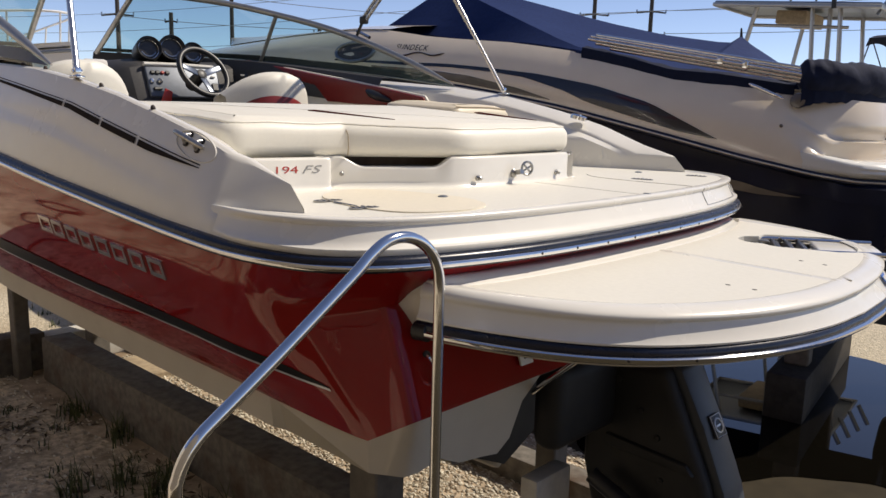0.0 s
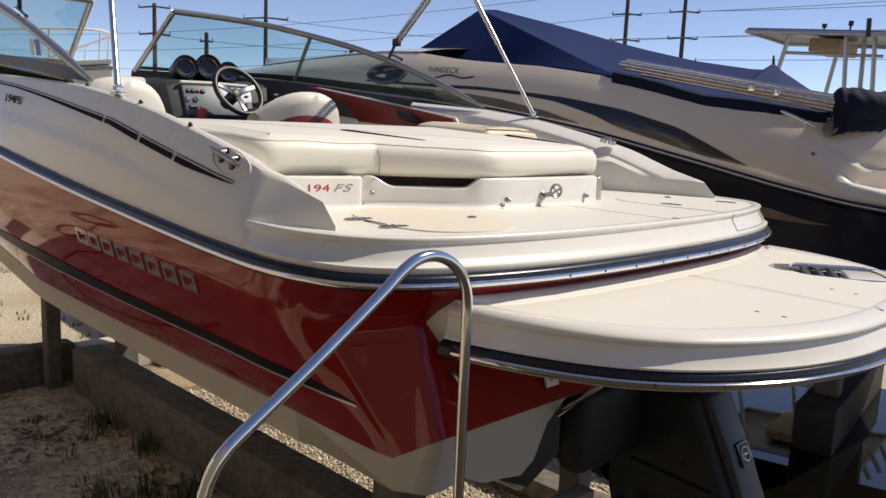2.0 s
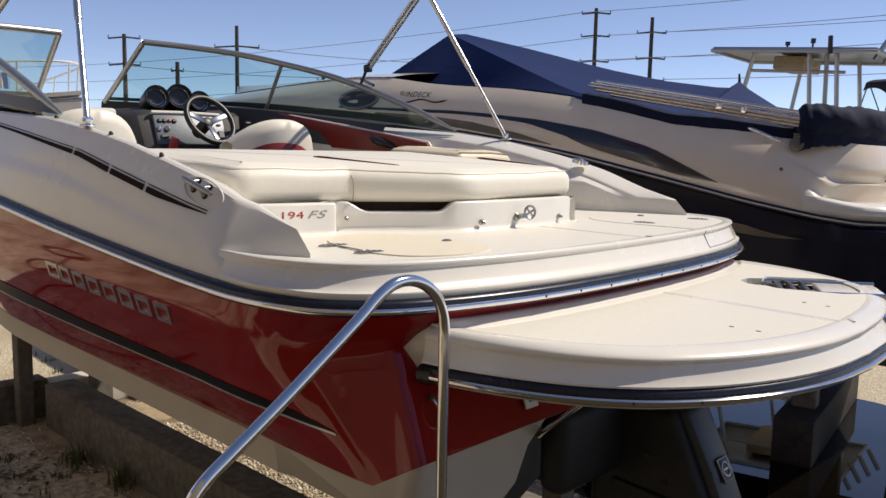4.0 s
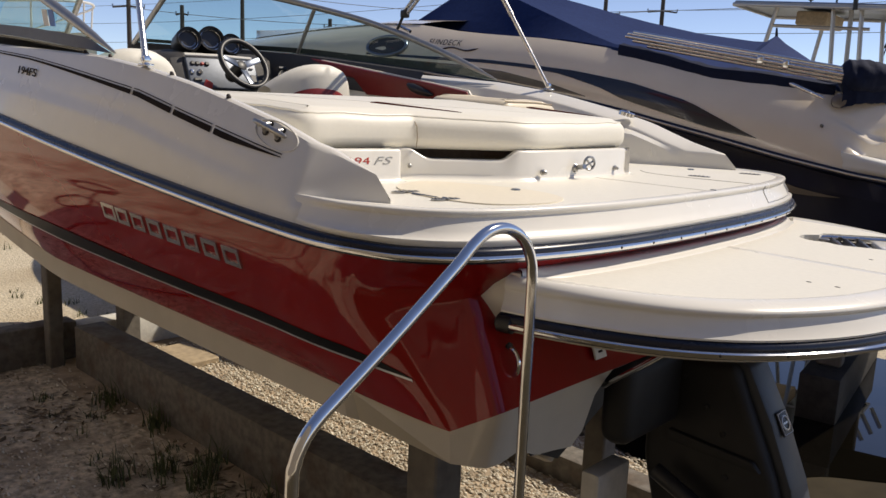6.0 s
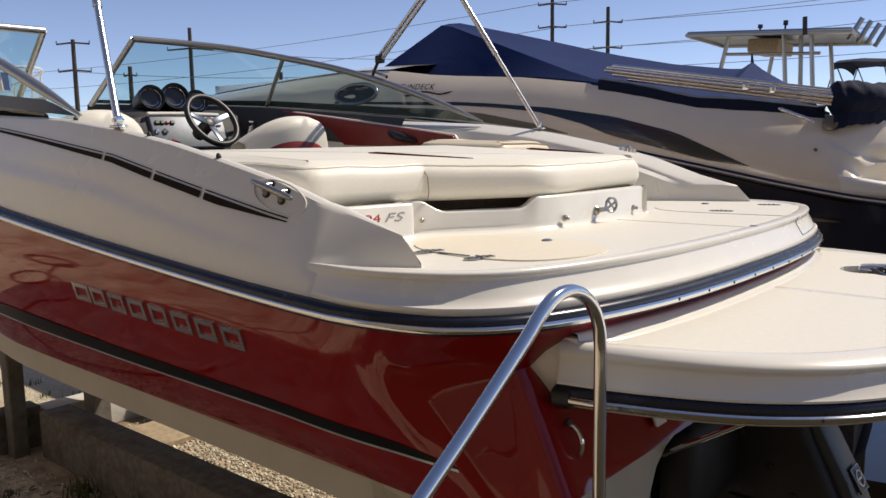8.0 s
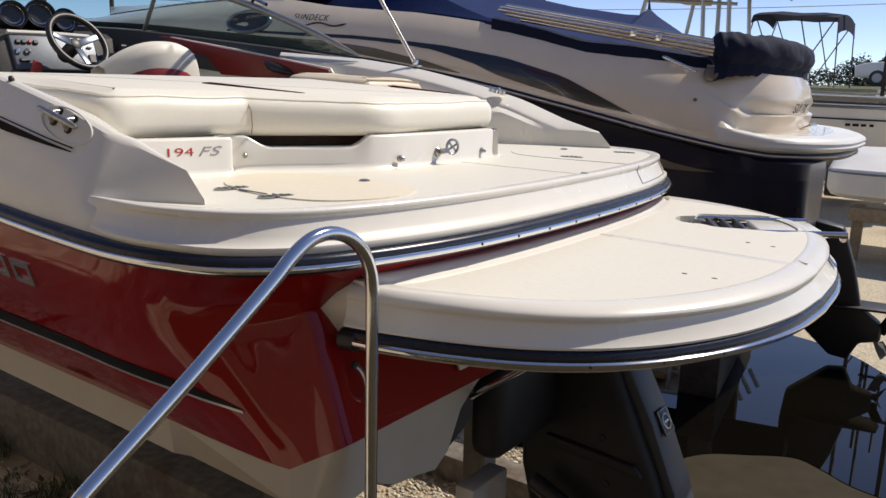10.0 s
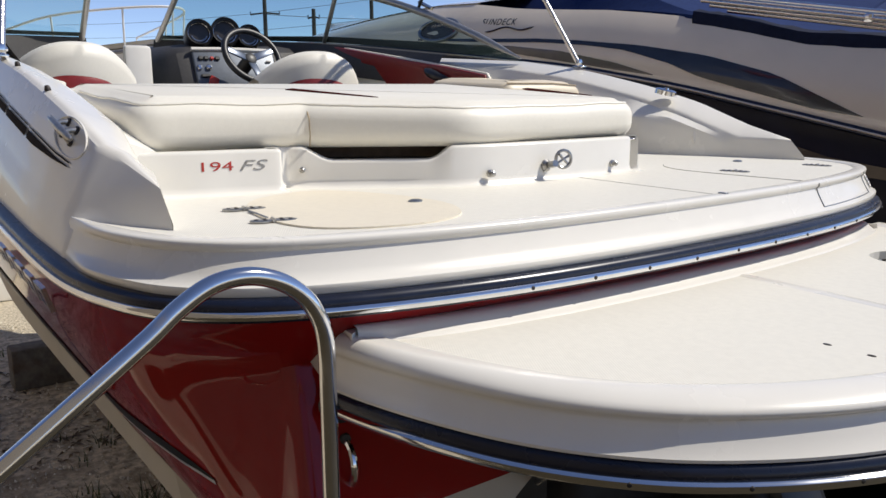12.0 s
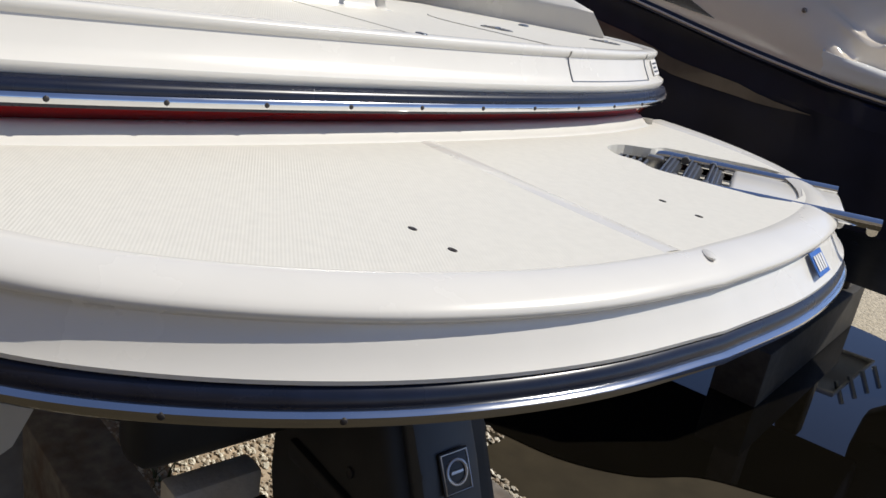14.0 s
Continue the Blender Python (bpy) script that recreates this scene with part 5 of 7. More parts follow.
part("pane_sticker", prism([(-1.92, -1.036, 1.712), (-1.87, -1.036, 1.709), (-1.89, -1.036, 1.772), (-1.94, -1.036, 1.775)], (0, -0.002, 0)), BLUE_LABEL, frame_top, "small blue sticker inside the glass", smooth=0)

# ---- bimini: folded frame standing upright on its struts ----
for s in (-1, 1):
    base = Vector((-1.071, s * 1.075, 1.572))
    jaw = Vector((-2.10, s * 1.03, 1.970))
    joint = Vector((-1.53, s * 0.92, 2.356))
    up = (joint - jaw).normalized()
    strut = bp("bimini_strut", tube([base, base.lerp(joint, 0.45), base.lerp(joint, 0.452), joint], [0.0105, 0.0105, 0.0135, 0.0135], 10), TUBE_STEEL, "polished bimini support strut")
    part("deck_mount", joined(rbox(base + Vector((0, 0, -0.008)), (0.055, 0.03, 0.008), 0.003, 1), rbox(base + Vector((0, 0, 0.008)), (0.02, 0.022, 0.03), 0.005, 2), tube([base + Vector((0, -0.016, 0.01)), base + Vector((0, 0.016, 0.01))], 0.006, 8)), CHROME, strut)
    bow = bp("bimini_bow", joined(*[tube([jaw + o, joint + o, joint + up * 0.75 + o * 1.3 + Vector((0, -s * 0.06, 0))], 0.0105, 10) for o in (Vector((0.018, 0, 0.0)), Vector((-0.018, s * 0.006, 0.012)))]), TUBE_STEEL, "polished bimini bow")
    part("jaw", joined(rbox(jaw, (0.055, 0.03, 0.045), 0.008, 2), tube([jaw + Vector((-0.02, 0, -0.02)), jaw + Vector((-0.05, s * -0.01, -0.085))], 0.009, 8)), BLACK_PLASTIC, bow, "dark bimini jaw")
    part("clamp", rbox(joint, (0.06, 0.035, 0.05), 0.008, 2), BLACK_PLASTIC, bow)
    part("frame_foot", tube([jaw + Vector((-0.06, 0, -0.06)), jaw + Vector((0.05, 0, -0.10))], 0.010, 8), CHROME, bow)
    boot = []
    for t in np.linspace(0, 1, 14):
        c = joint + up * (0.15 + 0.75 * t) + Vector((0.0, -s * 0.05 * t, 0.0))
        k = 0.045 + 0.020 * math.sin(6.0 * t + s) + 0.012 * math.sin(17 * t)
        boot.append([c + k * (math.cos(a) * Vector((0.8, 0.0, -0.5)) + math.sin(a) * Vector((0, 0.75, 0.1))) * (1 + 0.12 * math.sin(5 * a + 9 * t)) for a in np.linspace(0, 2 * math.pi, 15)[:-1]])
    part("canvas_boot", grid(boot, closed=True, caps=True), TARP_RED, bow, "bunched red canvas boot", smooth=70)

# ---- outdrive and other gear under the platform ----
drive = bp("outdrive", prism([(x, -0.085, z) for x, z in ((0.24, 0.70), (0.34, 0.76), (0.51, 0.77), (0.58, 0.62), (0.66, 0.45), (0.72, 0.25), (0.70, 0.10), (0.62, 0.0), (0.48, 0.0), (0.36, 0.15), (0.28, 0.25), (0.24, 0.40))], (0, 0.24, 0), 0.03, 3), DRIVE_GREY, "dark grey stern drive")
part("drive_spine", prism([(x, -0.045, z) for x, z in ((0.49, 0.77), (0.54, 0.765), (0.625, 0.605), (0.70, 0.43), (0.755, 0.25), (0.72, 0.25), (0.65, 0.45), (0.56, 0.62))], (0, 0.13, 0), 0.012, 2), DRIVE_BLUE, drive, "grey-blue rear cover of the drive")
bm_ = facing((0.634, 0.022, 0.600), (0.88, -0.04, 0.47), (-0.5, 0, 0.8))
part("badge", rbox((0, 0, 0), (0.062, 0.072, 0.006), 0.004, 2, bm_), BLACK_PLASTIC, drive, "square black badge with a silver ring")
part("badge_ring", tube([bm_ @ Vector((0.020 * math.cos(t), 0.020 * math.sin(t), 0.004)) for t in np.linspace(0, 2 * math.pi, 21)[:-1]], 0.0028, 6, True), SILVER_DECAL, drive)
part("badge_bar", rbox((0, 0, 0), (0.026, 0.006, 0.003), 0.001, 1, bm_ @ Matrix.Translation((0, 0, 0.004))), SILVER_DECAL, drive)
part("badge_edge", tube([bm_ @ Vector((u, v, 0.003)) for u, v in ((-0.027, -0.032), (0.027, -0.032), (0.027, 0.032), (-0.027, 0.032))], 0.0016, 6, True), SILVER_DECAL, drive)
part("gearcase", lathe([(0.02, -0.30), (0.055, -0.24), (0.065, -0.10), (0.06, 0.08), (0.045, 0.16)], 16, Matrix.Translation((0.66, 0.0, -0.02)) @ Matrix.Rotation(radians(105), 4, "Y")), DRIVE_GREY, drive)
part("cavitation_plate", prism([(x, y, 0.13 - 0.25 * (x - 0.5)) for x, y in ((0.35, -0.06), (0.55, -0.14), (0.95, -0.13), (0.97, 0.0), (0.95, 0.13), (0.55, 0.14), (0.35, 0.06))], (0, 0, 0.018), 0.004), DRIVE_GREY, drive)
for k in range(3):
    a = 2 * math.pi * k / 3
    c = Vector((0.83, 0.0, -0.06))
    part("propeller_blade", grid([[c + Vector((0.05 * (t - 0.5) + 0.04 * w, r * math.cos(a + w * 0.5), r * math.sin(a + w * 0.5))) for w in (-0.6, -0.2, 0.2, 0.6)] for t, r in ((0, 0.04), (0.4, 0.10), (0.8, 0.15), (1, 0.17))]), DRIVE_GREY, drive)
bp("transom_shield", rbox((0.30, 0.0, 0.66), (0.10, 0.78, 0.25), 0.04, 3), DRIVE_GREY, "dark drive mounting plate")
for s in (-1, 1):
    bp("platform_strut", tube([(0.29, s * 0.43, 0.725), (0.60, s * 0.68, 0.958)], 0.0075, 10), CHROME, "steel strut under the platform")
part("trim_ram", tube([(0.33, -0.16, 0.40), (0.50, -0.15, 0.32), (0.502, -0.15, 0.319), (0.66, -0.13, 0.24)], [0.026, 0.026, 0.014, 0.014], 12), BLACK_PLASTIC, drive, "black trim ram")
part("drive_flange", prism([(x, -0.10, z) for x, z in ((0.33, 0.52), (0.60, 0.50), (0.625, 0.47), (0.33, 0.48))], (0, 0.26, 0), 0.006), DRIVE_GREY, drive)
for z, x in ((0.70, 0.36), (0.62, 0.44), (0.55, 0.50), (0.42, 0.52)):
    part("drive_bolt", lathe([(0.010, -0.002), (0.010, 0.004), (0.005, 0.006)], 8, facing((x, -0.086, z), (0, -1, 0))), DRIVE_GREY, drive)
tie = bp("stern_eye", tube([Vector((0.272, -0.842, 0.880)) + Vector((0.030 * math.sin(t), -0.004 * math.sin(t), 0.036 * math.cos(t))) for t in np.linspace(0, math.pi, 10)], 0.006, 8), CHROME, "chrome stern eye")
for z in (0.840, 0.920):
    part("screw", lathe([(0.009, -0.004), (0.009, 0.003), (0.004, 0.005)], 10, facing((0.268, -0.842, z), (1, -0.3, 0))), STEEL_DARK, tie)
label_m = facing((0.303, -0.500, 0.852), (0.92, 0.0, 0.35))
tag = bp("hull_label", prism([label_m @ Vector(v) for v in ((-0.026, -0.024, 0), (0.026, -0.024, 0), (0.026, 0.024, 0), (-0.026, 0.024, 0))], (0.006, 0, 0)), PAPER, "small white label with unreadable print", smooth=0)
for k, w in ((0, 0.018), (1, 0.010)):
    part("print_bar", prism([label_m @ Vector(v) for v in ((-w, 0.004 - 0.014 * k, 0.0062), (w, 0.004 - 0.014 * k, 0.0062), (w, 0.010 - 0.014 * k, 0.0062), (-w, 0.010 - 0.014 * k, 0.0062))], (0.0008, 0, 0)), DARK_DECAL, tag, smooth=0)

# ---- handrail of the boarding steps ----
def rail_at(y, z):
    return (0.394 + 0.015 * (y + 0.938), y, z)


bend = [rail_at(y, z) for y, z in ((-0.938, 0.9), (-0.938, 1.06), (-0.939, 1.13), (-0.947, 1.168), (-0.967, 1.203), (-1.001, 1.230), (-1.045, 1.244), (-1.092, 1.240), (-1.135, 1.217), (-1.175, 1.185))]
down = [rail_at(y, z) for y, z in ((-1.26, 1.124), (-1.345, 1.064), (-1.41, 1.020), (-1.47, 0.980), (-1.512, 0.951), (-1.540, 0.922), (-1.557, 0.887), (-1.564, 0.84), (-1.566, 0.6))]
handrail = thing("handrail", "polished stainless tube handrail of the boarding steps", "handrail", (0.41, -1.2, G))
for nm, pts in (("rail", cr(bend + down, 6)), ("post", [(*rail_at(-0.938, 0)[:2], G), rail_at(-0.938, 0.9)]), ("post", [(*rail_at(-1.566, 0)[:2], G), rail_at(-1.566, 0.6)])):
    part(nm, tube(pts, 0.0124, 16, up=(1, 0.1, 0)), CHROME, handrail).matrix_parent_inverse = Matrix.Translation((-0.41, 1.2, -G))

# ---- ground ----
# unseen walls close the yard, added to dim reflections aft and bounce light forward
solid("wall_aft", rbox((12.0, -6.5, 3.6), (28.0, 0.2, 8.0), 0.01, 1), SCREEN_WALL, "unseen dark wall behind the boarding steps, added to dim reflections", "wall", kind="structure")
solid("wall_port", rbox((-10.0, -6.5, 2.1), (15.9, 0.2, 5.0), 0.01, 1), BOUNCE_WALL, "unseen pale wall behind the boarding steps, added to bounce light", "wall", kind="structure")


def sheet(ring, z, mat, name, label, category="ground", sub=0):
    bm = bmesh.new()
    vs = [bm.verts.new((p[0], p[1], z)) for p in ring]
    bmesh.ops.triangle_fill(bm, use_beauty=True, edges=[bm.edges.new((vs[k], vs[(k + 1) % len(vs)])) for k in range(len(vs))])
    for f in bm.faces:
        if f.normal.z < 0:
            f.normal_flip()
    return solid(name, bm, mat, label, category, kind="structure", smooth=0)


sheet([(-900, -900), (900, -900), (900, 900), (-900, 900)], G, SAND, "ground", "pale shell and sand boatyard ground", "ground")
# the unseen port part is added dark to cut bounce light and hull reflections
sheet(cr([(-3.2, 0.9), (-1.2, 0.75), (-0.2, 0.6), (0.45, 0.1), (0.2, -1.4), (0.1, -2.6), (-0.5, -3.6), (-0.5, -5.0), (4.0, -5.6), (7.0, -1.0), (6.6, 1.8), (4.0, 2.7), (1.5, 3.2), (0.6, 3.9), (-0.3, 4.3), (-1.1, 4.2), (-1.5, 3.2), (-2.2, 2.0)], 5, True), G + 0.004, MUD, "wet_ground", "wet tan mud round a puddle, with an unseen dark stretch added to port")
sheet(cr([(-1.0, 3.2), (-1.1, 2.3), (-0.85, 1.6), (-0.6, 1.44), (-0.4, 1.48), (-0.16, 1.57), (0.05, 1.75), (0.19, 1.99), (0.38, 2.13), (0.58, 2.25), (0.72, 2.20), (0.88, 2.10), (1.08, 2.05), (1.5, 1.95), (2.4, 1.7), (4.5, 1.2), (6.2, 1.4), (6.2, 2.4), (4.8, 3.0), (3.0, 3.2), (1.8, 3.4), (1.1, 3.72), (0.82, 3.96), (0.48, 4.33), (0.04, 4.52), (-0.25, 4.56), (-0.9, 4.5)], 5, True), G + 0.008, WATER, "water", "still dark puddle that mirrors boats and sky", "puddle")
sheet(cr([(-5.2, -0.3), (-2.0, -0.22), (0.1, -0.24), (0.2, -1.2), (-0.4, -2.4), (-2.6, -2.7), (-5.4, -2.3)], 5, True), G + 0.002, SOIL, "soil", "dark soil and broken shell beside the boat")
sheet(cr([(-10.0, -1.9), (-6.0, -1.7), (-3.0, -1.6), (-2.0, -1.9), (-2.0, -3.2), (-3.5, -4.2), (-8.0, -4.6), (-11.0, -3.5)], 5, True), G + 0.006, DIRT, "dirt", "brown trodden dirt beside the boat")
sheet([(-60, 55), (60, 30), (90, 70), (-80, 95)], G + 0.02, GRASS, "lawn", "strip of rough grass in the distance", "grass")
bank = [[(x, y + 0.6 * math.sin(0.3 * x), G - 0.05 + h * (1 - (abs(x + 1.0) / 24.0) ** 3) + 0.06 * noise.noise(Vector((x * 0.4, y * 0.4, 0)))) for x in np.linspace(-25, 23, 33)] for y, h in ((32.0, 0.0), (33.5, 0.7), (35.5, 1.75), (37.0, 2.12), (40.0, 2.2), (46.0, 2.2), (49.0, 1.8), (53.0, 0.0))]
solid("grass_bank", grid(bank), GRASS, "low grassy bank beyond the boats", "bank", kind="structure", smooth=60)


def scatter(name, mat, spots, size, flat, label, seed):
    """Many small angular shards in one mesh."""
    rnd = random.Random(seed)
    verts, faces = [], []
    for x, y in spots:
        s, a = size * rnd.uniform(0.5, 1.5), rnd.uniform(0, 6.28)
        tilt = rnd.uniform(-0.9, 0.9)
        b = len(verts)
        n = rnd.choice((4, 5, 5, 6))
        for k in range(n):
            r = s * rnd.uniform(0.6, 1.0)
            t = a + 2 * math.pi * k / n
            u, v = r * math.cos(t), r * 0.55 * math.sin(t)
            verts.append((x + u, y + v, G + 0.007 + s * flat * 0.5 + u * tilt * 0.6))
        verts.append((x + rnd.uniform(-.3, .3) * s, y + rnd.uniform(-.3, .3) * s, G + 0.004 + s * flat * 1.4))
        for k in range(n):
            faces.append((b + k, b + (k + 1) % n, b + n))
    me = bpy.data.meshes.new(name)
    me.from_pydata(verts, [], faces)
    me.materials.append(mat)
    return tagged(new(name, me), label, "gravel", "", "stuff")


rnd = random.Random(5)
sheet(cr([(-4.1, -0.3), (-2.0, -0.3), (-0.35, -0.3), (0.12, 0.0), (0.1, 0.6), (-0.25, 1.1), (-0.6, 1.4), (-2.0, 1.5), (-4.1, 1.4)], 5, True), G + 0.0055, DIRT, "gravel_bed", "brown dirt bed under the broken shells")
spots = [(rnd.uniform(-4.0, 0.1), rnd.uniform(0.02, 1.45)) for _ in range(26000)]
spots = [(x, y) for x, y in spots if not (x > -0.4 and y > 1.25)]
scatter("shell_gravel", SHELL, spots, 0.0130, 0.55, "loose broken shells under the boat", 3)
spots = [(rnd.uniform(-6.5, 0.6), rnd.uniform(-3.2, -0.24)) for _ in range(15000)]
scatter("shell_gravel", SHELL, [p for p in spots if noise.noise(Vector((p[0] * 1.3, p[1] * 1.3, 0))) > -0.15], 0.013, 0.4, "sparse broken shells on the sand", 4)


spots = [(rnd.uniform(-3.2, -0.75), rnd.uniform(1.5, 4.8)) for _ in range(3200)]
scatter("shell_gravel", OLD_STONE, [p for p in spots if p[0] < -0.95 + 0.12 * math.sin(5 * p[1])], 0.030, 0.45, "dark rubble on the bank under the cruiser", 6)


def weeds(name, spots, seed, h, label):
    rnd = random.Random(seed)
    verts, faces = [], []
    for x, y in spots:
        for _ in range(rnd.randint(7, 15)):
            a, l = rnd.uniform(0, 6.28), h * rnd.uniform(0.4, 1.1)
            px, py = x + rnd.uniform(-0.05, 0.05), y + rnd.uniform(-0.05, 0.05)
            dx, dy, w = math.cos(a), math.sin(a), rnd.uniform(0.003, 0.006)
            bend = rnd.uniform(0.15, 0.7)
            b = len(verts)
            for t in (0, 0.5, 1.0):
                k = w * (1 - t * 0.9)
                cx, cy, cz = px + dx * l * bend * t * t, py + dy * l * bend * t * t, G + l * (t - 0.25 * bend * t * t)
                verts += [(cx - dy * k, cy + dx * k, cz), (cx + dy * k, cy - dx * k, cz)]
            faces += [(b, b + 1, b + 3, b + 2), (b + 2, b + 3, b + 5, b + 4)]
    me = bpy.data.meshes.new(name)
    me.from_pydata(verts, [], faces)
    me.materials.append(GRASS)
    return tagged(new(name, me), label, "weeds", "", "stuff")


weeds("weed_tufts", [(rnd.uniform(-3.8, -0.3), rnd.uniform(-0.75, -0.24)) for _ in range(16)] + [(rnd.uniform(-7.5, -4.4), rnd.uniform(-1.2, 1.0)) for _ in range(26)] + [(rnd.uniform(-0.9, -0.3), rnd.uniform(-0.05, 0.3)) for _ in range(5)], 8, 0.07, "small green and brown weeds in the gravel")
tufts = [(x + rnd.uniform(-0.07, 0.07), y + rnd.uniform(-0.06, 0.06)) for x, y in ((-2.62, -0.30), (-2.1, -0.52), (-2.15, -0.71), (-1.91, -0.45), (-1.97, -0.32), (-1.6, -0.55), (-1.45, -0.36), (-1.1, -0.40), (-0.6, -0.36), (-3.1, -0.34)) for _ in range(5)]
weeds("weed_tufts", tufts, 11, 0.17, "tall green weeds beside the concrete beam")
weeds("grass_patch", [(rnd.uniform(-13, -8.0), rnd.uniform(-1.5, 3.5)) for _ in range(420)], 9, 0.12, "rough grass beyond the boat")

def litter():
    """Dead leaves and twigs in the boat's shade."""
    rnd = random.Random(21)
    verts, faces = [], []
    for _ in range(3400):
        x, y = rnd.uniform(-5.0, -0.2), rnd.uniform(-2.6, -0.26)
        if noise.noise(Vector((x * 1.7, y * 1.7, 3.0))) < -0.05:
            continue
        a, l, w = rnd.uniform(0, 6.28), rnd.uniform(0.012, 0.045), rnd.uniform(0.004, 0.014)
        c, s, b = math.cos(a), math.sin(a), len(verts)
        for u, v, h in ((-l, 0, 0.004), (0, w, 0.012), (l, 0, 0.004 + rnd.uniform(0, 0.02)), (0, -w, 0.007)):
            verts.append((x + u * c - v * s, y + u * s + v * c, G + h))
        faces.append((b, b + 1, b + 2, b + 3))
    me = bpy.data.meshes.new("leaf_litter")
    me.from_pydata(verts, [], faces)
    me.materials.append(OLD_LEAF)
    return tagged(new("leaf_litter", me), "dry brown leaves and twigs on the sand", "leaves", "", "stuff")


litter()
# garden hose lying in loops on the dirt
hose = [(-7.1 + (0.62 - 0.02 * t) * math.cos(t), -3.05 + (0.30 - 0.008 * t) * math.sin(t), G + 0.022) for t in np.linspace(0, 13, 80)] + [tuple(p) for p in cr([(-6.5, -2.75, G + 0.022), (-6.15, -2.45, G + 0.022), (-5.8, -2.2, G + 0.022), (-6.1, -1.98, G + 0.022), (-6.5, -2.1, G + 0.022), (-6.3, -2.4, G + 0.022), (-5.6, -2.3, G + 0.022), (-5.0, -2.0, G + 0.022), (-5.3, -1.75, G + 0.022)], 6)]
hose += [tuple(p) for p in cr([(-5.3, -1.55, G + 0.022), (-4.9, -1.2, G + 0.022), (-4.38, -0.98, G + 0.022), (-4.12, -0.92, G + 0.022), (-3.64, -0.95, G + 0.022), (-3.28, -1.04, G + 0.022), (-2.96, -1.20, G + 0.022), (-2.77, -1.35, G + 0.022), (-2.6, -1.6, G + 0.022)], 5)]
solid("garden_hose", tube(hose, 0.018, 8), BLACK_PLASTIC, "dark garden hose lying in loops on dirt", "hose")

# ---- supports of the boat ----
def beam(name, c, s, mat, label, bev=0.012):
    return solid(name, rbox(c, s, bev, 2), mat, label, "support beam")


beam("support_beam", (-1.85, -0.12, G + 0.150), (4.1, 0.20, 0.30), CONCRETE, "long weathered concrete beam on the ground beside the keel")
beam("support_beam", (-4.195, -0.425, G + 0.135), (0.17, 0.62, 0.27), CONCRETE, "weathered concrete cross beam on the ground")
beam("support_beam", (-1.85, 0.98, G + 0.07), (4.1, 0.16, 0.14), CONCRETE, "low concrete beam on the far side")
for x, y, w, zt in ((-4.035, -0.30, 0.10, 0.42), (-4.00, 0.20, 0.13, 0.10), (-0.33, -0.45, 0.14, 0.54), (-0.21, 0.41, 0.10, 0.50)):
    solid("support_post", rbox((x, y, (zt + G) / 2), (w, w * 0.95, zt - G), 0.008, 1), OLD_WOOD, "upright weathered timber post under the hull", "post", "posts under the hull")
solid("support_block", rbox((-4.20, 0.29, G + 0.115), (0.18, 0.76, 0.23), 0.015, 2), PALE_BLOCK, "long whitewashed concrete block on the gravel", "block")
solid("timber_pad", rbox((-3.62, 0.42, G + 0.025), (0.45, 0.30, 0.05), 0.01, 1), TAN_WOOD, "tan timber pad on the gravel", "timber")
solid("keel_chock", rbox((0.155, -0.15, (0.35 + G) / 2), (0.068, 0.19, 0.35 - G), 0.010, 2), PALE_BLOCK, "pale worn upright plank with a whitewashed top under the stern", "post")
box = thing("dock_box", "white plastic dock box with an overhanging lid on the sand", "box", (-7.0, -0.8, G))
for nm, bm, mat in (("body", rbox((0, 0, 0.26), (0.75, 1.0, 0.52), 0.03, 2), FAR_WHITE), ("lid", rbox((0, 0, 0.565), (0.83, 1.08, 0.09), 0.03, 3), FAR_WHITE)):
    part(nm, bm, mat, box)

# ---- the beige and navy boat alongside ----
NB = Matrix.Translation((0, 2.49, 0)) @ Matrix.Rotation(radians(8), 4, "Z")
NB_RC = [(-6.81, 1.25), (-6.54, 0.95), (-5.86, 0.58), (-4.9, 0.24), (-3.82, 0.05), (-3.0, 0.0), (-1.6, 0.0), (-0.5, 0.02), (-0.02, 0.09), (0.26, 0.22), (0.44, 0.42), (0.56, 0.74), (0.62, 1.25)]
NB_TC = [(-6.26, 1.25), (-5.99, 1.02), (-5.38, 0.74), (-4.56, 0.42), (-3.75, 0.24), (-3.0, 0.16), (-1.6, 0.15), (-0.62, 0.18), (-0.26, 0.23), (0.0, 0.32), (0.17, 0.48), (0.25, 0.75), (0.27, 1.25)]
NB_HC = [(-6.70, 1.25), (-6.40, 0.98), (-5.75, 0.62), (-4.85, 0.28), (-3.80, 0.09), (-3.0, 0.04), (-1.6, 0.04), (-0.5, 0.06), (-0.05, 0.10), (0.22, 0.15), (0.40, 0.20), (0.43, 0.45), (0.44, 1.25)]
NB_QC = [(-6.70, 1.25), (-6.40, 0.98), (-5.75, 0.62), (-4.85, 0.28), (-3.80, 0.09), (-3.0, 0.04), (-1.6, 0.04), (-0.5, 0.06), (-0.06, 0.14), (0.08, 0.29), (0.20, 0.46), (0.30, 0.76), (0.33, 1.25)]
NB_RZ = [(-6.81, 1.90), (-4.36, 1.800), (-3.14, 1.700), (-2.2, 1.600), (-1.5, 1.485), (-0.8, 1.335), (-0.4, 1.245), (0.0, 1.165), (0.2, 1.135), (0.62, 1.12)]
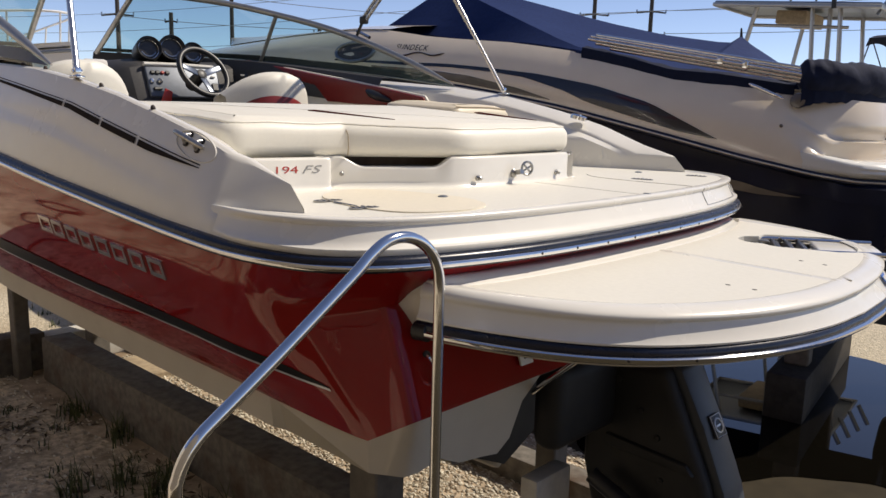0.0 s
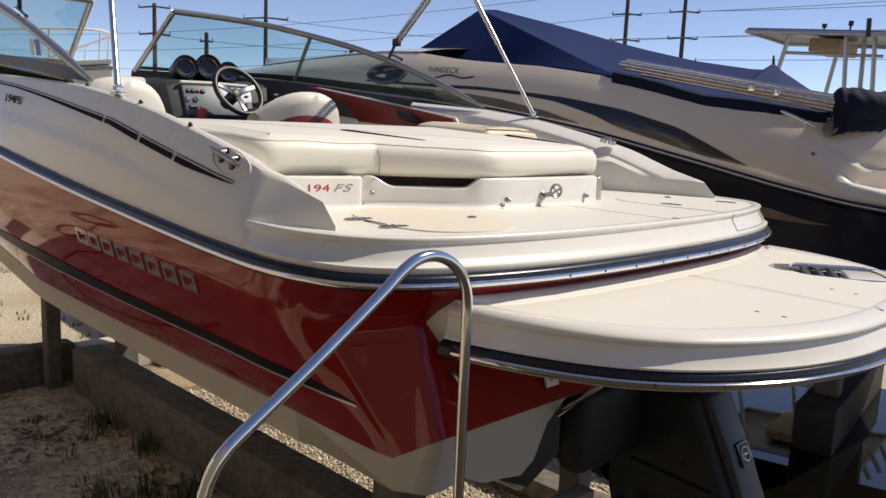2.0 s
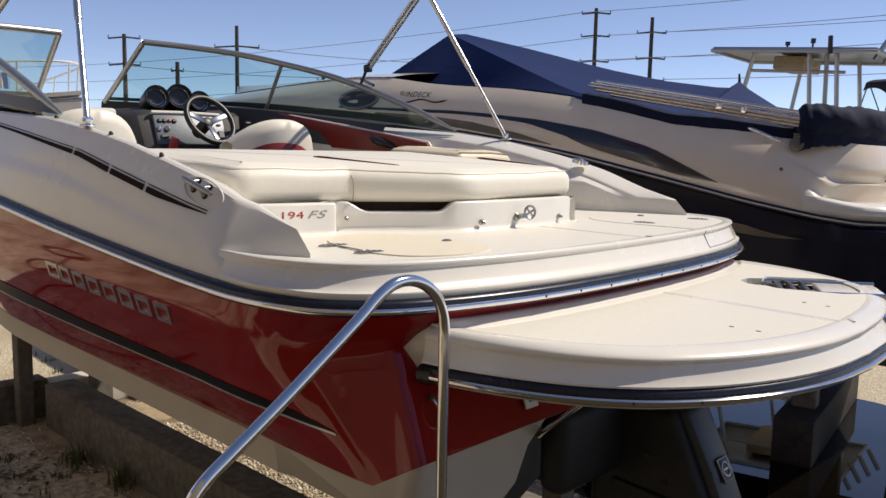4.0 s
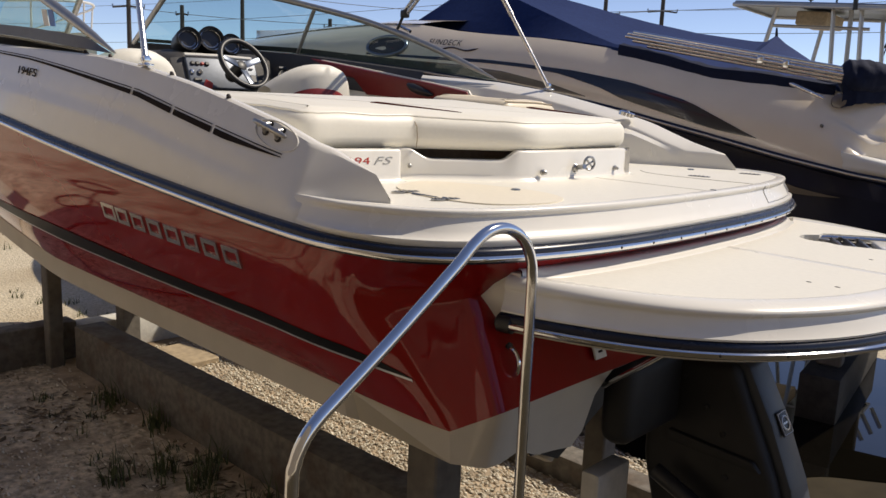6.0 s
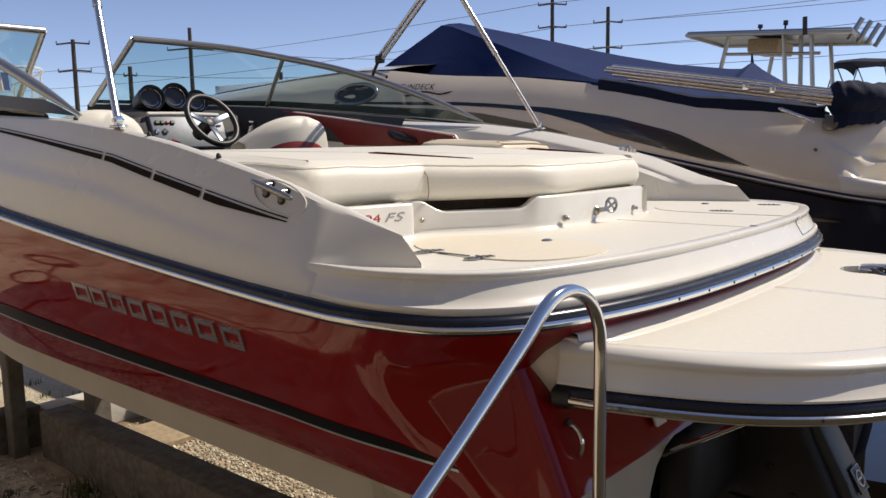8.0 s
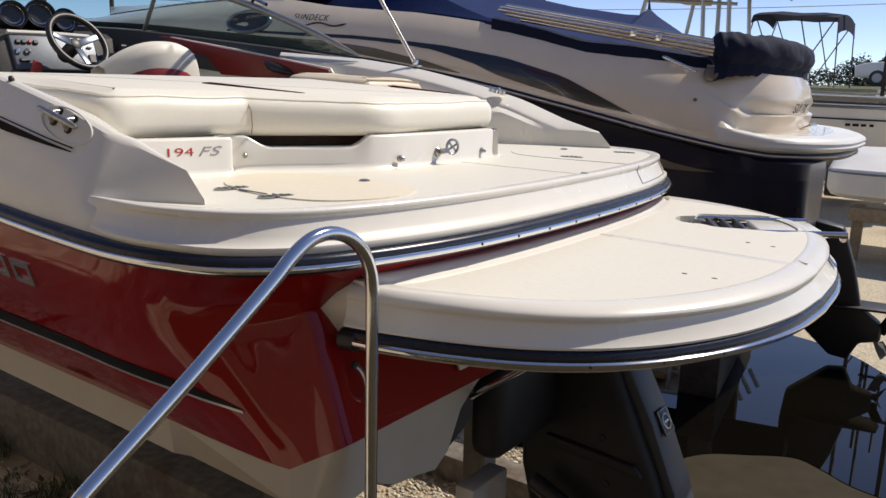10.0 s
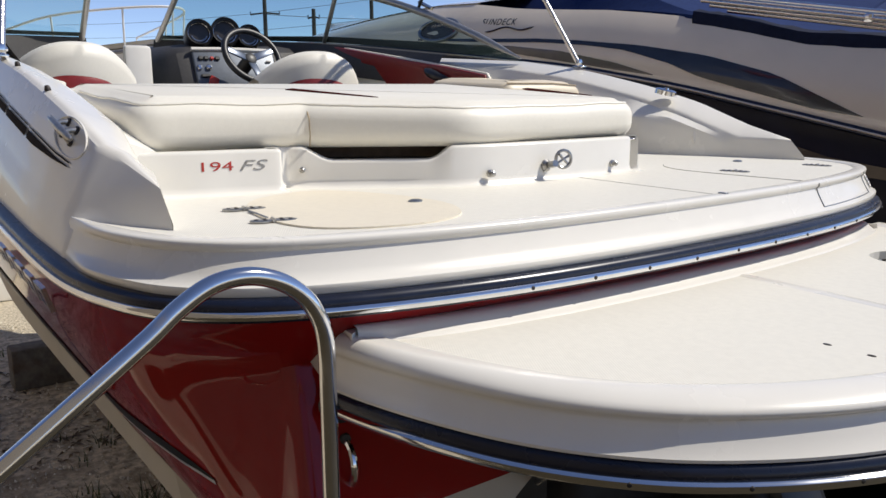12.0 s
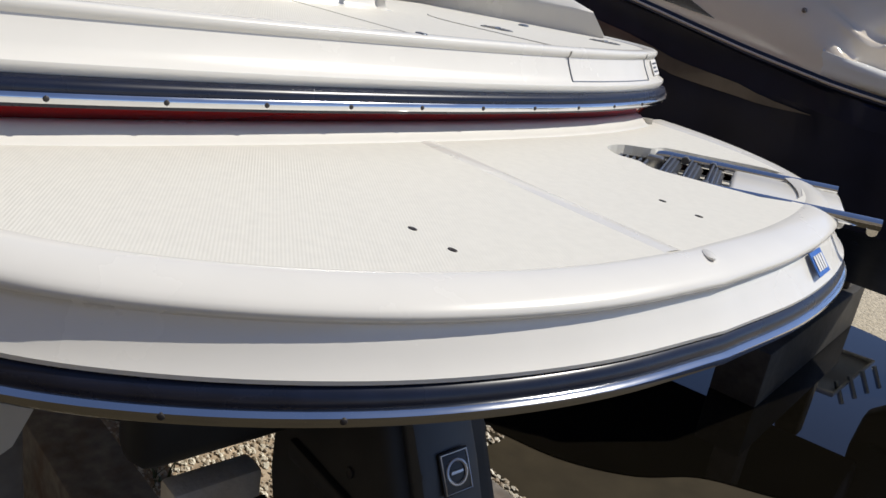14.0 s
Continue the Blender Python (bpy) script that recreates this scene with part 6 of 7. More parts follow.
NB_TZ = [(-6.26, 2.03), (-4.9, 2.035), (-4.36, 2.045), (-3.6, 2.062), (-3.14, 2.045), (-2.73, 1.985), (-2.0, 1.930), (-1.54, 1.865), (-1.2, 1.79), (-0.9, 1.715), (-0.6, 1.69), (-0.26, 1.640), (0.0, 1.600), (0.17, 1.580), (0.27, 1.575)]


def nb_full(ctrl, zt):
    h = [(x, y, interp(x, zt)) for x, y in cr(ctrl, 6)]
    return [Vector(p) for p in h] + [Vector((x, 2.5 - y, z)) for x, y, z in h[-2::-1]]


nb_r, nb_t = nb_full(NB_RC, NB_RZ), nb_full(NB_TC, NB_TZ)
nb_h, nb_q = nb_full(NB_HC, NB_RZ), nb_full(NB_QC, NB_RZ)
neighbour = thing("cabin_cruiser", "beige and navy cruiser under a blue canvas cover, alongside", "boat", (0.0, 2.49, G))
nb_inv = Matrix.Translation((0, -2.49, -G))
STREAK = [(-3.2, 1.45), (-1.3, 1.24), (-0.94, 1.17), (-0.69, 1.10), (-0.38, 1.065), (-0.27, 1.043), (-0.06, 1.028)]
STREAK_W = [(-3.2, 0.030), (-0.94, 0.036), (-0.69, 0.036), (-0.38, 0.028), (-0.27, 0.018), (-0.06, 0.001)]


def nbp(name, bm, mat, label="", smooth=45):
    bmesh.ops.transform(bm, matrix=NB, verts=bm.verts)
    ob = part(name, bm, mat, neighbour, label, smooth)
    ob.matrix_parent_inverse = nb_inv
    return ob


def nb_side(i, f):
    """The topside from rail (f = 0) to gunwale (f = 1); at the stern it steps in over the platform and a moulded shelf."""
    r, t, q = nb_r[i], nb_t[i], nb_q[i]
    p = r.lerp(t, f)
    out = (Vector((r.x, r.y, 0)) - Vector((t.x, t.y, 0)))
    p = p + out * 0.32 * math.sin(math.pi * f) ** 0.9
    e = min(1.0, max(0.0, (r.x + 0.14) / 0.26))
    if not e:
        return p
    e = e * e * (3 - 2 * e)
    inn = (Vector((0.0, 1.25, 0)) - Vector((q.x, q.y, 0))).normalized()
    base = r.z
    steps = [r, r + Vector((0, 0, 0.06)), r + Vector((0, 0, 0.105)), Vector((*((r + q) / 2).xy, base + 0.113)), Vector((*q.xy, base + 0.118)), Vector((*q.xy, base + 0.17)), Vector((*q.xy, base + 0.218)) - inn * 0.012,
             Vector((*q.xy, base + 0.228)) + inn * 0.028, Vector((*q.lerp(t, 0.35).xy, base + 0.30)) - inn * 0.03, Vector((*q.lerp(t, 0.6).xy, base + 0.38)) - inn * 0.02, t]
    k = min(9, int(f * 10))
    return p.lerp(steps[k].lerp(steps[k + 1], f * 10 - k), e)


nbp("topside", grid([[nb_side(i, f) for f in np.linspace(0, 1, 21)] for i in range(len(nb_r))]), NB_BEIGE, "glossy beige topsides", 75)
rows = []
for i, p in enumerate(nb_r):
    h = nb_h[i]
    k = h.x
    zc = interp(k, [(-6.8, 1.25), (-4.4, 0.80), (-2, 0.62), (0.44, 0.58)])
    inn = interp(k, [(-6.8, 0.0), (-5, 0.3), (-3, 0.26), (0, 0.16), (0.38, 0.10), (0.44, 0.0)])
    d = 1 if h.y < 1.25 else -1
    y2 = h.y + d * min(inn, abs(1.25 - h.y))
    zk = interp(k, [(-6.8, 1.1), (-5.5, 0.5), (-4, 0.2), (0.44, 0.09)])
    w = max(0.0, min(1.0, (-0.05 - k) / 0.9)) * (1.0 if k < 0.2 else 0.0)     # a knuckle below the rail that dies out aft
    rows.append([(p.x, p.y, p.z - 0.02), (h.x, h.y, p.z - 0.03), (h.x, h.y + d * (0.01 + 0.035 * w), p.z - 0.12), (h.x, h.y + d * (0.012 + 0.030 * w), p.z - 0.12 - 0.07 * w),
                 (h.x, h.y + (y2 - h.y) * 0.45, (p.z + zc) / 2), (h.x, y2, zc), (h.x, (y2 + 1.25) / 2, (zc + zk) / 2), (h.x, 1.25, zk)])
nbp("hull", grid(rows), NB_NAVY, "glossy navy hull", 30)
streak = []
for x in np.linspace(-3.2, STREAK[-1][0], 40):
    i = min(range(len(nb_h) // 2), key=lambda k: abs(nb_h[k].x - x))
    r = rows[i]
    w = interp(x, STREAK_W)
    zm = interp(x, STREAK)
    zs, ys = [p[2] for p in r[:6]][::-1], [p[1] for p in r[:6]][::-1]
    streak.append([(x, float(np.interp(z, zs, ys)) - 0.008, z) for z in (zm + w, zm, zm - w)])
nbp("hull_streak", grid(streak), NB_GREY, "thin taupe stripe that tapers aft")
rows = [[(p.x, (p.y - 1.25) * f + 1.25, p.z + 0.010 + 0.10 * (1 - abs(f) ** 2)) for f in (1, 0.9, 0.7, 0.4, 0.0, -0.4, -0.7, -0.9, -1)] for p in nb_t[:len(nb_t) // 2 - 2] if p.x < -3.0]
nbp("foredeck", grid(rows), NB_BEIGE, "beige moulded foredeck", 60)
ring_ = [p for p in nb_t if p.x > -0.62]
nbp("stern_deck", prism([(p.x, p.y, 1.574) for p in ring_], (0, 0, -0.03)), FAR_WHITE, "white aft deck", 0)
nbp("rub_rail", sweep(nb_r, [(-0.01, 0.018), (0.012, 0.018), (0.02, 0.008), (0.02, -0.014), (0.012, -0.022), (-0.01, -0.022)]), NB_NAVY, "dark rub rail")
nbp("rail_insert", sweep(nb_r, [(0.018, 0.006), (0.026, 0.0), (0.018, -0.008)]), NB_BEIGE, "pale strip")
# moulded swim platform and the step that runs into it
s0 = next(i for i, p in enumerate(nb_r) if p.x > -0.14)
ring_p = nb_r[s0:len(nb_r) - s0]
rows = []
for i, p in enumerate(ring_p):
    j, k = max(i - 1, 0), min(i + 1, len(ring_p) - 1)
    d = (ring_p[k] - ring_p[j]).normalized()
    n = Vector((d.y, -d.x, 0))
    e = min(1.0, min(i, len(ring_p) - 1 - i) / 8.0)
    rows.append([p + n * (o * e) + Vector((0, 0, z)) for o, z in ((0.0, 0.02), (0.045, 0.03), (0.06, 0.05), (0.05, 0.065), (0.06, 0.075), (0.05, 0.095), (0.0, 0.11), (-0.3, 0.115))])
nbp("swim_platform", grid(rows), FAR_WHITE, "white moulded swim platform", 50)


def nb_decal(x, z, out=0.004):
    i = min(range(len(nb_r) // 2), key=lambda k: abs(nb_r[k].x - x))
    a, b = (i, i + 1) if nb_r[i].x <= x else (i - 1, i)
    g = (x - nb_r[a].x) / (nb_r[b].x - nb_r[a].x)
    f = None
    best = 9
    for k in np.linspace(0, 1, 41):
        p = nb_side(a, k).lerp(nb_side(b, k), g)
        if abs(p.z - z) < best:
            best, f = abs(p.z - z), p
    return Vector((x, f.y - out, z))


def nb_stripe(name, tops, bots, x0, x1, mat, label):
    rows = []
    for x in np.linspace(x0, x1, 40):
        a, b = interp(x, tops), interp(x, bots)
        rows.append([nb_decal(x, a + (b - a) * f) for f in (0, 0.25, 0.5, 0.75, 1.0)])
    nbp(name, grid(rows), mat, label)


nb_stripe("side_stripe", [(-3.6, 1.828), (-2.77, 1.793), (-2.51, 1.784), (-2.22, 1.762), (-1.77, 1.716), (-1.355, 1.647), (-0.97, 1.543), (-0.536, 1.341)],
          [(-3.6, 1.815), (-2.77, 1.770), (-2.46, 1.758), (-2.1, 1.725), (-1.85, 1.690), (-1.553, 1.607), (-1.387, 1.538), (-1.15, 1.474), (-0.781, 1.378), (-0.536, 1.339)], -3.6, -0.536, NB_STRIPE, "dark blue sweeping stripe")
nb_stripe("side_stripe", [(-3.2, 1.775), (-2.7, 1.745), (-2.3, 1.700), (-1.9, 1.620), (-1.65, 1.550)], [(-3.2, 1.765), (-2.7, 1.700), (-2.3, 1.640), (-1.9, 1.580), (-1.65, 1.545)], -3.2, -1.65, NB_GREY, "taupe sweeping stripe")
pm = [nb_decal(-3.40 + 0.20 * math.cos(t), 1.88 + 0.075 * math.sin(t), 0.006) for t in np.linspace(0, 2 * math.pi, 33)[:-1]]
hole_ = bmesh.new()
hole_.faces.new([hole_.verts.new(p) for p in pm])
nbp("porthole", hole_, DIAL_FACE, "dark oval porthole", 0)
nbp("porthole_ring", tube(pm, 0.014, 8, True), DASH_SILVER, "metal porthole ring")
wm_ = NB @ facing(nb_decal(-2.86, 1.905, 0.008), (0, -1, 0.28)) @ Matrix.Rotation(radians(-3), 4, "Z")
words("SUNDECK", 0.060, NB_STRIPE, wm_, neighbour, "side_lettering", 0.001, 0.35, 1.15, "dark blue slanted lettering").matrix_parent_inverse = nb_inv
nbp("lettering_swoosh", tube([nb_decal(x, 1.855 + 0.012 * math.sin(22 * x), 0.006) for x in np.linspace(-2.95, -2.55, 16)], [0.001] + [0.006] * 14 + [0.001], 6), NB_STRIPE)


def nb_stern(u, z, out=0.004):
    """A place on the rounded stern: u along the quarter from where it is 0.8 in from the port side, at height z."""
    cols = [i for i in range(len(nb_q) // 2 + 1) if nb_q[i].x > 0.0]
    pts = []
    for i in cols:
        line = [nb_side(i, f) for f in np.linspace(0.45, 1, 34)]
        pts.append(min(line, key=lambda p: abs(p.z - z)))
    run = [0.0]
    for a, b in zip(pts, pts[1:]):
        run.append(run[-1] + (b - a).length)
    mid = float(np.interp(0.80, [p.y for p in pts], run))
    p = Vector([float(np.interp(mid + u, run, [q[k] for q in pts])) for k in range(3)])
    q = Vector([float(np.interp(mid + u + 0.02, run, [q[k] for q in pts])) for k in range(3)])
    d = (q - p).normalized()
    return Vector((p.x, p.y, z)) + Vector((d.y, -d.x, 0)).normalized() * out


name_ = words("SUMMER", 0.085, NB_STRIPE, Matrix(), neighbour, "stern_lettering", 0.001, 0.0, 1.0, "dark blue name on the stern")
name_.matrix_parent_inverse = nb_inv
for v in name_.data.vertices:
    v.co = NB @ nb_stern(v.co.x, 1.385 + v.co.y, 0.012 + v.co.z)


# blue cover: a tent that rises steeply from the deck to its peak, then slopes aft over a long fold
def cover_section(x):
    zg = interp(x, NB_TZ) + 0.012
    yg = interp(x, [(-3.95, 0.86), (-3.75, 0.82), (-3.2, 0.74), (-2.6, 0.56), (-2.0, 0.30), (-1.55, 0.145), (-0.6, 0.165), (-0.3, 0.21)])
    zr = interp(x, [(-3.95, 2.165), (-3.75, 2.19), (-3.32, 2.525), (-3.2, 2.52), (-2.5, 2.345), (-1.85, 2.165), (-1.35, 2.055), (-0.87, 1.985), (-0.79, 2.035), (-0.70, 1.96), (-0.55, 1.87), (-0.3, 1.70)])
    ye = interp(x, [(-3.95, 0.88), (-3.75, 0.86), (-3.32, 1.14), (-3.2, 1.12), (-1.55, 0.17), (-0.3, 0.23)])
    ze = interp(x, [(-3.95, 2.075), (-3.75, 2.15), (-3.32, 2.50), (-3.2, 2.475), (-1.55, 1.89)]) if x < -1.55 else zg + 0.02
    half = [(yg, zg - 0.05), (yg, zg), (yg + (ye - yg) * 0.5, zg + (ze - zg) * 0.47), (ye, ze)]
    for f in (0.02, 0.25, 0.5, 0.75, 1.0):
        sag = -0.02 * math.sin(math.pi * f) * min(1, max(0.0, (x + 3.5) / 1.6))
        half.append((ye + (1.25 - ye) * f, ze + (zr - ze) * f + sag))
    return [(x, y, z) for y, z in half] + [(x, 2.5 - y, z) for y, z in half[-2::-1]]


nbp("canvas_cover", grid([cover_section(x) for x in (-3.95, -3.75, -3.6, -3.45, -3.32, -3.2, -2.9, -2.6, -2.3, -2.0, -1.75, -1.55, -1.35, -1.1, -0.95, -0.86, -0.79, -0.72, -0.6, -0.5, -0.4)]), TARP_BLUE, "blue canvas cover stretched over the boat", 22)
nbp("cover_prop", tube([(-0.79, 1.25, 2.02), (-0.795, 1.25, 2.09)], [0.012, 0.006], 8), BLACK_PLASTIC)
hem = []
for x in np.linspace(-1.5, -0.18, 24):
    y, z = float(np.interp(x, [p[0] for p in NB_TC], [p[1] for p in NB_TC])), interp(x, NB_TZ)
    w = 0.004 * math.sin(31 * x) + 0.003 * math.sin(57 * x)
    hem.append([(x, y + 0.05, z + 0.05 + w), (x, y - 0.02, z + 0.035), (x, y - 0.03 + 0.3 * w, z - 0.01), (x, y - 0.025, z - 0.045 + w)])
nbp("cover_hem", grid(hem), TARP_NAVY, "navy canvas hem", 60)
for k, (dz, dy, x0) in enumerate(((0.0, 0.0, -1.47), (0.019, 0.012, -1.46), (-0.020, 0.008, -1.42), (0.036, 0.03, -1.43), (-0.040, 0.016, -1.32))):
    nbp("folded_pole", tube([(x0, 0.16 + dy, 1.945 + dz - 0.165 * (x0 + 1.467)), (-0.12, 0.16 + dy, 1.72 + dz)], 0.0105, 8), CHROME, "polished folded canopy pole")
nbp("pole_clamp", rbox((-0.45, 0.17, 1.775), (0.035, 0.06, 0.055), 0.01, 2), CHROME)
nbp("pole_clamp", rbox((-0.60, 0.18, 1.80), (0.04, 0.06, 0.05), 0.008, 2), CHROME)
roll = []
ROLL_AXIS = [(-0.16, 0.20, 1.715), (-0.06, 0.26, 1.712), (0.06, 0.44, 1.705), (0.15, 0.72, 1.70), (0.19, 1.05, 1.695), (0.20, 1.4, 1.695), (0.15, 1.8, 1.70), (0.05, 2.1, 1.70), (-0.12, 2.28, 1.70)]
axis_ = [Vector(p) for p in cr(ROLL_AXIS, 10)]
for k, c in enumerate(axis_):
    d = (axis_[min(k + 1, len(axis_) - 1)] - axis_[max(k - 1, 0)]).normalized()
    sd = Vector((d.y, -d.x, 0)).normalized()
    end = min(1.0, 0.5 + 0.16 * min(k, len(axis_) - 1 - k))
    ring_ = []
    for t in np.linspace(0, 2 * math.pi, 41)[:-1]:
        v = Vector((0.5 * k + 0.8 * math.cos(t), 2.0 * math.cos(t), 2.0 * math.sin(t)))
        fold = 0.16 * abs(noise.noise(v * 0.45)) + 0.05 * noise.noise(v * 1.1) + 0.05 * math.sin(0.5 * k + 2.5 * math.sin(t) + 2 * noise.noise(v * 0.5))
        r = 0.098 * end * (0.92 + fold)
        ring_.append(c + sd * (1.15 * r * math.cos(t)) + Vector((0, 0, 1.05 * r * math.sin(t))))
    roll.append(ring_)
nbp("rolled_canvas", grid(roll, closed=True, caps=True), TARP_NAVY, "bunched roll of navy canvas", 80)
drape = []
for k, c in enumerate(axis_[2:58]):
    f = noise.noise(Vector((0.55 * k, 0, 2.0)))
    o = (Vector((c.x, c.y, 0)) - Vector((-0.4, 1.25, 0))).normalized()
    low = 1.535 + 0.035 * math.sin(0.11 * k) + 0.012 * f
    drape.append([c + o * 0.06 + Vector((0, 0, -0.02)), Vector((c.x, c.y, 1.63)) + o * (0.075 + 0.015 * f), Vector((c.x, c.y, low)) + o * (0.07 + 0.012 * f)])
nbp("canvas_drape", grid(drape), TARP_NAVY, "navy canvas that hangs under the roll", 70)
nc = nb_decal(-0.31, 1.625, 0.0)
nbp("mooring_cleat", joined(tube([nc + Vector((u, -0.045, -0.42 * u)) for u in (-0.1, -0.08, 0, 0.08, 0.1)], [0.005, 0.011, 0.012, 0.011, 0.005], 8), *[tube([nc + Vector((u, 0, -0.42 * u)), nc + Vector((u, -0.045, -0.42 * u))], 0.012, 8) for u in (-0.035, 0.035)]), CHROME, "chrome mooring cleat")
for x, z, r in ((-0.14, 1.575, 0.045), (-0.2, 1.43, 0.010)):
    p_ = nb_decal(x, z, -0.006)
    nbp("through_hull", lathe([(r, 0), (r * 0.9, 0.014), (r * 0.5, 0.020)], 16, facing(p_, (0, -1, 0.2))), NB_GREY, "taupe through-hull fitting")
nbp("grab_rail", tube([(0.31, 0.84, 1.262), (0.36, 0.84, 1.285), (0.385, 0.95, 1.287), (0.38, 1.06, 1.287), (0.33, 1.07, 1.262)], 0.009, 8), CHROME, "small steel grab rail")
nbp("outdrive", prism([(x, 1.43, z) for x, z in ((0.40, 0.62), (0.62, 0.58), (0.72, 0.30), (0.79, 0.02), (0.93, -0.08), (0.93, -0.19), (0.80, -0.22), (0.74, -0.35), (0.62, -0.335), (0.37, -0.11), (0.35, 0.10), (0.36, 0.35))], (0, 0.15, 0), 0.02, 2), BLACK_PLASTIC, "black stern drive")
nbp("cavitation_plate", prism([(x, y, 0.03) for x, y in ((0.45, 1.43), (0.62, 1.36), (0.98, 1.38), (1.0, 1.50), (0.98, 1.62), (0.62, 1.64), (0.45, 1.57))], (0, 0, 0.018), 0.004), BLACK_PLASTIC)
for k in range(4):
    a = 2 * math.pi * k / 4 + 0.5
    c = Vector((0.95, 1.50, -0.175))
    nbp("propeller_blade", grid([[c + Vector((0.06 * (t - 0.5) + 0.05 * w, r * math.cos(a + w * 0.55), r * math.sin(a + w * 0.55))) for w in (-0.6, -0.2, 0.2, 0.6)] for t, r in ((0, 0.04), (0.4, 0.10), (0.8, 0.15), (1, 0.17))]), DRIVE_GREY, "black propeller blade")
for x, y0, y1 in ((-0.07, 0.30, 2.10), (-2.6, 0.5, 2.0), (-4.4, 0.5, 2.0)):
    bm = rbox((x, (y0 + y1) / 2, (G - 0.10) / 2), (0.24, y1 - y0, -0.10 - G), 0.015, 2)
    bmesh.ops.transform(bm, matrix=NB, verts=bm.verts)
    solid("support_beam", bm, DARK_CONCRETE, "dark concrete cross beam under the cruiser", "support beam")
    for y in (0.62, 1.88):
        bm = rbox((x, y, 0.14), (0.15, 0.13, 0.48), 0.012, 1)
        bmesh.ops.transform(bm, matrix=NB, verts=bm.verts)
        solid("support_post", bm, OLD_WOOD, "upright timber post on the cruiser's cross beam", "post", "posts under the cruiser")


# ---- other boats in the yard ----
def yard_boat(label, m, length, beam_, sheer, keel, stern_cut=0.0, stripe=None, group="boats in the yard"):
    """A plain white hull on blocks: bow towards -x, stern at the origin."""
    b = thing("yard_boat", label, "boat", m.translation, group)
    inv = Matrix.Translation(-m.translation)
    rows = []
    for t in (0, 0.008, 0.018, 0.03, 0.045, 0.07, 0.11, 0.16, 0.22, 0.28, 0.34, 0.4, 0.46, 0.52, 0.58, 0.64, 0.70, 0.76, 0.82, 0.88, 0.94, 1.0):
        x = -length * t
        w = beam_ / 2 * (1 - max(0.0, (t - 0.35) / 0.65) ** 2.4)
        zs = sheer + 0.35 * t ** 2 - stern_cut * max(0, 1 - t / 0.032) ** 1.3
        zc, zk = keel + 0.35 + 0.8 * t ** 3, keel + 0.9 * t ** 4
        half = [(w, zs), (w * 0.99, zs - 0.06), (w * 0.96, (zs + zc) / 2), (w * 0.85, zc), (w * 0.4, (zc + zk) / 2), (0, zk)]
        rows.append([(x, -y, z) for y, z in half] + [(x, y, z) for y, z in half[-2::-1]])
    bm = grid(rows)
    bm2 = bmesh.new()
    bm2.faces.new([bm2.verts.new(p) for p in rows[0]])
    bm = joined(bm, bm2)
    bmesh.ops.transform(bm, matrix=m, verts=bm.verts)
    part("hull", bm, FAR_WHITE, b).matrix_parent_inverse = inv
    deck = grid([[(r[0][0], r[0][1] * k, r[0][2] + 0.03 + (0.05 if abs(k) > 0.85 else 0.0)) for k in (1, 0.98, 0.86, 0.84, -0.84, -0.86, -0.98, -1)] for r in rows])
    bmesh.ops.transform(deck, matrix=m, verts=deck.verts)
    part("deck", deck, FAR_WHITE, b).matrix_parent_inverse = inv
    for s in (-1, 1):
        r_ = tube([m @ Vector((r[0][0], s * abs(r[0][1]), r[0][2] - 0.03)) for r in rows], 0.022, 6)
        part("rub_rail", r_, DASH_SILVER, b).matrix_parent_inverse = inv
    if stripe:
        for s in (-1, 1):
            st = grid([[m @ Vector((r[0][0], s * (abs(r[0][1]) * 0.975 + 0.012), r[0][2] - 0.150)), m @ Vector((r[0][0], s * (abs(r[0][1]) * 0.973 + 0.012), r[0][2] - 0.166))] for r in rows[2:]])
            part("hull_stripe", st, stripe, b).matrix_parent_inverse = inv
    for x in (-0.8, -length * 0.6):
        bl = rbox(m @ Vector((x, 0, keel / 2 + (G - m.translation.z) / 2 + 0.08)), (0.35, beam_ * 0.5, keel + m.translation.z - G + 0.2), 0.02, 1)
        part("cradle_block", bl, CONCRETE, b).matrix_parent_inverse = inv

    def add(name, bm, mat, label=""):
        bmesh.ops.transform(bm, matrix=m, verts=bm.verts)
        ob = part(name, bm, mat, b, label)
        ob.matrix_parent_inverse = inv
        return ob

    return add


# centre-console boat with a T-top and an outboard motor
FAR_SCALE = Matrix.Translation((1.3, -2.25, 1.51)) @ Matrix.Scale(1.42, 4) @ Matrix.Translation((-1.3, 2.25, -1.51))
add = yard_boat("white centre-console boat with a pale T-top and grey outboard motor", FAR_SCALE @ Matrix.Translation((0.42, 8.6, 0)) @ Matrix.Rotation(radians(5), 4, "Z"), 7.2, 2.3, 1.36, 0.55, 0.40, BLACK_DECAL)
for k, w in enumerate((0.05, 0.06, 0.05, 0.04)):
    add("hull_lettering", rbox((-0.74 + 0.075 * k, -1.150, 1.15), (w, 0.012, 0.028), 0.003, 1), BLACK_DECAL, "dark bar of unreadable lettering")
add("outboard_motor", grid([[(0.40 + 0.46 * u, -0.35 + 0.26 * v, z) for u, v in [(math.cos(t) * k, math.sin(t) * k) for t in np.linspace(0, 2 * math.pi, 17)[:-1]]] for z, k in ((0.75, 0.5), (0.9, 0.62), (1.05, 0.85), (1.25, 1.0), (1.45, 1.0), (1.58, 0.86), (1.66, 0.55))], closed=True, caps=True), DRIVE_BLUE, "grey outboard motor cowling")
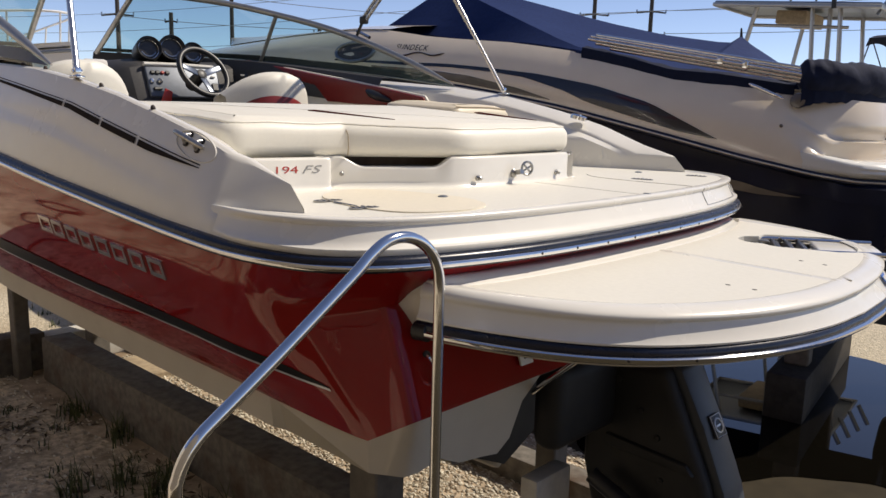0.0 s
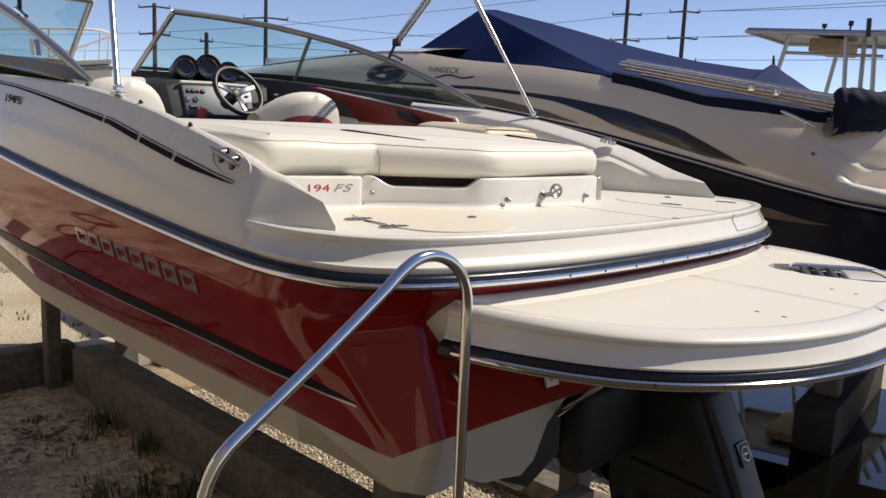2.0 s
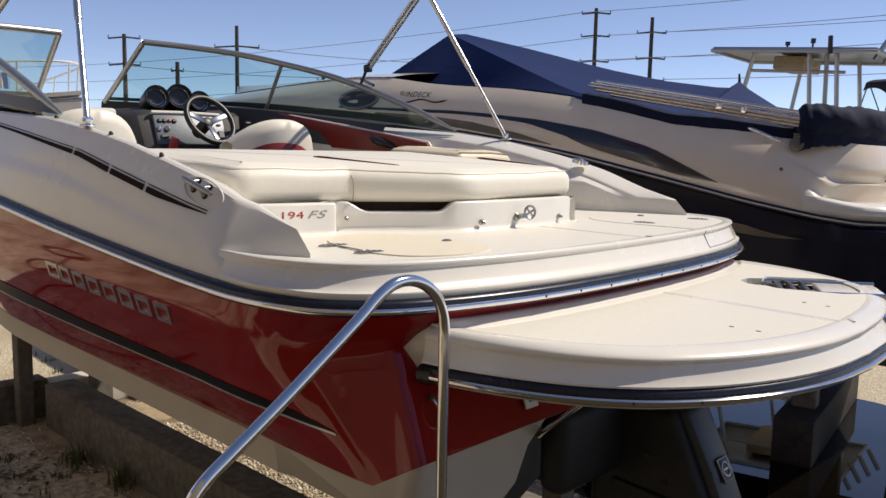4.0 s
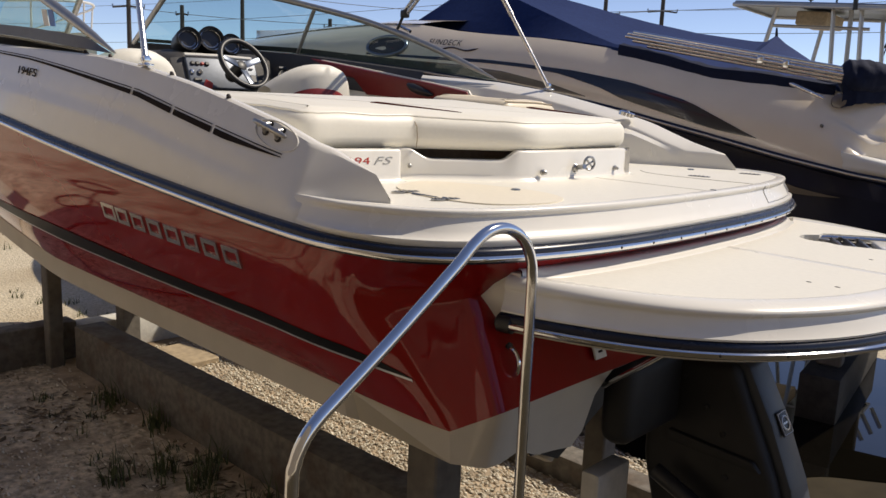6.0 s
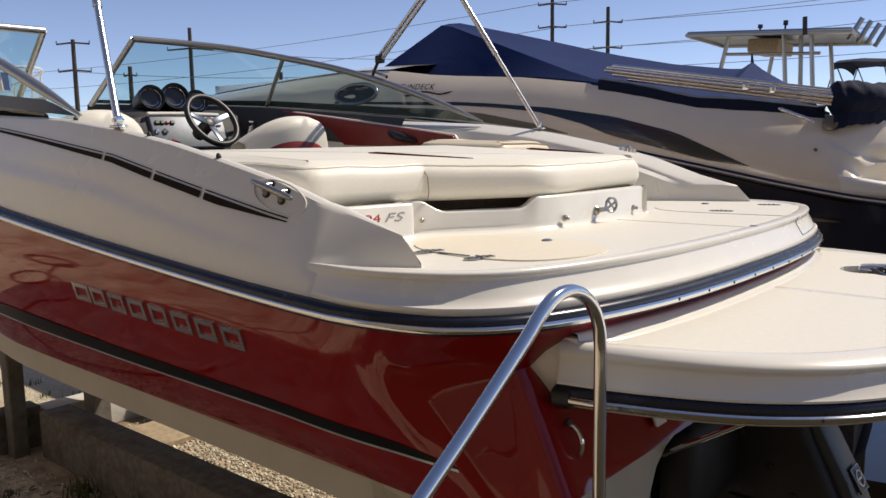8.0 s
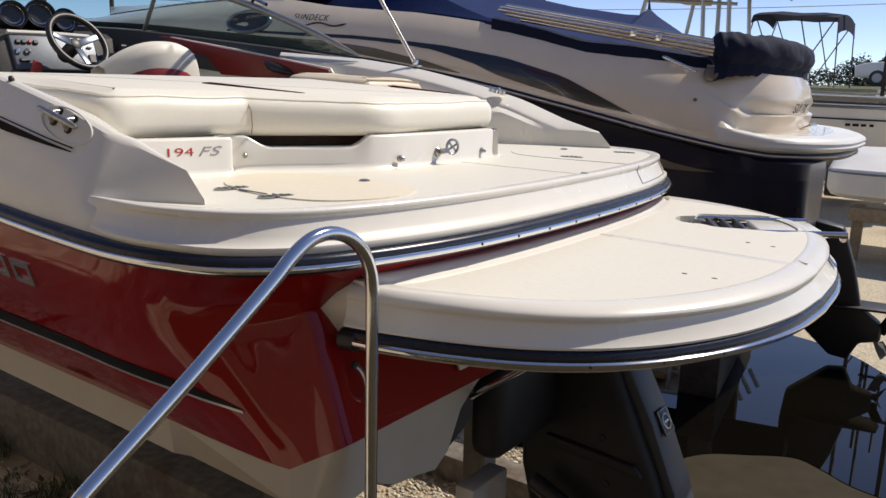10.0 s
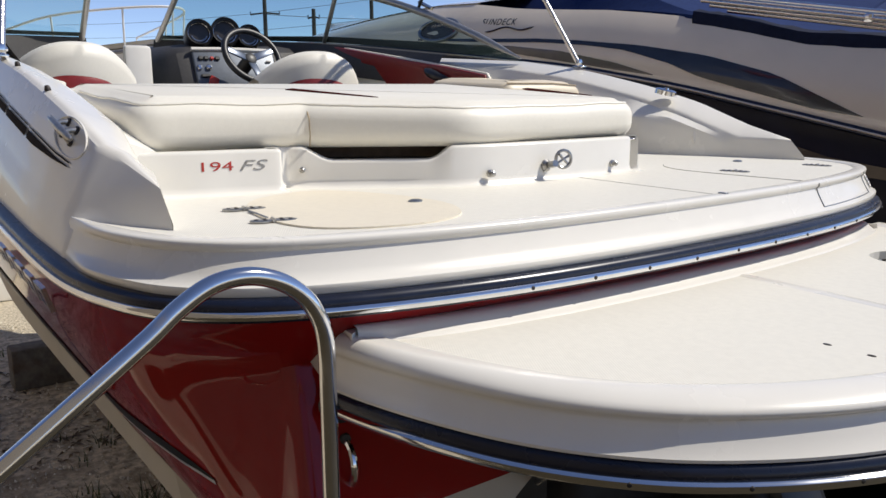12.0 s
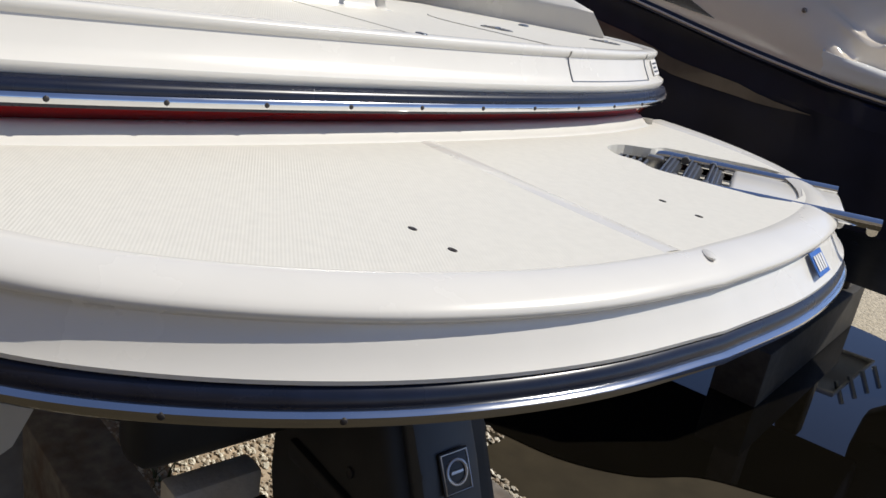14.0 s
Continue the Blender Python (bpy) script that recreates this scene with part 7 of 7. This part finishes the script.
add("outboard_leg", prism([(x, -0.42, z) for x, z in ((0.1, 0.85), (0.55, 0.85), (0.52, 0.1), (0.4, -0.05), (0.22, 0.0), (0.16, 0.5))], (0, 0.14, 0), 0.02), DRIVE_BLUE)
roof = Matrix.Translation((-2.67, -0.05, 2.74)) @ Matrix.Rotation(radians(3.5), 4, "Y")
add("t_top_roof", rbox((0, 0, 0), (1.85, 1.5, 0.035), 0.015, 2, roof), DASH_SILVER, "pale T-top roof")
add("roof_edge", tube([roof @ Vector(p) for p in ((-0.92, -0.76, -0.03), (0.92, -0.76, -0.03), (0.92, 0.76, -0.03), (-0.92, 0.76, -0.03))], 0.025, 8, True), ALU)
add("radio_box", rbox((0, 0, 0), (0.36, 0.8, 0.16), 0.02, 2, roof @ Matrix.Translation((-0.1, 0, -0.13))), TAN_WOOD, "tan electronics box")
for x, y, x2 in ((-0.45, -0.6, -0.62), (-0.2, 0.6, -0.3), (0.18, -0.6, 0.3), (0.34, -0.45, 0.42), (0.48, -0.6, 0.6), (0.48, 0.6, 0.62)):
    add("t_top_leg", tube([roof @ Vector((x, y, -0.03)), roof @ Vector((x2, y, -1.0)), roof @ Vector((x2, y * 0.95, -1.7))], 0.026, 8), ALU, "bare metal T-top leg")
add("t_top_brace", tube([roof @ Vector((-0.5, -0.6, -0.25)), roof @ Vector((0.6, -0.6, -0.25))], 0.02, 8), ALU)
for k in range(4):
    add("rod_holder", tube([roof @ Vector((0.86 + 0.05 * k, -0.5 + 0.3 * k, -0.10)), roof @ Vector((0.98 + 0.05 * k, -0.5 + 0.3 * k, 0.14))], 0.028, 8), DASH_SILVER)
add("rod_holder", tube([roof @ Vector((0.45, -0.78, -0.06)), roof @ Vector((0.43, -0.78, 0.14))], 0.026, 8), BLACK_PLASTIC)
for x, h in ((-0.25, 0.16), (0.05, 0.20)):
    add("antenna", tube([roof @ Vector((x, 0, 0.0)), roof @ Vector((x, 0, h * 0.7)), roof @ Vector((x, 0, h * 0.72)), roof @ Vector((x, 0, h))], [0.012, 0.012, 0.03, 0.03], 8), BLACK_PLASTIC)
add("console", rbox((-2.52, 0, 1.5), (0.7, 0.8, 0.9), 0.06, 3), FAR_WHITE)

NEAR_SCALE = Matrix.Translation((1.2, -2.25, 1.51)) @ Matrix.Scale(1.36, 4) @ Matrix.Translation((-1.2, 2.25, -1.51))
# low white hull behind the cruiser's stern, on timbers
low_at = NEAR_SCALE @ Vector((1.8, 5.9, G))
low_boat = thing("yard_boat", "low white hull on timber supports", "boat", (low_at.x, low_at.y, G), "boats in the yard")
low_inv = Matrix.Translation((-low_at.x, -low_at.y, -G))
rows = []
for x, k in ((-0.04, 0.55), (-0.02, 0.75), (0.03, 0.9), (0.12, 0.97), (0.34, 1.0), (1.2, 1.01), (2.2, 1.01), (3.3, 0.98), (3.4, 0.9)):
    rows.append([NEAR_SCALE @ Vector((x, 5.95 + (y - 5.95) * k, 0.84 + (z - 0.84) * k)) for y, z in ((5.95, 0.56), (5.42, 0.60), (5.26, 0.625), (5.205, 0.66), (5.19, 0.84), (5.20, 0.872), (5.26, 0.888), (5.5, 0.96), (5.9, 1.03), (6.5, 0.98), (6.7, 0.86), (6.5, 0.62))])
part("hull", grid(rows, closed=True, caps=True), FAR_WHITE, low_boat, smooth=40).matrix_parent_inverse = low_inv
part("rub_rail", tube([r[4] for r in rows], 0.012, 6), DASH_SILVER, low_boat).matrix_parent_inverse = low_inv
solid("timber_beam", rbox((0.12, 7.95, 0.15), (0.55, 0.14, 0.15), 0.01, 1), TAN_WOOD, "tan timber beam under a hull", "timber")
for x in (-0.08, 0.44, 3.1):
    solid("support_post", rbox((x, 8.1, (0.235 + G) / 2), (0.11, 0.12, 0.235 - G), 0.01, 1), TAN_WOOD, "tan timber post under a hull", "post", "posts under the low hull")
# boat with a dark bimini further off
add = yard_boat("white boat with a raised dark bimini", Matrix.Translation((1.3, -2.25, 1.51)) @ Matrix.Scale(1.4, 4) @ Matrix.Translation((-1.9, 15.05, -1.51)), 5.0, 2.0, 1.45, 0.75)
can = Matrix.Translation((-1.30, -0.2, 2.66)) @ Matrix.Rotation(radians(3), 4, "Y") @ Matrix.Diagonal((0.82, 0.82, 0.9, 1))
add("bimini_canopy", grid([[can @ Vector((x, y, 0.10 * (1 - (y / 0.9) ** 2) - dz)) for y in np.linspace(-0.9, 0.9, 9)] for x, dz in ((-0.82, 0.18), (-0.78, 0.03), (-0.4, 0.0), (0.0, 0.02), (0.4, 0.0), (0.78, 0.03), (0.82, 0.30))]), TARP_NAVY, "dark navy bimini canopy")
for x, x2 in ((-0.75, -1.0), (-0.75, -0.15), (0.1, 0.5), (0.75, 0.1), (0.78, 0.9)):
    for y in (-0.85, 0.85):
        add("bimini_leg", tube([can @ Vector((x, y, -0.02)), can @ Vector((x2, y, -1.2))], 0.010, 6), STEEL_DARK)
# boat with a white bow rail, beyond the bow
Mb = Matrix.Translation((-14.5, 0.6, 0.25)) @ Matrix.Rotation(radians(196), 4, "Z")
add = yard_boat("white boat with a tubular bow rail", Mb, 5.8, 2.3, 1.45, 0.4)
hoop = [(-3.2, -1.0, 2.0), (-4.2, -0.85, 2.15), (-5.2, -0.45, 2.22), (-5.6, 0, 2.24), (-5.2, 0.45, 2.22), (-4.2, 0.85, 2.15), (-3.2, 1.0, 2.0)]
add("bow_rail", tube(cr(hoop, 4), 0.016, 6), FAR_WHITE, "white tubular bow rail")
for x, y, z in hoop:
    add("rail_post", tube([(x, y, z), (x * 0.99, y * 0.95, 1.6)], 0.013, 6), FAR_WHITE)
# covered boat seen through the windscreen
add = yard_boat("white boat under a pale tan cover", Matrix.Translation((-17.0, 20.0, -0.3)) @ Matrix.Rotation(radians(35), 4, "Z"), 7.0, 2.4, 1.6, 0.5)
add("tan_cover", grid([[(x, 1.15 * k, 1.68 + h * (1 - abs(k) ** 1.6) + 0.02 * math.sin(7 * x + 5 * k)) for k in np.linspace(-1, 1, 11)] for x, h in ((-5.6, 0.05), (-5.0, 0.45), (-4.0, 0.75), (-3.0, 0.6), (-2.0, 0.5), (-1.0, 0.4), (-0.2, 0.1))]), TAN_WOOD, "pale tan canvas cover")

# ---- storage rack with a boat on it ----
rack = thing("storage_rack", "dark steel dry-storage rack", "rack", (-0.25, 17.0, G))
for x, w in ((-0.93, 0.075), (-0.50, 0.055), (0.05, 0.10), (2.6, 0.10)):
    for y in (0.0, 3.0):
        part("rack_post", rbox((x, y, 3.6), (w, 0.075, 7.2), 0.01, 1), STEEL_DARK, rack)
for z in (2.05, 3.16, 5.2):
    for y in (0.0, 3.0):
        part("rack_beam", rbox((0.85, y, z), (3.7, 0.07, 0.06), 0.01, 1), STEEL_DARK, rack)
for z0, z1 in ((0.4, 1.2), (1.25, 2.02), (2.08, 3.14), (3.2, 4.1), (4.2, 5.15)):
    for a, b in ((-0.93, -0.50), (-0.50, -0.93)):
        part("rack_brace", tube([(a, 0.0, z0), (b, 0.0, z1)], 0.016, 6), STEEL_DARK, rack)
add = yard_boat("white boat stored on a steel rack", Matrix.Translation((5.2, 18.4, 1.78)), 6.05, 2.2, 0.86, 0.12)

# ---- a parked car far off ----
car = thing("parked_car", "white estate car parked beyond the boats", "car", (-2.85, 39.0, G + 2.13))
part("body", prism([(x, -0.9, z) for x, z in ((-2.3, 0.35), (-2.35, 0.85), (-1.9, 0.98), (-1.0, 1.05), (1.9, 1.05), (2.25, 0.9), (2.3, 0.35))], (0, 1.8, 0), 0.06), FAR_WHITE, car)
part("cabin", prism([(x, -0.82, z) for x, z in ((-1.2, 1.04), (-0.5, 1.58), (1.5, 1.62), (2.0, 1.04))], (0, 1.64, 0), 0.06), DIAL_FACE, car, "dark windows")
part("roof", rbox((0.5, 0, 1.61), (2.0, 1.6, 0.06), 0.02, 2), FAR_WHITE, car)
for x in (-1.4, 1.4):
    for y in (-0.85, 0.85):
        w_ = part("wheel", lathe([(0.05, -0.1), (0.32, -0.1), (0.34, 0.0), (0.32, 0.1), (0.05, 0.1)], 18, Matrix.Translation((x, y, 0.34)) @ Matrix.Rotation(radians(90), 4, "X")), BLACK_PLASTIC, car)
        part("rim", lathe([(0.04, -0.11), (0.2, -0.11), (0.2, 0.11), (0.04, 0.11)], 14, Matrix.Translation((x, y, 0.34)) @ Matrix.Rotation(radians(90), 4, "X")), DASH_SILVER, w_)


# ---- trees along the far edge ----
def tree(at, h, seed):
    rnd = random.Random(seed)
    t = thing("tree", "dark green bushy tree at the edge of the yard", "tree", at, "far tree line")
    part("trunk", tube([(0, 0, 0), (0.05, 0.02, h * 0.3), (0.0, 0.05, h * 0.75)], [0.14, 0.10, 0.03], 8), POLE_WOOD, t)
    for k in range(5):
        a = rnd.uniform(0, 6.28)
        part("limb", tube([(0, 0, h * (0.25 + 0.09 * k)), (0.5 * math.cos(a), 0.5 * math.sin(a), h * (0.42 + 0.09 * k))], [0.05, 0.015], 6), POLE_WOOD, t)
    verts, faces = [], []
    clumps = [(rnd.gauss(0, h * 0.22), rnd.gauss(0, h * 0.22), h * rnd.uniform(0.10, 0.92) ** 1.0, h * rnd.uniform(0.08, 0.17)) for _ in range(34)]
    for cx, cy, cz, r in clumps:
        for _ in range(110):
            v = Vector((rnd.gauss(0, 1), rnd.gauss(0, 1), rnd.gauss(0, 1))).normalized() * r * rnd.uniform(0.5, 1.15)
            p = Vector((cx, cy, cz)) + v
            u, w = Vector((rnd.uniform(-1, 1), rnd.uniform(-1, 1), rnd.uniform(-0.6, 0.6))).normalized(), Vector((rnd.uniform(-1, 1), rnd.uniform(-1, 1), rnd.uniform(-1, 1))).normalized()
            s = h * rnd.uniform(0.014, 0.032)
            b = len(verts)
            verts += [tuple(p + u * s), tuple(p + w * s * 0.7), tuple(p - u * s), tuple(p - w * s * 0.7)]
            faces.append((b, b + 1, b + 2, b + 3))
    me = bpy.data.meshes.new("crown")
    me.from_pydata(verts, [], faces)
    me.materials.append(LEAF)
    ob = new("crown", me)
    ob.parent = t
    return t


kinds = [tree((-6.0, 58.0, G), 4.2, 0), tree((-3.6, 59.5, G), 3.4, 2), tree((-9.0, 60.0, G), 3.9, 3)]
rnd = random.Random(11)
for k in range(26):
    x = -46 + 3.1 * k + rnd.uniform(-1, 1)
    if x < -30 and k % 3:
        continue
    s = rnd.uniform(0.6, 1.05)
    c = copy_thing(kinds[k % 3], pose(x, 60 + rnd.uniform(-3, 6) - 0.12 * x, G, 0, 0, rnd.uniform(0, 360)))
    c.scale = (1.25 * s, 1.25 * s, s * (0.62 if x < -12 else 0.95))

# ---- utility poles and lines ----
def utility_pole(x, y, top, arms, arm_len, turn):
    p = thing("utility_pole", "tall dark wooden utility pole with cross arms", "utility pole", (x, y, G), "utility poles")
    part("pole", tube([(0, 0, 0), (0, 0, top - G)], [0.19, 0.13], 10), POLE_WOOD, p)
    c, s = math.cos(radians(turn)), math.sin(radians(turn))
    for z in arms:
        arm = part("cross_arm", tube([(-arm_len * c, -arm_len * s, z - G - 0.1), (0, 0, z - G), (arm_len * c, arm_len * s, z - G - 0.1)], 0.06, 6), POLE_WOOD, p)
        for k in (-1, 1):
            part("insulator", tube([(k * arm_len * c, k * arm_len * s, z - G - 0.1), (k * arm_len * c, k * arm_len * s, z - G + 0.12)], 0.05, 6), DASH_SILVER, arm)
    return p


PA, PB, PC, PD = (-31.3, 48.5), (-27.9, 50.5), (-49.3, 30.2), (-53.0, 23.7)
utility_pole(*PA, 11.6, (11.3, 9.7, 7.9), 1.0, 35)
utility_pole(*PB, 10.9, (9.9, 8.1, 6.6), 1.0, 35)
utility_pole(*PC, 9.7, (8.3,), 1.6, 40)
utility_pole(*PD, 8.7, (8.5, 6.7), 1.1, 40)
for (x, y), top in (((-43.0, 33.0), 6.4), ((-41.5, 36.0), 6.2), ((-47.5, 24.6), 6.6), ((-38.0, 40.0), 6.6), ((-30.5, 43.0), 5.6)):
    utility_pole(x, y, top, (top - 0.5,), 0.4, 40)
lamp = thing("street_lamp", "thin street lamp with a curved arm", "street lamp", (-37.0, 33.5, G))
part("lamp_post", tube([(0, 0, 0), (0, 0, 6.0), (0.3, 0.4, 6.5), (0.8, 1.0, 6.6)], 0.07, 8), ALU, lamp)
part("lamp_head", rbox((0.95, 1.2, 6.58), (0.5, 0.3, 0.14), 0.05, 2), ALU, lamp)


def wire(a, b, sag, name="power_line"):
    a, b = Vector(a), Vector(b)
    pts = [a.lerp(b, t) - Vector((0, 0, sag * 4 * t * (1 - t))) for t in np.linspace(0, 1, 17)]
    solid(name, tube(pts, 0.022, 5), WIRE, "thin dark overhead power line", "power line", "power lines")


far = (28.0, 62.0)
for z, o in ((11.3, -1.0), (9.7, 1.0), (7.9, -1.0)):
    wire((PA[0] + 0.82 * o, PA[1] + 0.57 * o, z), (far[0] + o, far[1], z + 3.6), 0.9)
    wire((PA[0] + 0.82 * o, PA[1] + 0.57 * o, z), (-110.0, 22.0, z - 2.0), 1.4)
for z, o in ((9.9, 1.0), (8.1, -1.0), (6.6, 1.0)):
    wire((PB[0] + 0.82 * o, PB[1] + 0.57 * o, z), (far[0] + o, far[1] + 4, z + 3.0), 0.9)
wire((PC[0], PC[1], 8.3), (PB[0], PB[1], 8.1), 0.8)
wire((PD[0], PD[1], 6.6), (PA[0], PA[1], 7.6), 0.9)
